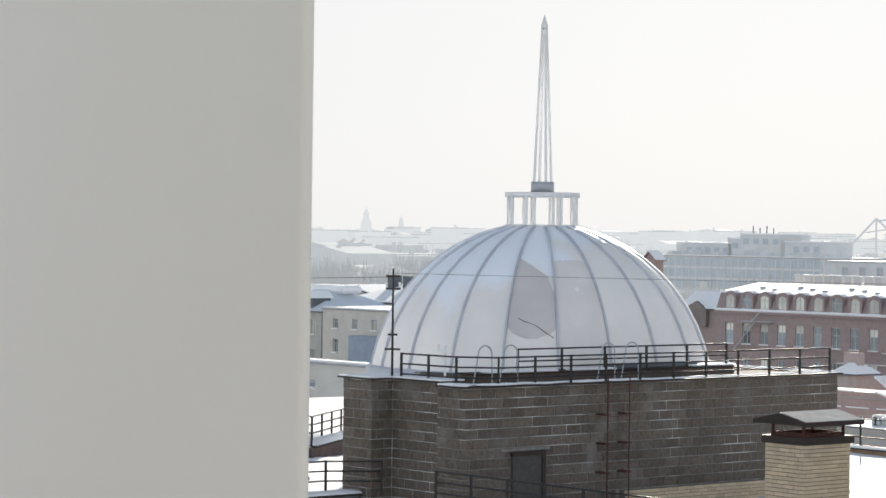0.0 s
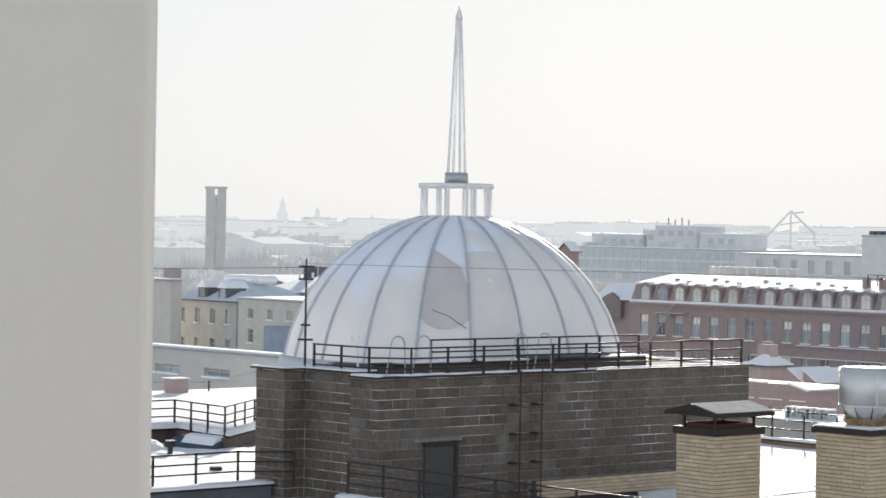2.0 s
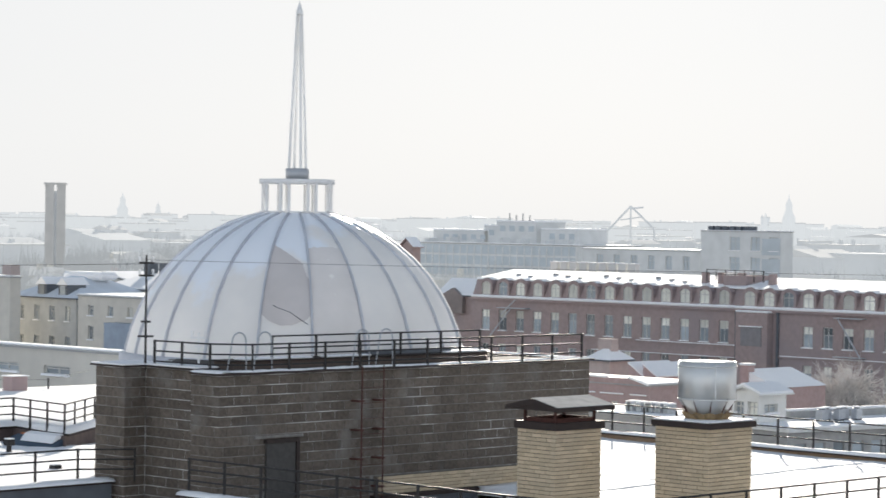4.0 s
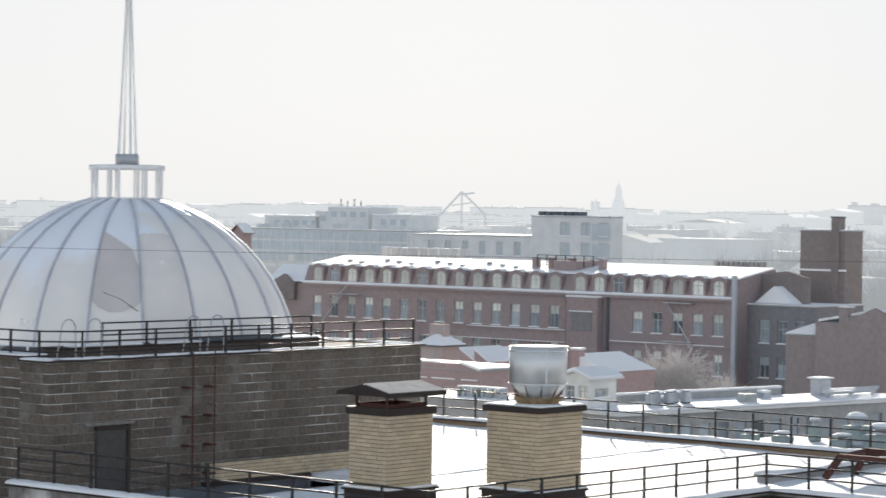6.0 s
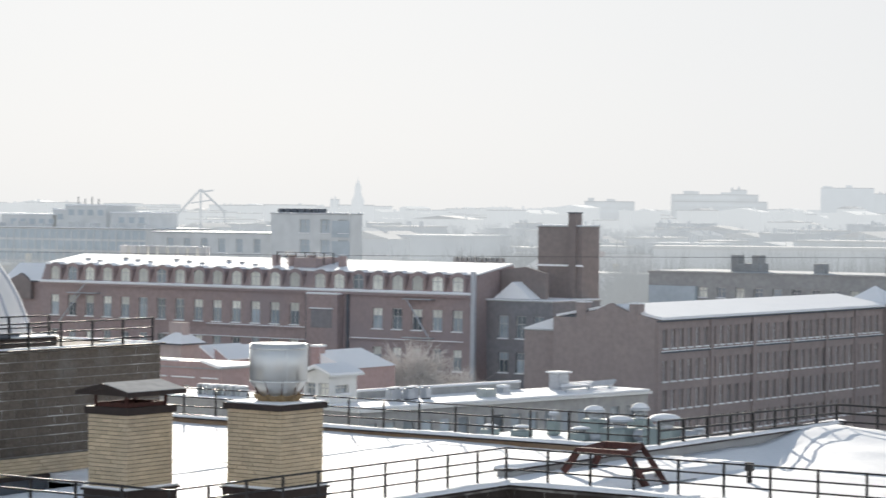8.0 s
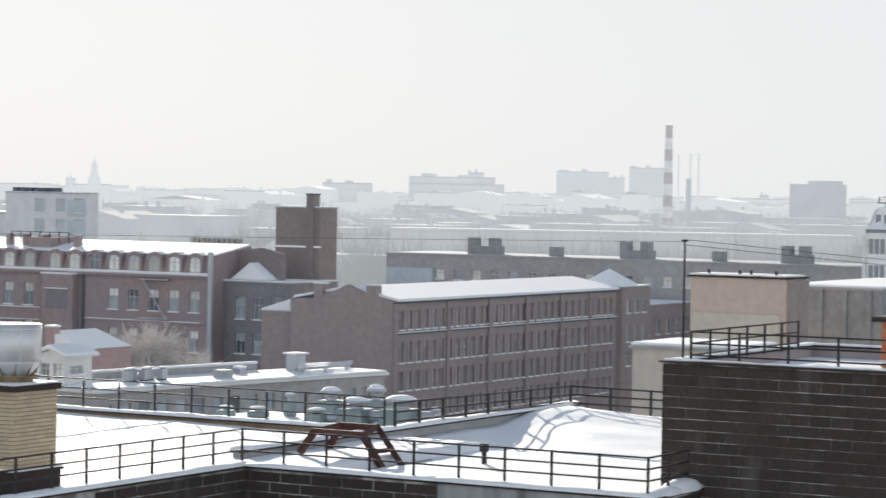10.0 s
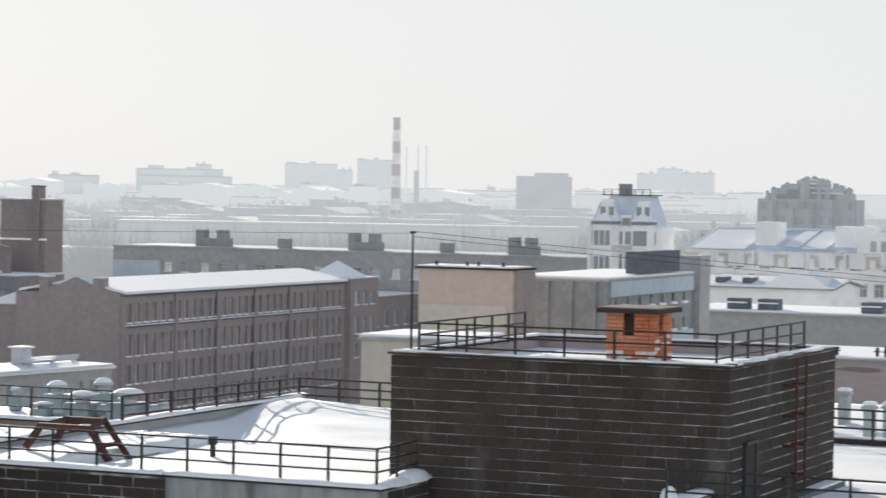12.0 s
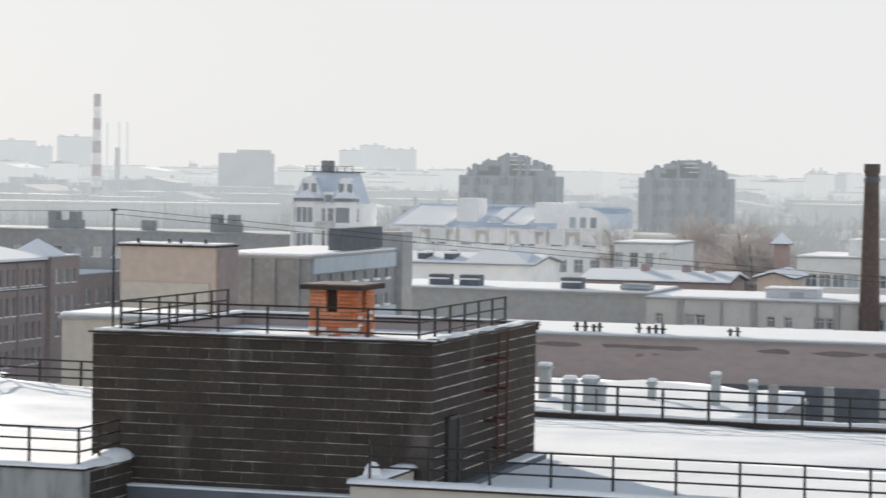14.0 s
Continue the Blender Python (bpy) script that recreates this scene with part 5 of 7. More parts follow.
# -- pink wall, lower roofs with vents
pw = building("long_workshop", "long workshop with peeling pink plaster and snowy edge", 157, -30, 168, 49, 19.75, PEELING_PINK, roof="flat")
rng = random.Random(12)
for k in range(6):
    y = 40 - 4.2 * k + rng.uniform(-1, 1)
    w = rng.uniform(0.8, 2.6)
    b = pw.matrix_basis.translation
    pts = [(y + w * math.cos(a) * rng.uniform(0.7, 1.1) - b.y, 19.25 + 0.16 * math.sin(a) * rng.uniform(0.5, 1.3)) for a in [2 * math.pi * i / 11 for i in range(11)]]
    part("bare_brick_patch", S().slab(pts, 0, -0.012 - 0.003 * k, -0.004), TOWER_BRICK, pw, "patch of bare brick")
for k, y in enumerate((41.63, 39.07, 38.53, 37.98, 37.62, 35.1, 34.45, 34.02, 33.59, 29.34, 28.89)):
    add_box(pw, "roof_stub", 158, y - 0.07, 20.0, 158.3, y + 0.07, 20.5 + 0.09 * (k % 3), IRON)
    add_box(pw, "roof_stub_arm", 158, y - 0.2, 20.3, 158.3, y + 0.2, 20.37, IRON)
add_box(pw, "low_base", 156.6, -30, 0, 156.98, 49, 17.2, SLATE)
DULL_PLASTER = mat("dull_greenish_plaster", (0.56, 0.565, 0.54), (0.5, 0.505, 0.485), 0.95, grain=1.5, stain=0.12, c3=(0.45, 0.45, 0.43))
wb = building("long_house", "long pale plastered house with a snowy flat roof and small windows", 187, -30, 198, 41, 20.75, DULL_PLASTER,
              [(18.9, 19.75, 27.35, 28.25, 2, 0.8), (18.9, 19.75, 30.5, 31.77, 2, 0.62), (18.9, 19.75, 36.95, 37.75, 2, 0.7), (18.9, 19.75, 40.0, 40.0, 1, 0.6), (18.9, 19.75, 22.0, 24.0, 2, 0.8)], roof="flat", lit=0.0)
for y in (38.5, 33.0, 27.0, 22.0):
    add_box(wb, "pilaster", 186.8, y - 0.2, 0, 186.99, y + 0.2, 20.7, CONCRETE)
add_box(wb, "roof_hatch", 188, 28.66, 21.0, 191, 32.35, 21.7, GALV, 0.03)
add_box(wb, "hatch_snow", 187.9, 28.5, 21.7, 191, 32.45, 21.82, SNOW, 0.04)
add_box(wb, "hatch_pane", 187.93, 29.6, 21.15, 187.99, 30.6, 21.5, GLASS)
for y in (35.4, 32.9, 28.4):
    add_box(wb, "downpipe", 186.85, y - 0.06, 15, 186.97, y + 0.06, 20.7, GREY_PLASTER)
wb2 = building("long_house", "grey plastered house with dark roof vents in snow", 187, 41, 198, 62, 21.0, PEELING, roof="flat")
add_box(wb2, "dome_light", 188, 41.0, 21.3, 190, 43.3, 21.75, WEATHERED_ZINC, 0.15)
for y in (57.3, 54.9, 47.0):
    add_box(wb2, "roof_vent", 188, y - 0.75, 21.3, 189.5, y + 0.75, 22.1, SLATE)
    add_box(wb2, "roof_vent_snow", 187.9, y - 0.8, 21.75, 188.0, y + 0.8, 21.85, SNOW)

building("vent_roof", "low snowy roof crowded with ventilation boxes", 72, 19.8, 127, 34, 18.8, CONCRETE, roof="flat")
snow_sheet("snow_vent_roof", 72, 19.8, 126.9, 33.9, 19.4, "deep uneven snow on the low roof with vents", lambda x, y: 0.15 * ease(110, 122, x) * ease(16, 24, y), step=1.0, amp=0.3)


def vent_box(x, y, z, w, h, snowy=True):
    v = thing("roof_vent", (x, y, z), "small pale metal ventilation box with a snow cap", "vent", "roof vents")
    part("shaft", S().box(-w / 2, -w / 2, -0.4, w / 2, w / 2, h, 0.03), WEATHERED_ZINC, v)
    part("hood", S().box(-w * 0.65, -w * 0.65, h, w * 0.65, w * 0.65, h + 0.12, 0.02), WEATHERED_ZINC, v)
    part("snow_cap", S().box(-w * 0.62, -w * 0.62, h + 0.12, w * 0.62, w * 0.62, h + 0.3, 0.08), SNOW, v)


for x, y, w, h in ((101, 25.18, 0.6, 1.75), (112, 26.99, 0.8, 0.9), (112, 26.48, 0.5, 0.6), (116, 30.11, 0.7, 1.1), (118, 25.51, 0.5, 0.4), (117, 22.32, 0.55, 0.9), (117, 20.6, 0.5, 0.6), (95, 21.50, 0.5, 0.35)):
    vent_box(x, y, 19.4, w * 0.72, h + 0.4)
dk = building("dark_shed", "dark low shed with pale posts", 112, -14, 112.6, 19.7, 19.3, SLATE, roof="none")
for k in range(6):
    add_box(dk, "post", 111.7, 18.6 - 2.4 * k, 0, 111.99, 19.0 - 2.4 * k, 20.9, CONCRETE)

# tall brick stack
st = thing("factory_stack", (186.33, 24.6, 0), "tall round dark brick factory chimney", "chimney")
part("shaft", S().lathe([(1.15, 0), (0.84, 16), (0.52, 30.2), (0.58, 30.3), (0.58, 30.9), (0.4, 30.9)], 20), SOOTY_BRICK, st)
part("cap_ring", S().lathe([(0.53, 29.6), (0.6, 29.7), (0.6, 29.9), (0.53, 30.0)], 20), SLATE, st)

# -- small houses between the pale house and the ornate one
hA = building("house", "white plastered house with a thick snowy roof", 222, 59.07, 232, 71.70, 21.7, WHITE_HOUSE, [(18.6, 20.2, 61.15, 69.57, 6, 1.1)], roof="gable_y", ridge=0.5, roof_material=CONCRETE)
for az, h in ((70.20, 0.5), (67.2, 0.6), (61.60, 1.0)):
    add_box(hA, "chimney", 224.5, az - 0.22, 21.9, 225.3, az + 0.22, 22.2 + h, CONCRETE)
b = hA.matrix_basis.translation
part("cross_gable", S().slab([(59.2 - b.y, 21.75), (61.3 - b.y, 23.2), (63.6 - b.y, 22.9), (65.4 - b.y, 21.75)], 0, -0.3, 5.0), SNOW, hA, "humped snowy cross gable")
for y in (69.4, 66.9):
    dm = part("dormer", S().box(0.4, y - 0.4 - b.y, 21.8, 2.6, y + 0.4 - b.y, 22.5), SLATE, hA)
    part("dormer_roof", S().box(0.3, y - 0.5 - b.y, 22.5, 2.7, y + 0.5 - b.y, 22.68, 0.05), SNOW, dm)
hB = building("house", "low red brick house with a snow-covered metal roof", 245, 45.85, 254, 59.95, 19.6, RED_BRICK, [(17.0, 18.6, 47.18, 58.37, 7, 1.0)], roof="gable_y", ridge=0.6)
for az in (50.66, 54.75, 48.40):
    add_box(hB, "chimney", 248.5, az - 0.35, 20.0, 249.5, az + 0.35, 21.1, RED_BRICK)
hC = building("office", "pale low office block with ribbon windows", 270, 23.62, 285, 43.25, 21.4, PALE_PLASTER, [(18.4, 19.8, 26.00, 41.80, 12, 1.3)], roof="flat", lit=0)
add_box(hC, "upper_box", 272, 23.80, 21.7, 280, 38.23, 23.4, PALE_PLASTER)
building("house", "small ochre house with a snowy pitched roof", 240, 39.0, 248, 42.15, 20.4, TAN_PLASTER, roof="gable_x", ridge=0.45)
building("house", "small brick turret house with a snowy tent roof", 320, 52.7, 323, 54.2, 21.5, MID_WALL[3], roof="hip", ridge=1.4)
building("house", "cream house with a bright stair tower", 300, 62.67, 312, 69.81, 21.6, PALE_PLASTER, [(18.8, 20.6, 63.77, 69.26, 4, 1.0)], roof="flat")

# -- ornate white house with steep gables
oy0, oy1 = 111.45, 121.74
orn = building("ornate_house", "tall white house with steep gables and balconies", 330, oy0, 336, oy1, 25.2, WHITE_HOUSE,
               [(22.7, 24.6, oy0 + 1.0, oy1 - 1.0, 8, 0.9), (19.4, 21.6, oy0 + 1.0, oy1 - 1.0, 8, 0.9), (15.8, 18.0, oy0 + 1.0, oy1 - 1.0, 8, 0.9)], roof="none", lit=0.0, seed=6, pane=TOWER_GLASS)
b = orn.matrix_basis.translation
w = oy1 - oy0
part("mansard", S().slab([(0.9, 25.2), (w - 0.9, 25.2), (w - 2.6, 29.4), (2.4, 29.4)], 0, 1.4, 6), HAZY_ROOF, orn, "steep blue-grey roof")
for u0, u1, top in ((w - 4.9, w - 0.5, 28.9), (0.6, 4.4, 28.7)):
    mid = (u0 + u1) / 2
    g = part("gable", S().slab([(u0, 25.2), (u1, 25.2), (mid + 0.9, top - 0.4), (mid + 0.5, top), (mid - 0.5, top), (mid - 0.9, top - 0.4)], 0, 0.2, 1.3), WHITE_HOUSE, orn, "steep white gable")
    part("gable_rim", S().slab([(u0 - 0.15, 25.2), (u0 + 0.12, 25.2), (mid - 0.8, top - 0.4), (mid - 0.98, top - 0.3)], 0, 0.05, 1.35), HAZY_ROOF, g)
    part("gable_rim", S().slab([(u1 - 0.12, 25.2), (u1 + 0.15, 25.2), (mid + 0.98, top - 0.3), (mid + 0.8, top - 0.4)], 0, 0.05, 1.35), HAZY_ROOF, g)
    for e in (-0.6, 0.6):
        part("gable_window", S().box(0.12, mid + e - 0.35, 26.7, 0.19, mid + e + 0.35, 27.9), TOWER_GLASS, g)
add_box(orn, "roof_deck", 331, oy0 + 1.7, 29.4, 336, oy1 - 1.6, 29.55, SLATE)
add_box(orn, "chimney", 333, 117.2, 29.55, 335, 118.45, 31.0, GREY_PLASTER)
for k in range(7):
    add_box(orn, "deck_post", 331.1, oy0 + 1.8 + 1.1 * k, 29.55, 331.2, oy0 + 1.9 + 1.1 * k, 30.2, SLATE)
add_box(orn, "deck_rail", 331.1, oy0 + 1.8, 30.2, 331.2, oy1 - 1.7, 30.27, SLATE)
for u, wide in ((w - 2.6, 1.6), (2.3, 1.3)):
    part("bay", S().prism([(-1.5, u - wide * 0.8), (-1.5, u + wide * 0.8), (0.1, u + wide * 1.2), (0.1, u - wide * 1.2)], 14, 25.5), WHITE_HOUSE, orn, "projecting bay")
    # darker plaster band paints the shade under the tent roof
    part("bay_frieze", S().prism([(-1.75, u - wide * 0.95), (-1.75, u + wide * 0.95), (0.2, u + wide * 1.35), (0.2, u - wide * 1.35)], 25.5, 25.95), GREY_PLASTER, orn, "grey frieze carrying the painted shade of the roof")
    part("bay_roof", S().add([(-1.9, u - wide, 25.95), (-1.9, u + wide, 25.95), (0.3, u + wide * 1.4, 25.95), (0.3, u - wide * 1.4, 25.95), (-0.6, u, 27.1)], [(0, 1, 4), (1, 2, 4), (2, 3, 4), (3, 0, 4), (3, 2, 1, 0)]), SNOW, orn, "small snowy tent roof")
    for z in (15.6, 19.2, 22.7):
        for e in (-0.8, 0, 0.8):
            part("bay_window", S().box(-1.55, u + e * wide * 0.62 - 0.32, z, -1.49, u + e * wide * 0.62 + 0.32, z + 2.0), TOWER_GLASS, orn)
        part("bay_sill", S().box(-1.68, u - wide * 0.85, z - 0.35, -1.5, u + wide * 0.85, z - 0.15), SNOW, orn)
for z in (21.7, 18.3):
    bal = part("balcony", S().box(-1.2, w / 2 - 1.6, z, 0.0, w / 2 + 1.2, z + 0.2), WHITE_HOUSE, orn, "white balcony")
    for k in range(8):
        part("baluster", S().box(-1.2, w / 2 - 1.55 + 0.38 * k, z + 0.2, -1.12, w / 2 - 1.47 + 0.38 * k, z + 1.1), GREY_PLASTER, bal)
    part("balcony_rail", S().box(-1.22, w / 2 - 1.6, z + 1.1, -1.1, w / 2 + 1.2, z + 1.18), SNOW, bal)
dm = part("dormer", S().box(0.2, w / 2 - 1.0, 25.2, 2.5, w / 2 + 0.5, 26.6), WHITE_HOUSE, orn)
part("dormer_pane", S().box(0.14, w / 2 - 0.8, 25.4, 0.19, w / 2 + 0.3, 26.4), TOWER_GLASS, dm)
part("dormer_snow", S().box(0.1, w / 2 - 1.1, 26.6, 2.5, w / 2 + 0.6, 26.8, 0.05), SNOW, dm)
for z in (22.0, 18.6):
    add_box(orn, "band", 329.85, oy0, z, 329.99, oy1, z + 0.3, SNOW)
wy0, wy1 = 78.34, 109.17
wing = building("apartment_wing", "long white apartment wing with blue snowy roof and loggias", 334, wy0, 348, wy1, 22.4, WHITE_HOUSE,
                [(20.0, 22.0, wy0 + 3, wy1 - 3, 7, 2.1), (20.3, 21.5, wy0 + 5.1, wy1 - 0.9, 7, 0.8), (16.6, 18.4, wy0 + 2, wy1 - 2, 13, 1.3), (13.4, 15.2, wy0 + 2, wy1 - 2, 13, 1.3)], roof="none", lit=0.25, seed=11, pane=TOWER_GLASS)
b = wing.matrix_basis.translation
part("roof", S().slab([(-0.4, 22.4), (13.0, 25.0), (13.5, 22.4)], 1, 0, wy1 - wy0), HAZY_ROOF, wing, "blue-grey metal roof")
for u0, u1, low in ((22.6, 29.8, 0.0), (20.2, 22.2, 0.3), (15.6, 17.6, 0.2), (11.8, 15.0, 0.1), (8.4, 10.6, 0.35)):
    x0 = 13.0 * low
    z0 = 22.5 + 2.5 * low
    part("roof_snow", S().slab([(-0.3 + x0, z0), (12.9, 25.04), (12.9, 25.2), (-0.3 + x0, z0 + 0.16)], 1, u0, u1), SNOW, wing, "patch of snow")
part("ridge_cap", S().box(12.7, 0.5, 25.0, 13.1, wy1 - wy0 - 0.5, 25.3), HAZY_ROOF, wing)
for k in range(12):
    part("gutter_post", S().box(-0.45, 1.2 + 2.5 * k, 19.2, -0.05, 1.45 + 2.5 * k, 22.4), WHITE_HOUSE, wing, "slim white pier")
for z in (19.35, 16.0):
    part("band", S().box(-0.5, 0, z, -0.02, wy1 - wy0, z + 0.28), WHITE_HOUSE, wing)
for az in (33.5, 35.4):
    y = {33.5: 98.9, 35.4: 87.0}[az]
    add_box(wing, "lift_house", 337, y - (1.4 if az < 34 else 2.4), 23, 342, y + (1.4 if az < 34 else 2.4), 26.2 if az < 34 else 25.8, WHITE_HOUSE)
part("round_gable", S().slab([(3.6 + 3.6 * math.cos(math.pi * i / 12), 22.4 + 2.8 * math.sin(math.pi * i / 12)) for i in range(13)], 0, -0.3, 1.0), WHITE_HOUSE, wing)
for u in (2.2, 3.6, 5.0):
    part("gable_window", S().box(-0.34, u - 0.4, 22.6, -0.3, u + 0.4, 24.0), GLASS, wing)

# tower panes lifted close to the facade by painted haze
TOWER_PANE = mat("hazed_tower_panes", (0.165, 0.187, 0.21), (0.14, 0.16, 0.185), 0.5, grain=0.5, bump=0, glow=0.175, glow_color=HAZE)

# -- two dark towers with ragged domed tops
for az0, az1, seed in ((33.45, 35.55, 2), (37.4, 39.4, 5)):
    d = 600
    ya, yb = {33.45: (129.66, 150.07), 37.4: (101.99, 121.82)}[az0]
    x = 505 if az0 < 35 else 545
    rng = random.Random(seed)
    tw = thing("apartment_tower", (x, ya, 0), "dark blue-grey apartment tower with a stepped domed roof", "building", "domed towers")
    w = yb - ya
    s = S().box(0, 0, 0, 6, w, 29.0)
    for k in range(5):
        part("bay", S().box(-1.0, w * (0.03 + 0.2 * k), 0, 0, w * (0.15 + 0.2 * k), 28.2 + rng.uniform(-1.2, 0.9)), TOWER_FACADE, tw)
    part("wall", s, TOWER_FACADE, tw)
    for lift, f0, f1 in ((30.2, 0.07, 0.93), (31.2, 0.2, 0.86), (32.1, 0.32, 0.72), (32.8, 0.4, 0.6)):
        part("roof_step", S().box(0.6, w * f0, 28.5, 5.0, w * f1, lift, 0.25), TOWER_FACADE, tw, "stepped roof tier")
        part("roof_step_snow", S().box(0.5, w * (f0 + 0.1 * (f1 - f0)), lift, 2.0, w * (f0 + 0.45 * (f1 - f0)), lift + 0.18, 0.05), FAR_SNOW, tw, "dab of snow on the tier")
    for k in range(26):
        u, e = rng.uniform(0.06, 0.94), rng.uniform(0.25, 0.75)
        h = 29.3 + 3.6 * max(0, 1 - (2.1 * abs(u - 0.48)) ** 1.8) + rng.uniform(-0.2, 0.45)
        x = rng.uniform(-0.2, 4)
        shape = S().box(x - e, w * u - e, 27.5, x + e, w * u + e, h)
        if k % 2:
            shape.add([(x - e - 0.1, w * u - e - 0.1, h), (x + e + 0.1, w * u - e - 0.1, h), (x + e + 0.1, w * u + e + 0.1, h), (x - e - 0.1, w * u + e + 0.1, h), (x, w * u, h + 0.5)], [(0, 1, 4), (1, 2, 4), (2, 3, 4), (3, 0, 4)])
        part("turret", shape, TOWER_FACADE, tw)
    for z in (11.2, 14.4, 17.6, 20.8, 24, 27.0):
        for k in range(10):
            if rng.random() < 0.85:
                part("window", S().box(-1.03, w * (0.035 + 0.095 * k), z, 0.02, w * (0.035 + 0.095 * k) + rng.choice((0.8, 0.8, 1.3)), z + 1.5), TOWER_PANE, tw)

# ---- west side: long wall, yellow houses, twin tower ----
building("long_workshop", "long pale ochre workshop wall with snow along its top", 106, 120, 107, 175, 20.8, MID_WALL[1], [(19.15, 19.75, 141.0, 146.7, 2, 2.9)], roof="flat", lit=0)
building("low_roof", "low snowy roof before the ochre workshop", 62, 92, 105.8, 160, 17.4, CONCRETE, roof="flat")
yh = building("house", "greyish plastered house with a snowy mansard roof and dormers", 188, 246.43, 200, 259.24, 20.0, MID_WALL[0], [(17.2, 19.0, 248.13, 257.34, 4, 1.0), (13.6, 15.4, 248.13, 257.34, 4, 1.0)], roof="hip", ridge=2.9, roof_material=HAZY_ROOF)
b = yh.matrix_basis.translation
for u in (249.48, 253.60):
    dm = part("dormer", S().box(0.3, u - 0.9 - b.y, 20.1, 3.0, u + 0.9 - b.y, 21.5), SLATE, yh)
    part("dormer_roof", S().slab([(u - 1.1 - b.y, 21.5), (u + 1.1 - b.y, 21.5), (u - b.y, 22.4)], 0, 0.1, 3.4), SNOW, dm)
    part("dormer_pane", S().box(0.22, u - 0.5 - b.y, 20.3, 0.29, u + 0.5 - b.y, 21.4), GLASS, dm)
add_box(yh, "roof_snow_field", 193.0, 248.58, 22.0, 196.0, 255.93, 23.0, SNOW, 0.3)
yh2 = building("house", "cream house with small dark windows and a snowy roof", 186, 230.10, 198, 243.54, 20.4, MID_WALL[1], [(18.2, 19.4, 233.83, 241.09, 3, 1.0), (15.4, 17.0, 233.83, 241.09, 3, 1.0)], roof="flat")
yh3 = building("house", "ochre fire wall with a brick stack", 180, 248.66, 181.5, 271.95, 22.4, MID_WALL[1], roof="flat")
add_box(yh3, "chimney_block", 180.2, 248.66, 22.75, 181.4, 250.50, 23.9, PINK_PLASTER)
yh4 = building("house", "ochre house with slate roof and stacks behind the dome", 199, 227.32, 215, 255.63, 20.9, MID_WALL[1], roof="gable_y", ridge=1.4)
for az in (255.80, 252.79):
    add_box(yh4, "chimney_block", 206, az - 0.5, 21, 207.5, az + 0.5, 24.0, SLATE)
add_box(yh2, "blue_shed", 184, 228.03, 0, 185.9, 236.02, 17.6, BLUE_ROOF)
building("house", "slate-roofed house with sparkling snow", 205, 253.15, 240, 272.04, 20.6, MID_WALL[0], roof="gable_x", ridge=1.8)
# twin tower concrete, haze put in as weak emission
TWIN_WALL = mat("hazed_twin_tower", (0.42, 0.4, 0.375), (0.36, 0.345, 0.325), 0.9, grain=0.4, stain=0.06, bump=0, glow=0.14, glow_color=HAZE)
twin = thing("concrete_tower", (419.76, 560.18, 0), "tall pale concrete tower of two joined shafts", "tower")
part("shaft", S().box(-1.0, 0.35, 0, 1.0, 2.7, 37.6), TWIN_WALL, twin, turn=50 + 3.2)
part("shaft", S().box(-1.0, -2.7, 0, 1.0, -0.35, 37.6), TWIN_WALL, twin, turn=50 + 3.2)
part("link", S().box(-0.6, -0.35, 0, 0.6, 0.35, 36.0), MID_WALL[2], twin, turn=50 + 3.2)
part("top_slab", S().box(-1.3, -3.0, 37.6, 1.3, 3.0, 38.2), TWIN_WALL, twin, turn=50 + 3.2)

# roof railing far on the west roof
TERRACE = [(36, 57.7), (42.0, 57.7), (41.55, 54.8), (46.5, 58.5), (54, 68.3), (36, 68.6)]
solid("wall_west_terrace", S().prism(TERRACE, 0, 24.16), SOOTY_BRICK, "worn brown brick wall of the raised west terrace", "wall")
solid("trim_west_terrace", S().prism([(36, 57.6), (42.08, 57.6), (41.6, 54.66), (46.6, 58.4), (54.1, 68.3), (36, 68.7)], 24.16, 24.22), SHEET, "dark metal edge of the raised terrace", "trim")
ts, tv, tf = S(), [], []
rim = [(36, 57.62), (39, 57.62), (42.06, 57.62), (41.8, 56.1), (41.62, 54.7), (43.2, 55.86), (44.8, 57.03), (46.58, 58.42), (50.2, 63.2), (54.08, 68.3), (45, 68.5), (36, 68.65)]
for scale, z in ((1.0, 24.22), (0.995, 24.34), (0.96, 24.4), (0.6, 24.42), (0.2, 24.4)):
    for i, (x, y) in enumerate(rim):
        tv.append((45.2 + (x - 45.2) * scale, 63.5 + (y - 63.5) * scale, z + 0.05 * noise.noise((x, y, scale * 3))))
m = len(rim)
for j in range(4):
    tf += [(j * m + i, j * m + (i + 1) % m, (j + 1) * m + (i + 1) % m, (j + 1) * m + i) for i in range(m)]
tf.append(tuple(4 * m + i for i in range(m)))
solid("snow_west_terrace", ts.add(tv, tf, smooth=True), SNOW, "fresh snow on the raised west terrace", "snow", kind="stuff")
rail_run("railing", [(36.2, 57.72, 24.3), (42.02, 57.72, 24.3), (41.65, 54.95, 24.3), (46.4, 58.55, 24.3)], 0.7, (0.68, 0.46, 0.24), 0.95, "dark three-bar iron railing round the raised terrace", 0.12, 0.024)
flue_box = thing("chimney", (48.55, 66.8, 24.3), "low pinkish brick flue on the snowy terrace", "chimney", "low flues")
part("body", S().box(0, 0, 0, 0.6, 0.5, 0.55, 0.01), PINK_BRICK, flue_box)
part("cap_snow", S().box(-0.05, -0.05, 0.55, 0.65, 0.55, 0.58, 0.012), SNOW, flue_box)
pole = thing("roof_pole", (50.1, 67.0, 24.3), "thin dark pole with a string of line on the terrace", "pole")
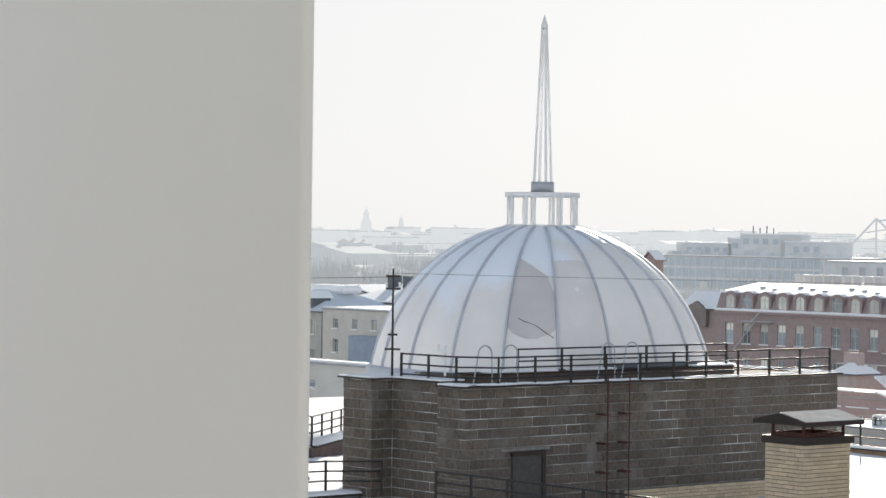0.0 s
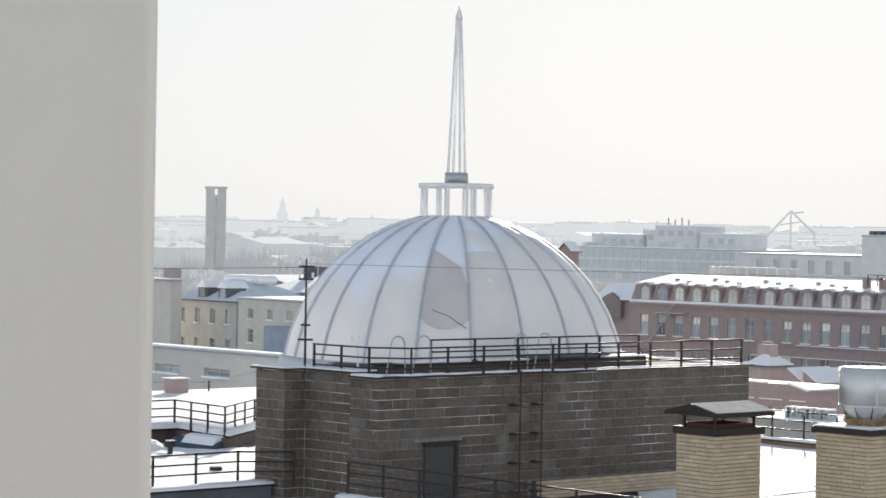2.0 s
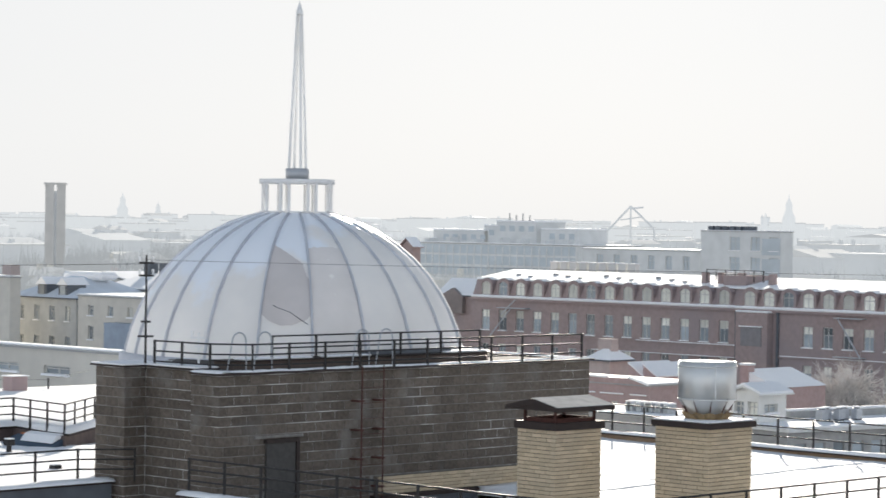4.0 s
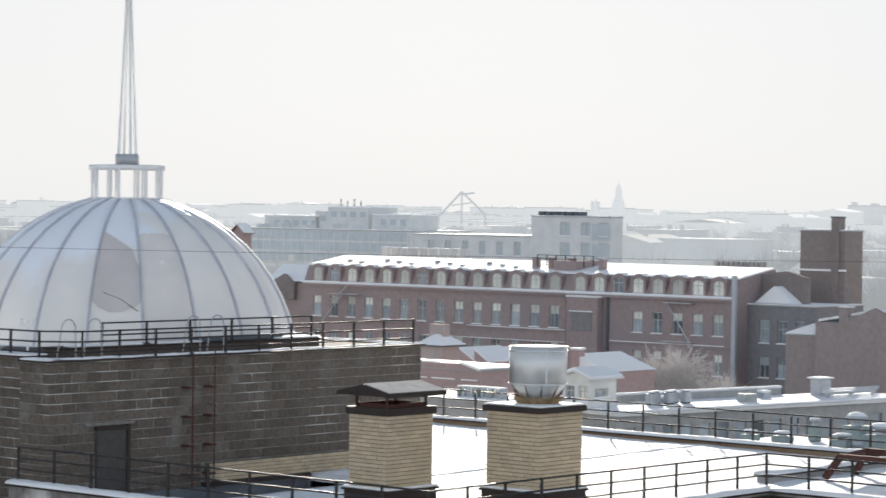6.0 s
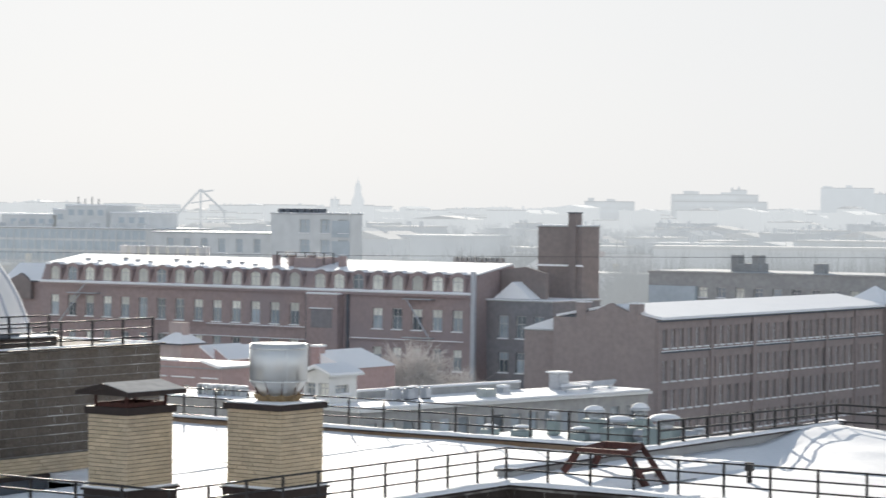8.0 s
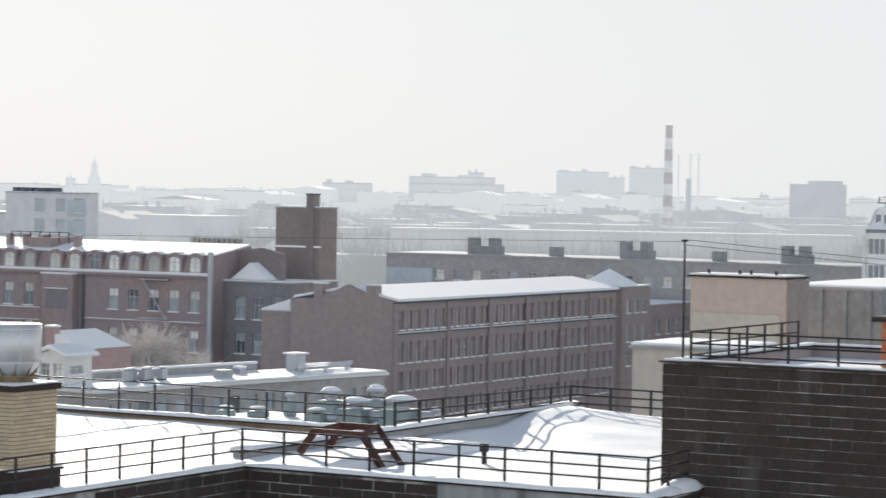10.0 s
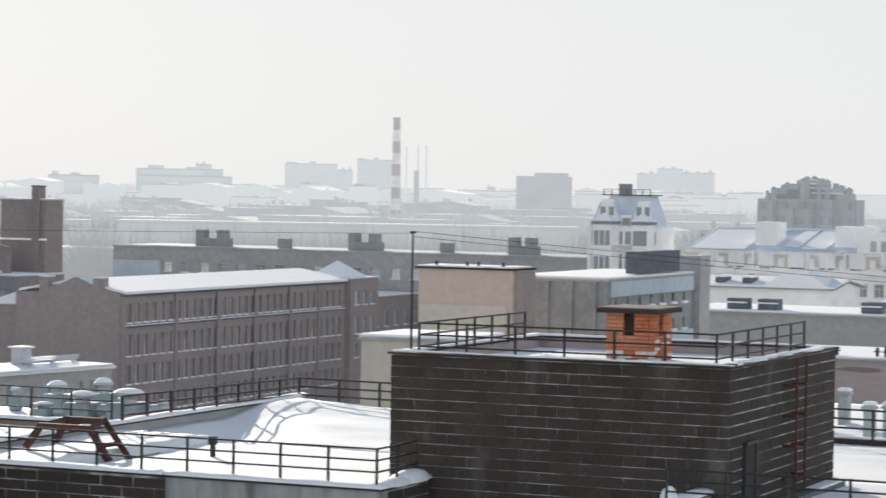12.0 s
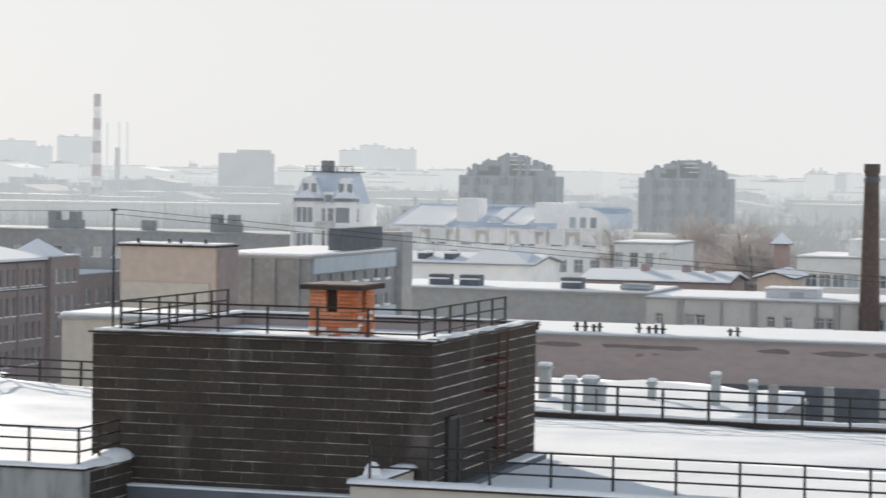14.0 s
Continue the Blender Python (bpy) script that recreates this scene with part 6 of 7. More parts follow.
part("shaft", S().tube((0, 0, 0), (0, 0, 0.45), 0.03, n=8), IRON, pole)
part("line", S().tube((0, 0, 0.4), (4.0, 2.4, 0.55), 0.006, n=4).tube((0, 0, 0.4), (-3.2, 1.6, 0.4), 0.006, n=4), IRON, pole)
TARP = mat("dark_blue_tarpaulin", (0.06, 0.09, 0.13), (0.045, 0.07, 0.1), 0.6, grain=4)
tarp = thing("tarpaulin", (41.3, 55.9, 23.74), "blue tarpaulin under snow slumped against the terrace wall", "tarpaulin")
part("sheet", S().slab([(-0.35, 0.0), (-0.1, 0.16), (0.2, 0.3), (0.36, 0.34), (0.36, 0.0)], 1, -1.0, 1.1), TARP, tarp)
part("snow", S().slab([(-0.02, 0.22), (0.2, 0.32), (0.36, 0.36), (0.36, 0.46), (0.15, 0.42)], 1, -0.9, 0.5), SNOW, tarp, "slab of snow")
for k, (y0, y1, z0, z1) in enumerate(((55.2, 55.9, 23.98, 24.1), (56.0, 56.9, 23.95, 24.12))):
    solid("wall_patch_%d" % k, S().box(41.5 + 0.16 * (y0 - 54.8) - 0.02, y0, z0, 41.66 + 0.16 * (y0 - 54.8), y1, z1, 0.01), ORANGE_BRICK, "patch of bare orange brick", "wall")
for x, y, h in ((39.85, 54.9, 0.2), (36.0, 47.8, 0.3)):
    pv = thing("roof_pipe", (x, y, 23.82), "short black vent pipe standing in snow", "pipe", "vent pipes")
    part("pipe", S().tube((0, 0, 0), (0, 0, h), 0.07, n=10), IRON, pv)
    part("cowl", S().box(-0.11, -0.11, h - 0.02, 0.11, 0.11, h + 0.14, 0.015), IRON, pv)
    part("cowl_snow", S().box(-0.1, -0.1, h + 0.14, 0.1, 0.1, h + 0.17, 0.012), SNOW, pv)

# ---- court between our roofs and the brick factories ----
rh = building("house", "small pink brick house with a snowy tent roof", 193, 167.40, 196, 170.15, 16.4, PINK_PLASTER, roof="hip", ridge=1.3)
add_box(rh, "chimney", 194, 168.05, 16.6, 195, 169.83, 18.4, PINK_PLASTER)
pk = building("long_shed", "faded pink brick shed with snowy stepped parapets", 170, 142.9, 177, 156, 15.95, PINK_BRICK, [(13.2, 14.5, 144.5, 154, 5, 0.9)], roof="flat")
b = pk.matrix_basis.translation
part("parapet", S().slab([(0, 15.9), (13.1, 15.9), (13.1, 16.6), (5.0, 16.5), (4.2, 16.52), (2.2, 16.55), (0.1, 16.02)], 0, -0.12, 0.2), PINK_BRICK, pk)
part("parapet_snow", S().slab([(0.05, 16.03), (2.2, 16.56), (2.25, 16.72), (0.0, 16.2)], 0, -0.25, 0.35), SNOW, pk, "snow on the sloping parapet")
part("parapet_snow", S().slab([(4.9, 16.5), (13.0, 16.6), (13.0, 16.74), (4.9, 16.64)], 0, -0.22, 0.3), SNOW, pk, "snow on the parapet")
for y0, y1 in ((143.2, 145.0), (145.8, 148.4), (149.0, 152.6)):
    add_box(pk, "string_course_snow", 169.8, y0, 15.12, 169.99, y1, 15.24, SNOW, 0.03)
building("white_cabin", "white boxy cabin with grey shutters and a snowy roof", 160, 123.5, 163.5, 126.1, 16.8, PALE_PLASTER, [(15.0, 16.2, 124.1, 125.4, 2, 0.95)], [(15.3, 16.0, 161.6, 161.6, 1, 1.7)], roof="gable_x", ridge=0.5, roof_material=PALE_PLASTER)
gr = building("shed", "brick shed with one long bluish snowy roof slope", 189, 143.6, 196, 147.6, 15.2, PINK_BRICK, roof="none")
part("lean_roof", S().slab([(-0.2, 15.15), (4.0, 16.65), (4.0, 15.15)], 0, -0.2, 7.0), SNOW, gr, "long slope of snow in shade")
add_box(gr, "stub_chimney", 188.6, 146.9, 15, 189.6, 147.8, 17.0, PINK_BRICK)
add_box(gr, "stub_chimney_snow", 188.5, 146.8, 17.0, 189.7, 147.9, 17.2, SNOW, 0.06)
for y in (162.4, 160.6):
    zr = building("shed", "small brick shed with a shaded saw-tooth snow roof", 190, y - 1.75, 196, y, 15.25, PINK_BRICK, roof="none", group="court sheds")
    part("saw_tooth", S().slab([(0, 15.25), (1.72, 16.35), (1.72, 15.25)], 0, 0, 6.0), PINK_BRICK, zr)
    part("roof_snow", S().slab([(-0.15, 15.24), (1.75, 16.4), (1.75, 16.56), (-0.2, 15.36)], 0, -0.15, 6.0), SNOW, zr, "tilted slope of snow in shade")
    add_box(zr, "eave_snow", 189.6, y - 2.0, 15.1, 189.99, y, 15.24, SNOW, 0.04)
LB_TURN = math.degrees(math.atan2(-3.99, 21.74))
LB = Matrix.Translation((158.5, 119.5, 0)) @ Matrix.Rotation(radians(LB_TURN), 4, "Z")


def on_workshop(x, y, z):
    return tuple(LB @ Vector((x, y, z)))


lb = thing("low_workshop", on_workshop(0, 0, 0), "low grey workshop with a white snow roof and shallow piers", "building", turn=LB_TURN)
LONG, DEEP = 33.5, 6.8
part("wall_core", S().box(0.3, 0.3, 0, LONG, DEEP, 14.2), CONCRETE, lb)
low_front = S()
wall_face(low_front, 1, 0, 0, LONG, 0, 14.2, [(11.6, 13.3, [(0.7 + 2.0 * k, 1.9 + 2.0 * k) for k in range(16)])])
part("front_wall", low_front, CONCRETE, lb)
part("end_wall", S().box(0, 0.3, 0, 0.3, DEEP, 14.2), CONCRETE, lb)
for k in range(16):
    part("pane", S().box(0.72 + 2.0 * k, 0.2, 11.6, 1.88 + 2.0 * k, 0.24, 13.3), GLASS, lb)
part("cornice", S().box(-0.2, -0.35, 14.2, LONG + 0.2, DEEP, 14.42), PALE_PLASTER, lb, "pale projecting cornice")
part("roof_snow", S().box(-0.1, -0.2, 14.42, LONG + 0.1, DEEP - 0.3, 14.6, 0.07), SNOW, lb, "snow on the flat roof")
part("back_parapet", S().box(0, DEEP - 0.3, 14.42, 24.5, DEEP, 15.15), CONCRETE, lb)
part("parapet_snow", S().box(-0.05, DEEP - 0.4, 15.15, 24.6, DEEP + 0.1, 15.36, 0.09), SNOW, lb, "ridge of snow")
part("roof_box", S().box(15.4, 1.6, 14.5, 16.7, 2.7, 15.25, 0.05), WEATHERED_ZINC, lb)
part("vent_shaft", S().box(26.2, 3.6, 14.5, 27.5, 4.8, 16.0, 0.08), GALV, lb)
part("vent_hood", S().box(26.0, 3.4, 16.0, 27.7, 5.0, 16.15, 0.05), SNOW, lb)
for k in range(3):
    pr = thing("roof_pipe_run", on_workshop(24.5 + 1.6 * k, 1.6 + 1.3 * k, 14.57), "pale pipe run on short legs across the workshop roof", "pipe", "roof pipes", turn=LB_TURN)
    part("pipe", S().tube((0, 0, 0.4), (7, 0.6, 0.45), 0.12, n=8), GALV, pr)
    for e in (0.5, 3.5, 6.5):
        part("leg", S().box(e - 0.06, 0.09 * e - 0.06, 0, e + 0.06, 0.09 * e + 0.06, 0.4), GALV, pr)
    part("snow_strip", S().box(0, -0.1, 0.5, 3.5, 0.4, 0.57, 0.03), SNOW, pr)
for x, y, w, h in ((20.5, 4.6, 0.8, 0.5), (9.5, 4.8, 0.9, 0.4)):
    hb = thing("roof_hatch", on_workshop(x, y, 14.54), "grey boxy roof hatch with a snow cap", "hatch", "roof hatches", turn=LB_TURN)
    part("case", S().box(-w / 2, -w / 2, 0, w / 2, w / 2, h, 0.04), GALV, hb)
    part("snow_cap", S().box(-w / 2 - 0.04, -w / 2 - 0.04, h, w / 2 + 0.04, w / 2 + 0.04, h + 0.2, 0.07), SNOW, hb)
for k in range(5):
    u = thing("air_conditioner", on_workshop(6.6 + 0.95 * k, 3.4 + 0.5 * (k % 2), 14.57), "pale boxy rooftop air conditioning unit with snow", "air conditioner", "rooftop units")
    part("case", S().box(-0.38, -0.3, 0.12, 0.38, 0.3, 0.95, 0.03), GALV, u)
    for x in (-0.3, 0.24):
        part("foot", S().box(x, -0.28, 0, x + 0.06, 0.28, 0.12), IRON, u)
    part("fan_ring", S().lathe([(0.26, 0.95), (0.26, 1.05), (0.2, 1.05)], 16), IRON, u)
    part("snow_cap", S().box(-0.36, -0.28, 1.0, 0.36, 0.28, 1.12, 0.05), SNOW, u)
for k in range(7):
    u = thing("air_conditioner", (149.2, 123.4 + 0.62 * k + 0.2 * (k % 3), 15.79), "pale boxy ventilation unit with snow by the shed", "air conditioner", "rooftop units")
    part("case", S().box(-0.5, -0.27, 0, 0.5, 0.27, 0.66, 0.03), GALV, u)
    part("fan_grille", S().box(-0.515, -0.2, 0.08, -0.502, 0.2, 0.56, 0.004), WEATHERED_ZINC, u)
    part("snow_cap", S().box(-0.48, -0.25, 0.66, 0.48, 0.25, 0.8, 0.05), SNOW, u)
building("low_roof", "low snowy roof under the ventilation units", 147.5, 122.6, 154, 133, 15.5, CONCRETE, roof="flat")
building("vent_house", "low plant roof crowded with snow-capped ducts", 98, 53.65, 103.5, 67.61, 19.2, GREY_PLASTER, roof="flat")
for x, az, w, h in ((100, 60.68, 1.3, 1.1), (100, 58.32, 1.5, 1.3), (102.3, 60.98, 0.9, 1.5), (99.5, 62.42, 0.9, 0.6), (99.5, 65.61, 0.8, 0.5), (101, 64.84, 0.5, 1.1), (100, 56.58, 0.5, 0.9), (102, 63.24, 1.0, 1.3), (99, 67.03, 0.7, 0.5)):
    duct = thing("roof_duct", (x, az, 19.5), "rounded greenish ventilation duct under snow", "duct", "plant ducts")
    part("body", S().box(-w / 2, -w / 2, 0, w / 2, w / 2, h * 0.6, 0.06), GREEN, duct)
    part("neck", S().lathe([(w * 0.26, h * 0.58), (w * 0.26, h * 0.9), (w * 0.2, h * 0.9)], 14), GALV, duct, "pale round neck")
    part("hood", S().lathe([(w * 0.2, h * 0.86), (w * 0.5, h * 0.84), (w * 0.52, h * 0.9), (w * 0.34, h * 1.0), (0.0, h * 1.04)], 16), GALV, duct, "wide mushroom hood")
    part("snow_cap", S().lathe([(w * 0.46, h * 0.94), (w * 0.33, h * 1.03), (w * 0.15, h * 1.07), (0.0, h * 1.075)], 16), SNOW, duct)
    if w > 0.85:
        part("side_duct", S().tube((0.2 * w, -w * 0.5, h * 0.3), (0.3 * w, -w * 1.15, h * 0.34), w * 0.2, n=12).tube((0.3 * w, -w * 1.15, h * 0.34), (0.3 * w, -w * 1.2, 0), w * 0.2, n=12), GALV, duct, "bent round duct")
        part("band", S().lathe([(w * 0.262, h * 0.7), (w * 0.285, h * 0.71), (w * 0.285, h * 0.74), (w * 0.262, h * 0.75)], 14), WEATHERED_ZINC, duct)

# steel trestle on the roof
tr = thing("steel_trestle", (47.5, 28.6, 24.1), "red oxide steel trestle frame standing on the snowy roof", "trestle")
part("top_beam", S().box(-0.04, 0, 0.6, 0.08, 1.25, 0.74), RUST, tr)
part("top_beam", S().box(1.6, 0.6, 0.6, 1.72, 1.62, 0.74), RUST, tr)
part("cross_beam", S().tube((0.02, 1.2, 0.67), (1.66, 1.58, 0.67), 0.07, n=4), RUST, tr)
part("cross_beam", S().tube((0.02, 0.03, 0.67), (1.66, 0.63, 0.67), 0.07, n=4), RUST, tr)
for p, q in (((0.02, 0.03, 0.7), (0.32, -0.35, -0.1)), ((1.66, 0.63, 0.7), (0.6, -0.72, -0.1)), ((0.02, 1.2, 0.7), (-0.1, 1.52, 0.2)), ((1.66, 1.58, 0.7), (1.6, 1.85, 0.1))):
    part("leg", S().tube(p, q, 0.085, n=4), RUST, tr)
part("brace", S().tube((0.15, -0.15, 0.3), (0.95, -0.2, 0.3), 0.05, n=4), RUST, tr)
for k in range(3):
    part("plank", S().box(-0.3 + 0.05 * k, 0.5 - 0.3 * k, 0.02 + 0.02 * k, 1.3, 0.72 - 0.3 * k, 0.07 + 0.02 * k), SLATE, tr)
pv = thing("roof_pipe", (49.72, 26.84, 24.05), "short black vent pipe standing in snow", "pipe", "vent pipes")
part("pipe", S().tube((0, 0, 0), (0, 0, 0.4), 0.06, n=10), IRON, pv)
part("cowl", S().box(-0.08, -0.08, 0.3, 0.08, 0.08, 0.48, 0.01), IRON, pv)


# ---- bare trees ----
BROWN_TWIG = mat("brown_twigs", (0.62, 0.57, 0.54), (0.52, 0.47, 0.44), 0.95, grain=3)


def bare_tree(x, y, z, height, spread, seed, twigs=260, label="leafless tree with frosted twigs", material=None):
    rng = random.Random(seed)
    root = thing("tree", (x, y, z), label, "tree", "bare trees")
    trunk, crown = S(), S()
    trunk.tube((0, 0, 0), (0.1, 0, height * 0.45), height * 0.022, height * 0.014, n=8)
    tips = []
    for k in range(11):
        a, r = 2 * math.pi * k / 11 + rng.uniform(-0.3, 0.3), spread * rng.uniform(0.35, 0.8)
        p0 = Vector((0.1, 0, height * rng.uniform(0.28, 0.45)))
        p1 = Vector((r * math.cos(a), r * math.sin(a), height * rng.uniform(0.55, 0.9)))
        trunk.tube(p0, p1, height * 0.009, height * 0.003, n=5)
        tips += [(p0, p1)] * 2
    for k in range(twigs):
        p0, p1 = rng.choice(tips)
        q = p0.lerp(p1, rng.uniform(0.3, 1.0))
        way = Vector((rng.gauss(0, 1), rng.gauss(0, 1), abs(rng.gauss(0.4, 0.8)))).normalized()
        e = q + way * height * rng.uniform(0.08, 0.22)
        crown.tube(q, e, 0.018 * height / 8, 0.012, n=3, caps=False)
        for i in range(5):
            m = q.lerp(e, rng.uniform(0.3, 0.9))
            w2 = (way + Vector((rng.gauss(0, 0.7), rng.gauss(0, 0.7), rng.gauss(0.1, 0.5)))).normalized()
            crown.tube(m, m + w2 * height * rng.uniform(0.04, 0.1), 0.012 * height / 8, 0.009, n=3, caps=False)
    part("trunk", trunk, BARK, root)
    part("crown", crown, material or TWIG, root, "frosted twigs")
    return root


bare_tree(203.15, 145.71, 0, 17.4, 5.8, 1, 4200)
bare_tree(214.10, 157.85, 0, 15.0, 3.6, 2, 600)
bare_tree(211.34, 147.98, 0, 14.4, 3.4, 3, 600)
rng = random.Random(21)
for k in range(13):
    az, d = 37.0 + 0.3 * k, 360 + rng.uniform(-30, 60)
    a = radians(GRID - az)
    bare_tree(d * math.cos(a), d * math.sin(a), 0, rng.uniform(20, 25.5), rng.uniform(4.0, 6.0), 40 + k, 800, material=BROWN_TWIG)

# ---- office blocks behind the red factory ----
# office walls and glazing glow faintly to show the haze
OFFICE_WALL = mat("hazed_office_wall", (0.52, 0.53, 0.53), (0.46, 0.47, 0.47), 0.9, grain=0.4, stain=0.05, bump=0, glow=0.12, glow_color=HAZE)
OFFICE_BAND = mat("hazed_office_glass", (0.34, 0.39, 0.43), (0.28, 0.33, 0.37), 0.4, grain=0.4, bump=0, glow=0.12, glow_color=HAZE)
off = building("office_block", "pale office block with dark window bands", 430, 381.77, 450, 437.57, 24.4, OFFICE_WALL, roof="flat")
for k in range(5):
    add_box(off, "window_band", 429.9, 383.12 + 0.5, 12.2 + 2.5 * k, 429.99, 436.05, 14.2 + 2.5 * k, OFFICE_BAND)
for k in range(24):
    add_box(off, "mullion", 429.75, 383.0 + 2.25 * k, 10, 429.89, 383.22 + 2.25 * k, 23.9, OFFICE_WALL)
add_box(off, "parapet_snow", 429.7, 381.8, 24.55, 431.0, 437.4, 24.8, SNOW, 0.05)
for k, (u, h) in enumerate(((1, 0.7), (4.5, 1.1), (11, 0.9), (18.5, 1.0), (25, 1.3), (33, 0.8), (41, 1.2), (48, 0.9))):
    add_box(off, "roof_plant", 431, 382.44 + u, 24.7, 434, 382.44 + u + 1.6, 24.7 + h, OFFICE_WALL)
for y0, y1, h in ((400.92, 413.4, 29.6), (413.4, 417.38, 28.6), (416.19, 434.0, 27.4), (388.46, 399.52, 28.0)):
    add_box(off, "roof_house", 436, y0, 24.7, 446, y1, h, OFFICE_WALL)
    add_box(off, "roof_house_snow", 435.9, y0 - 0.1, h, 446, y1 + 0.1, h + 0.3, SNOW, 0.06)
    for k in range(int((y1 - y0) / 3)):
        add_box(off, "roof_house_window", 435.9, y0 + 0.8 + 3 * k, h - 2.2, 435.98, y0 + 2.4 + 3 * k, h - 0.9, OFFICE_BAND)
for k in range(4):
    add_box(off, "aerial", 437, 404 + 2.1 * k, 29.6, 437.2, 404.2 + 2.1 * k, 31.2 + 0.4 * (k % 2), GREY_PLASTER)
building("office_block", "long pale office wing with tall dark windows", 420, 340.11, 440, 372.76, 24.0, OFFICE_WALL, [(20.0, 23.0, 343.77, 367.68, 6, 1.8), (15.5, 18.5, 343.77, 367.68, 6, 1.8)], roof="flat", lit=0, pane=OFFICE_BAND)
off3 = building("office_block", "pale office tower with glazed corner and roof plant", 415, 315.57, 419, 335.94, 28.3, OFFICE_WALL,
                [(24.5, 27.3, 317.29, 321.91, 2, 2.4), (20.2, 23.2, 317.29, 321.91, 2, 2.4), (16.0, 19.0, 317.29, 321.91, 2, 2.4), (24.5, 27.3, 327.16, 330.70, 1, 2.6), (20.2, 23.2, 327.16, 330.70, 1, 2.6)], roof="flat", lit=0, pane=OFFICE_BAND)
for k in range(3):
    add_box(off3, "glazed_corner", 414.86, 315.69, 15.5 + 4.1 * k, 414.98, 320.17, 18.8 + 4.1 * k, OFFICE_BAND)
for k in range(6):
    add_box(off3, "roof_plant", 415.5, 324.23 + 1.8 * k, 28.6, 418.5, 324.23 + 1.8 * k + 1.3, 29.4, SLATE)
building("house", "small dark gabled house behind the dome", 330, 333.74, 332, 336.75, 24.8, MID_WALL[3], roof="gable_x", ridge=1.5, roof_material=MID_WALL[3])

# ---- the far town: joined backdrop, too far to shift; haze painted as glow ----
rng = random.Random(77)


def far_town(name, count, d0, d1, h0, h1, wall, roof, az0=-13.0, az1=47.0, size=(10, 36)):
    ws_, rs_ = S(), S()
    for k in range(count):
        az = rng.uniform(az0, az1)
        d = d0 * (d1 / d0) ** rng.random()
        a = radians(GRID - az)
        x, y = d * math.cos(a), d * math.sin(a)
        w, l, h = rng.uniform(*size), rng.uniform(10, 26), rng.uniform(h0, h1)
        if rng.random() < 0.5:
            w, l = l, w
        ws_.box(x, y, 0, x + w, y + l, h)
        if rng.random() < 0.75:
            (rs_ if rng.random() < 0.7 else ws_).box(x - 0.5, y - 0.5, h, x + w + 0.5, y + l + 0.5, h + 0.6)
        else:
            (rs_ if rng.random() < 0.5 else ws_).slab([(y - 0.5, h), (y + l / 2, h + min(2.4, l * 0.16)), (y + l + 0.5, h)], 0, x - 0.5, x + w + 0.5)
        for i in range(rng.randint(0, 3)):
            u, v = rng.uniform(0, w - 2), rng.uniform(0, l - 2)
            ws_.box(x + u, y + v, h, x + u + 1.5, y + v + 1.5, h + rng.uniform(1.2, 3))
    solid(name + "_walls", ws_, wall, "hazy walls of the far town", "backdrop")
    solid(name + "_roofs", rs_, roof, "hazy snowy roofs of the far town", "backdrop")


town_pane = S().box(-0.06, -0.6, 0, 0.0, 0.6, 1.7).mesh("window", TOWER_GLASS)


def town_house(wall, shade):
    """A distant house: walls, snowy roof, chimneys and two rows of windows on the side to -x."""
    az, d = rng.uniform(-11, 46), 470 * (900 / 470) ** rng.random()
    a = radians(GRID - az)
    w, l, h = rng.uniform(9, 16), rng.uniform(10, 34), rng.uniform(9, 18)
    house = thing("town_house", (d * math.cos(a), d * math.sin(a), 0), "distant %s town house with a snowy roof" % shade, "house", "distant houses")
    part("wall", S().box(0, 0, 0, w, l, h), wall, house)
    if rng.random() < 0.5:
        part("roof", S().box(-0.4, -0.4, h, w + 0.4, l + 0.4, h + 0.5), FAR_SNOW, house)
    else:
        part("roof", S().slab([(-0.4, h), (w / 2, h + rng.uniform(1.2, 2.6)), (w + 0.4, h)], 1, -0.4, l + 0.4), FAR_SNOW, house)
    for i in range(rng.randint(1, 3)):
        u, v = rng.uniform(1, w - 2), rng.uniform(1, l - 2)
        part("chimney", S().box(u, v, h, u + 1.1, v + 1.1, h + rng.uniform(1.6, 3.2)), wall, house)
    n = max(3, round(l / 3.6))
    for z in (h - 2.9, h - 6.2):
        for i in range(n):
            part("window", town_pane, None, house, at=(0, l * (i + 0.5) / n, z))


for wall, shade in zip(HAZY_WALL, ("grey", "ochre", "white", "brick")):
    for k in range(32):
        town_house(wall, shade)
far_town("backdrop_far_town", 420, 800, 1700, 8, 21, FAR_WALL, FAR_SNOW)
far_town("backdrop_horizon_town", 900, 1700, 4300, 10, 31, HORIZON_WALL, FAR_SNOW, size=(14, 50))


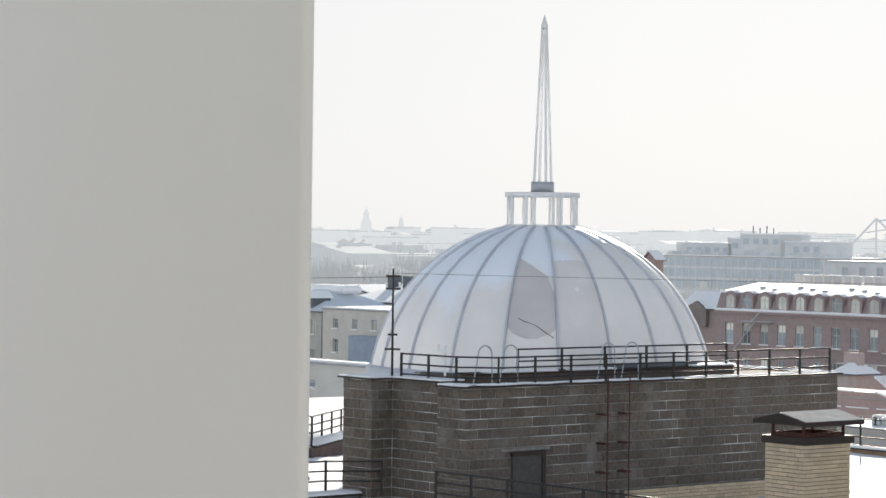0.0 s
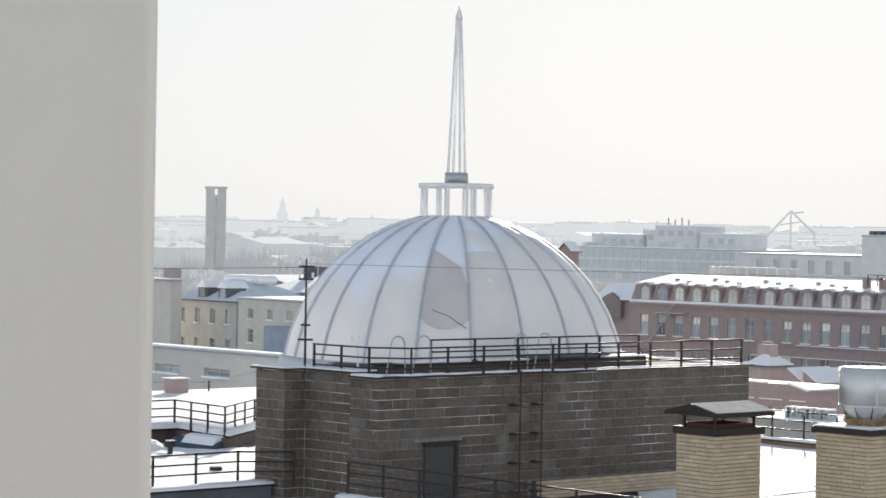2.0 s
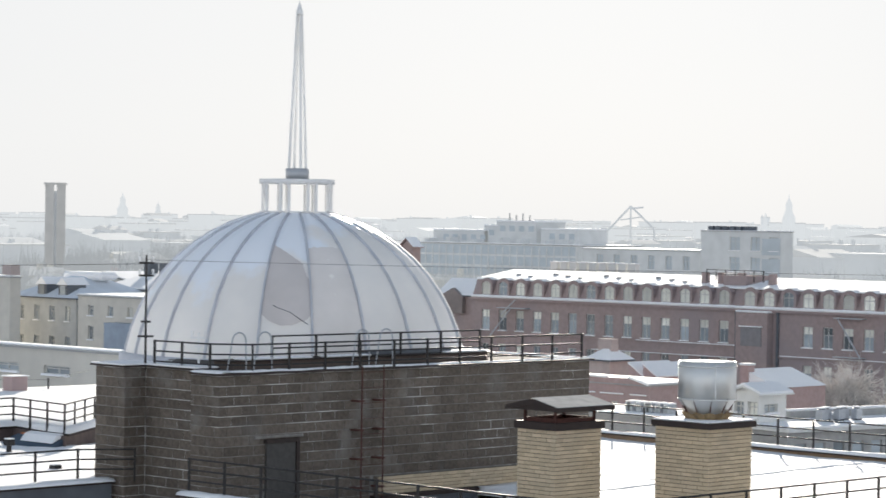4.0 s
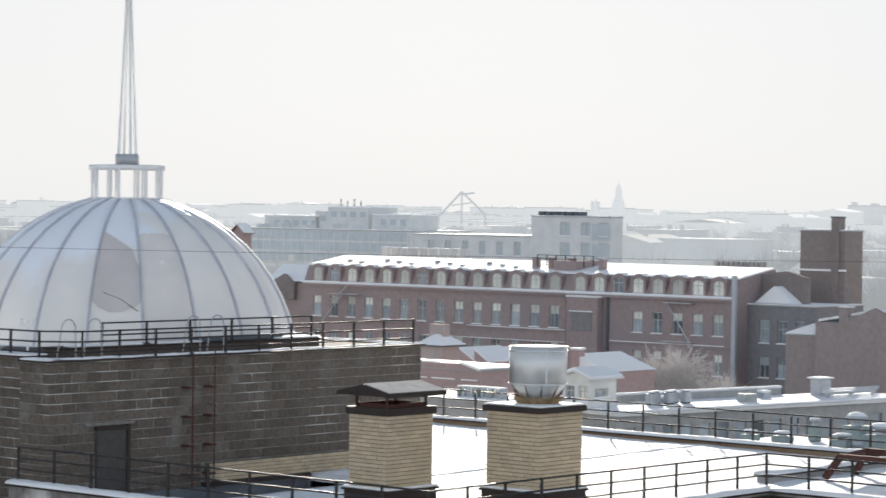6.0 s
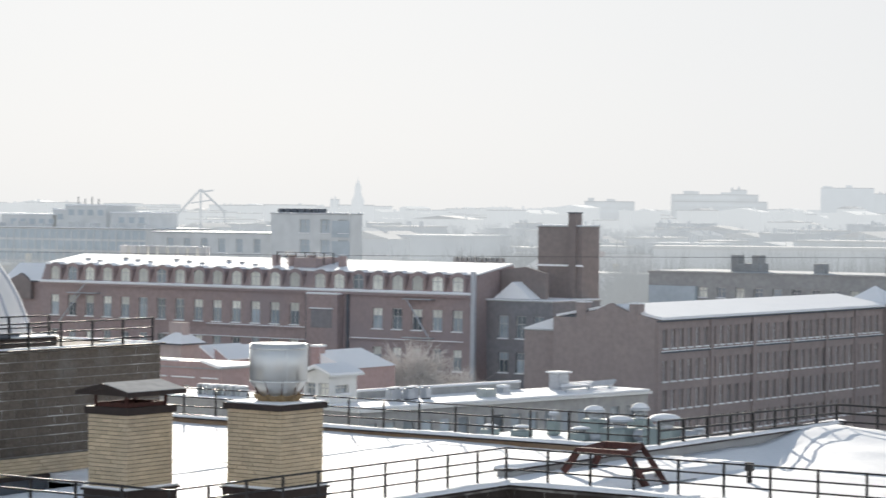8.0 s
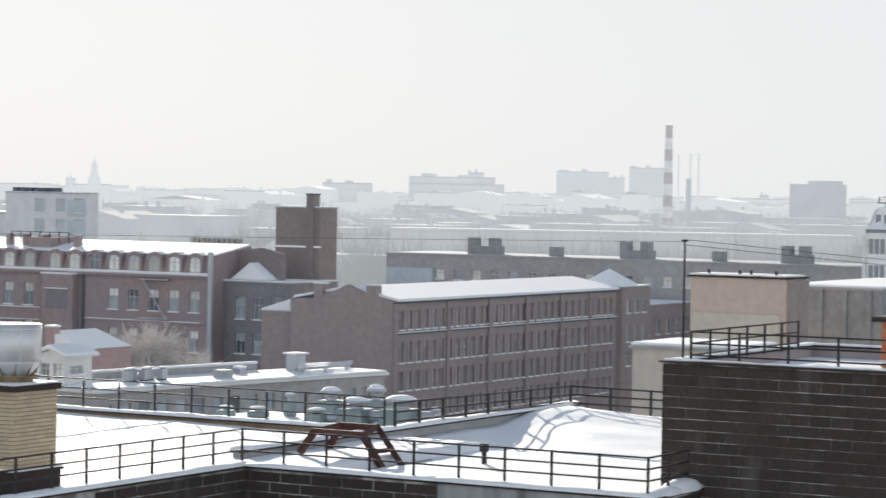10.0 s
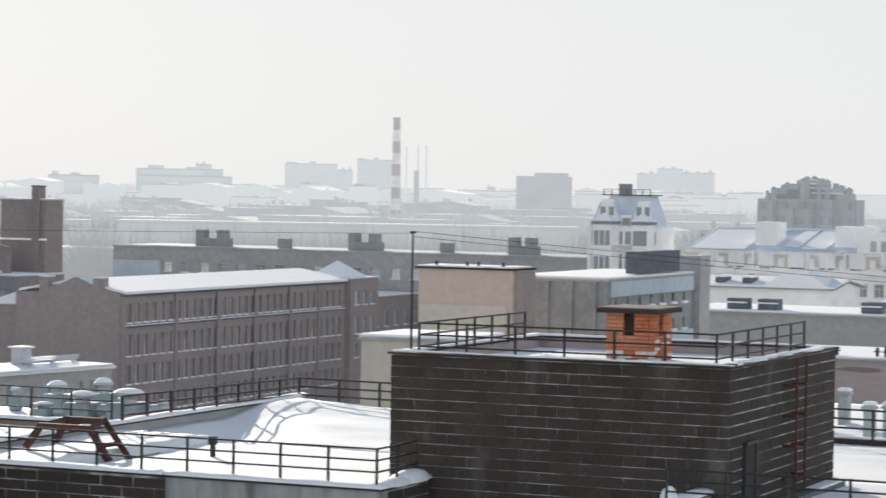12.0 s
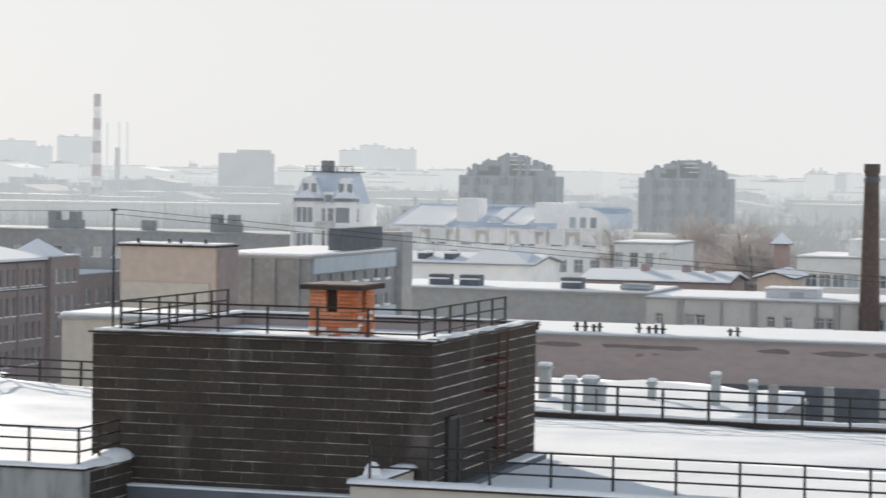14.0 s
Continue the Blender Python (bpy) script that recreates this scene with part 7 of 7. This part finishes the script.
def far_trees(name, count, d0, d1, h0, h1, material, az0=-13.0, az1=47.0, twigs=24, thick=0.12, wide=1.0):
    """Bare woods: a thin trunk and a fan of many fine twig slivers each."""
    s = S()
    for k in range(count):
        az, d = rng.uniform(az0, az1), d0 * (d1 / d0) ** rng.random()
        a = radians(GRID - az)
        x, y, h = d * math.cos(a), d * math.sin(a), rng.uniform(h0, h1)
        w = h * rng.uniform(0.16, 0.3) * wide
        sx, sy = -math.sin(a), math.cos(a)
        s.tube((x, y, 0), (x, y, h * 0.6), 0.22, 0.1, n=3, caps=False)
        v, f = [], []
        for i in range(twigs):
            q = rng.uniform(-1, 1)
            z0 = h * rng.uniform(0.3, 0.7)
            z1 = z0 + h * rng.uniform(0.12, 0.32) * (1.15 - 0.6 * abs(q))
            u0, u1, deep, t = 0.35 * q * w, q * w * rng.uniform(0.7, 1.1), rng.uniform(-w, w), thick * rng.uniform(0.6, 1.4)
            c, g = x + deep * sy, y - deep * sx
            v += [(c + sx * (u0 - t), g + sy * (u0 - t), z0), (c + sx * (u0 + t), g + sy * (u0 + t), z0), (c + sx * u1, g + sy * u1, z1)]
            f.append((3 * i, 3 * i + 1, 3 * i + 2))
        s.add(v, f)
    solid(name, s, material, "bare hazy trees between far houses", "backdrop", kind="stuff")


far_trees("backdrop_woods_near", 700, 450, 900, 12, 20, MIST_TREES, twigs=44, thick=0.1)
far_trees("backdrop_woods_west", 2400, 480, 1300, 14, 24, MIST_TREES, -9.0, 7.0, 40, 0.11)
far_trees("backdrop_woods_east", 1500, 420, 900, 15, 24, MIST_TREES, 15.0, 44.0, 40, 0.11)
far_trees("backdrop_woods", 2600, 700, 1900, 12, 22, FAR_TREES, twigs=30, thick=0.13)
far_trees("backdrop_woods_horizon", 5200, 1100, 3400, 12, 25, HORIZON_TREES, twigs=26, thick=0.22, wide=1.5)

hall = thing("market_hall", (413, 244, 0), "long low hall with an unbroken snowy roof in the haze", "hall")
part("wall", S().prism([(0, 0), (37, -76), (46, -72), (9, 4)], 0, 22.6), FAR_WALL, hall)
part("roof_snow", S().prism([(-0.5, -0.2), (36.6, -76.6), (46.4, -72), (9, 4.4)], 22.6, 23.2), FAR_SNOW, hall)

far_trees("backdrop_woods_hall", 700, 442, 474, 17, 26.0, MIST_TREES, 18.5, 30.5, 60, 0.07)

# far landmarks, all in the haze: its veil is emission, stronger with distance
RISE_HAZE_FAR = mat("backdrop_far_haze_walls", (0.14, 0.145, 0.15), (0.1, 0.105, 0.11), 0.95, grain=0.03, stain=0.01, bump=0, glow=0.57, glow_color=(0.67, 0.71, 0.735))


RISE_HAZE_MID = mat("backdrop_mid_haze_walls", (0.2, 0.21, 0.22), (0.15, 0.16, 0.17), 0.95, grain=0.03, stain=0.01, bump=0, glow=0.5, glow_color=(0.66, 0.69, 0.7))
RISE_HAZE_NEAR = mat("backdrop_near_haze_walls", (0.22, 0.235, 0.25), (0.17, 0.185, 0.2), 0.95, grain=0.05, stain=0.02, bump=0, glow=0.4, glow_color=(0.64, 0.67, 0.69))


def slab_at(d, az0, az1, z, deep=20):
    a0, a1 = radians(GRID - az0), radians(GRID - az1)
    p, q = Vector((d * math.cos(a0), d * math.sin(a0))), Vector((d * math.cos(a1), d * math.sin(a1)))
    n = (p + q).normalized() * deep
    block = thing("high_rise", (p.x, p.y, 0), "pale high-rise block far off in the haze", "building", "far high-rises")
    part("wall", S().prism([(0, 0), tuple(q - p), tuple(q - p + n), tuple(n)], 0, z), RISE_HAZE_NEAR if d < 2000 else RISE_HAZE_MID if d < 2700 else RISE_HAZE_FAR, block)
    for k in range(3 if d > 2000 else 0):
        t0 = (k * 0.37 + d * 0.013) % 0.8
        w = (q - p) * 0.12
        part("roof_house", S().prism([tuple((q - p) * t0), tuple((q - p) * t0 + w), tuple((q - p) * t0 + w + n * 0.5), tuple((q - p) * t0 + n * 0.5)], z + 0.8, z + 1.8 + (k * 1.3 + d * 0.01) % 2.2), RISE_HAZE_NEAR if d < 2000 else RISE_HAZE_MID if d < 2700 else RISE_HAZE_FAR, block)
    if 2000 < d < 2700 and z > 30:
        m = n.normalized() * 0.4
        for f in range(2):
            part("window_band", S().prism([tuple((q - p) * 0.05 - m), tuple((q - p) * 0.95 - m), tuple((q - p) * 0.95), tuple((q - p) * 0.05)], z - 4 - 6 * f, z - 2 - 6 * f), RISE_HAZE_FAR, block, "pale floor band")
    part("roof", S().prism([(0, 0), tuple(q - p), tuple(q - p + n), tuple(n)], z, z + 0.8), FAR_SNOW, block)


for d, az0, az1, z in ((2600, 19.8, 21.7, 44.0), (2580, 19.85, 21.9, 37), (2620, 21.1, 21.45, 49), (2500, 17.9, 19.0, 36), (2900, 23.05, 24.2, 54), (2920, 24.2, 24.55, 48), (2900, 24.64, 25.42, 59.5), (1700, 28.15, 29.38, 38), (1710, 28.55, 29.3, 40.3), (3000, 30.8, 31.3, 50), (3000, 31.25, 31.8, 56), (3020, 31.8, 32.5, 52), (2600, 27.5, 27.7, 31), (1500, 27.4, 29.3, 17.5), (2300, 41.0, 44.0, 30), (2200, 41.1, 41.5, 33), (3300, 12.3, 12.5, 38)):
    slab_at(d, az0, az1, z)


def at_az(d, az):
    a = radians(GRID - az)
    return d * math.cos(a), d * math.sin(a)


# both chimney bands faded by the same haze glow
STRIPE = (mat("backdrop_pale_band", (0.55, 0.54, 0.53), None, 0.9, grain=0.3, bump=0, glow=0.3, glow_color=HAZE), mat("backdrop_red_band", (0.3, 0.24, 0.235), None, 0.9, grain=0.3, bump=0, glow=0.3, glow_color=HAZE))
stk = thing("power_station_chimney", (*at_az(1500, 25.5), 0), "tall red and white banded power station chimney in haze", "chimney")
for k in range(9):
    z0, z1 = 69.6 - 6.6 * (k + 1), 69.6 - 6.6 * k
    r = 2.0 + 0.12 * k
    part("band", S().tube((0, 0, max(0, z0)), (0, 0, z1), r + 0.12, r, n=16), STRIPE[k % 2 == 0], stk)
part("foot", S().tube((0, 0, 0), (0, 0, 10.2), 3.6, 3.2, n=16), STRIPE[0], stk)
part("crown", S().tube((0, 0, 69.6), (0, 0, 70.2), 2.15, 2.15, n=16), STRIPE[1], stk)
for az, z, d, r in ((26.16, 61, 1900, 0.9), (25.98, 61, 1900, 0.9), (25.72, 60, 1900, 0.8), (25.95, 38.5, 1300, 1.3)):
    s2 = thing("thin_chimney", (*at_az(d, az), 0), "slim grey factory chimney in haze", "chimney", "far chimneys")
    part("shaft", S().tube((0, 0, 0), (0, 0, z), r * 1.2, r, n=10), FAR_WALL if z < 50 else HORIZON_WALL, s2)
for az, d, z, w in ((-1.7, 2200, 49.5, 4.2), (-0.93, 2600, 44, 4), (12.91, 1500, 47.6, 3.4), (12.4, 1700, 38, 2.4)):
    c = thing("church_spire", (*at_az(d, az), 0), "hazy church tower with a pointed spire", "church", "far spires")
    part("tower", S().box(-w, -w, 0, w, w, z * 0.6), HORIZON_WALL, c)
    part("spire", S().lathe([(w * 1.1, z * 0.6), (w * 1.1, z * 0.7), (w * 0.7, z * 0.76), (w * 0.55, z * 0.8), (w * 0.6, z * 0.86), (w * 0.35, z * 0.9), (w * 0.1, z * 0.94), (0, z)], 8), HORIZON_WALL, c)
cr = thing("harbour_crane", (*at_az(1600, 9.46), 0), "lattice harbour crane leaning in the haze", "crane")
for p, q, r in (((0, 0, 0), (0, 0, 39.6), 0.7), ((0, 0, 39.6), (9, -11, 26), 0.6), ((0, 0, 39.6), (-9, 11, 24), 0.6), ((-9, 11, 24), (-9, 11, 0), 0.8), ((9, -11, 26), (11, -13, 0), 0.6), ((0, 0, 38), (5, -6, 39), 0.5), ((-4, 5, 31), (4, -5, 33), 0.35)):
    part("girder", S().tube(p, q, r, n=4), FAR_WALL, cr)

# cables across the view
def cable(name, p, q, sag, r, label):
    c = bpy.data.curves.new(name, "CURVE")
    c.dimensions, c.bevel_depth = "3D", r
    sp = c.splines.new("POLY")
    sp.points.add(24)
    for i in range(25):
        t = i / 24
        v = Vector(p).lerp(Vector(q), t) - Vector((0, 0, 4 * sag * t * (1 - t)))
        sp.points[i].co = (*v, 1)
    c.materials.append(IRON)
    return tagged(new(name, c), label, "cable", "overhead cables", "structure")


cable("overhead_cable", (33.5, 41.5, 29.08), (45.1, 20.1, 29.13), 0.05, 0.0035, "thin dark cable strung between the roof masts")
for dz in (0.0, 0.1):
    cable("overhead_cable", (45.1, 20.1, 29.17 - dz), (53.0, -6.0, 27.4 - dz), 0.12, 0.005, "thin dark cable strung from the mast")
cable("overhead_cable", (33.5, 41.5, 29.0), (10.0, 75.0, 29.0), 0.3, 0.005, "thin dark cable strung from the mast")

# ---- pieces of the near walls ----
piece_cache = {}


def piece_mesh(name, lx, ly, lz, material, cut):
    key = (name, round(lx, 3), round(ly, 3), round(lz, 3), material.name)
    if key not in piece_cache:
        piece_cache[key] = S().box(-lx / 2, -ly / 2, -lz / 2, lx / 2, ly / 2, lz / 2, cut).mesh(name, material)
    return piece_cache[key]


def course_wall(name, parent, along, start, end, plane, z_top, z_low, length, height, joint, depth, material, cut, skip=None, rng=random.Random(3), head=None, alt=None, joined=False):
    """Pieces in running bond on a wall along x (0) or y (1); plane is the wall's outer face, which looks to the low side."""
    head = joint if head is None else head
    n, k = 0, 0
    base = parent.matrix_basis.translation
    z, rest = z_top, S()
    while z - height > z_low - 0.5 * height:
        u = start - (length / 2 if k % 2 else 0) - rng.choice((0, 0, 0.15)) * length
        while u < end - 0.02:
            a, b = max(u, start), min(u + length, end)
            b = end if end - b < 0.05 else b
            u += length
            if b - a < 0.05 and a > start or (skip and skip((a + b) / 2, z - height / 2)):
                continue
            lu = round(b - a - head, 3)
            out = rng.uniform(-0.004, 0.006)
            size = (lu, depth, height - joint) if along == 0 else (depth, lu, height - joint)
            c = ((a + b) / 2, plane + depth / 2 - out, z - height / 2) if along == 0 else (plane + depth / 2 - out, (a + b) / 2, z - height / 2)
            m = alt[0] if alt and rng.random() < alt[1] * max(0, 1 - (z - z_low) / alt[2]) else material
            p = Vector(c) - base
            if joined:
                h = Vector(size) / 2
                rest.box(*(p - h), *(p + h), cut)
            else:
                part(name, piece_mesh(name, *size, m, cut), None, parent, at=tuple(p))
            n += 1
        z -= height
        k += 1
    if joined:
        part("block_rest", rest, material, parent, kind="stuff")
    return n


BLK = dict(name="block", length=0.4, height=0.2, joint=0.016, depth=0.06, material=BLOCK, cut=0.007, head=0.009)
course_wall(parent=pent, along=0, start=XF, end=40.4, plane=YF, z_top=26.83, z_low=24.6, **BLK)
course_wall(parent=pent, along=0, start=40.4, end=XE, plane=YF, z_top=26.83, z_low=24.6, joined=True, **BLK)
course_wall(parent=pent, along=0, start=XF, end=37.5, plane=YF, z_top=24.63, z_low=23.8, skip=lambda u, z: 34.5 < u < 35.4, **BLK)
course_wall(parent=pent, along=1, start=YF, end=YP, plane=XF, z_top=26.83, z_low=23.6, **BLK)
course_wall(parent=pent, along=1, start=YP, end=YI, plane=XR, z_top=26.89, z_low=23.6, **BLK)
course_wall(parent=pent, along=0, start=XP, end=XR, plane=YI, z_top=26.89, z_low=23.6, **BLK)
course_wall(parent=pent, along=1, start=YI, end=YB, plane=XP, z_top=26.89, z_low=23.6, **BLK)
course_wall("block", pent2, 1, 13.6, 20.24, 44.5, 26.85, 24.05, 0.41, 0.205, 0.013, 0.06, BROWN_BLOCK, 0.006, head=0.003)
course_wall("block", pent2, 0, 44.5, 51.75, 13.6, 26.85, 24.2, 0.41, 0.205, 0.021, 0.06, BROWN_BLOCK, 0.006, head=0.003, joined=True)
for root, w, d, z0, h in CHIM_JOBS:
    b = root.matrix_basis.translation
    course_wall("brick", root, 0, b.x, b.x + w, b.y, b.z + h, b.z + z0, 0.26, 0.075, 0.012, 0.03, YELLOW_BRICK, 0.003, head=0.006)
    course_wall("brick", root, 1, b.y, b.y + d, b.x, b.z + h, b.z + z0, 0.26, 0.075, 0.012, 0.03, YELLOW_BRICK, 0.003, head=0.006)
course_wall("brick", pent, 0, 37.6, 44.45, 38.855, 24.61, 24.24, 0.26, 0.075, 0.01, 0.03, YELLOW_BRICK, 0.003, head=0.006)
b = orange.matrix_basis.translation
OBR = dict(name="brick", parent=orange, length=0.26, height=0.075, joint=0.008, depth=0.1, material=ORANGE_BRICK, cut=0.003, head=0.008)
ZT, ZM, ZL = b.z + 0.8, b.z + 0.35, b.z - 0.4
for along, plane, u0, u1, h0, h1 in ((0, b.y, b.x, b.x + 1.15, b.x + 0.34, b.x + 0.62), (1, b.x, b.y + 0.1, b.y + 0.98, b.y + 0.4, b.y + 0.62)):
    course_wall(along=along, start=u0, end=h0, plane=plane, z_top=ZT, z_low=ZM, **OBR)
    course_wall(along=along, start=h1, end=u1, plane=plane, z_top=ZT, z_low=ZM, **OBR)
    course_wall(along=along, start=u0, end=u1, plane=plane, z_top=ZM, z_low=ZL, alt=(FROST, 0.62, 0.95), **OBR)

for par_name, along, a, b_, plane in (("parapet_inner_south", 0, 37.5, 42.3, 28.15), ("parapet_inner_west", 1, 23.8, 28.15, 42.3), ("parapet_well_north", 0, 42.6, 44.45, 19.4)):
    par = bpy.data.objects[par_name]
    course_wall("block", par, along, a, b_, plane - 0.008, 24.5, 23.5, 0.7, 0.2, 0.02, 0.05, BROWN_BLOCK, 0.006, head=0.02)
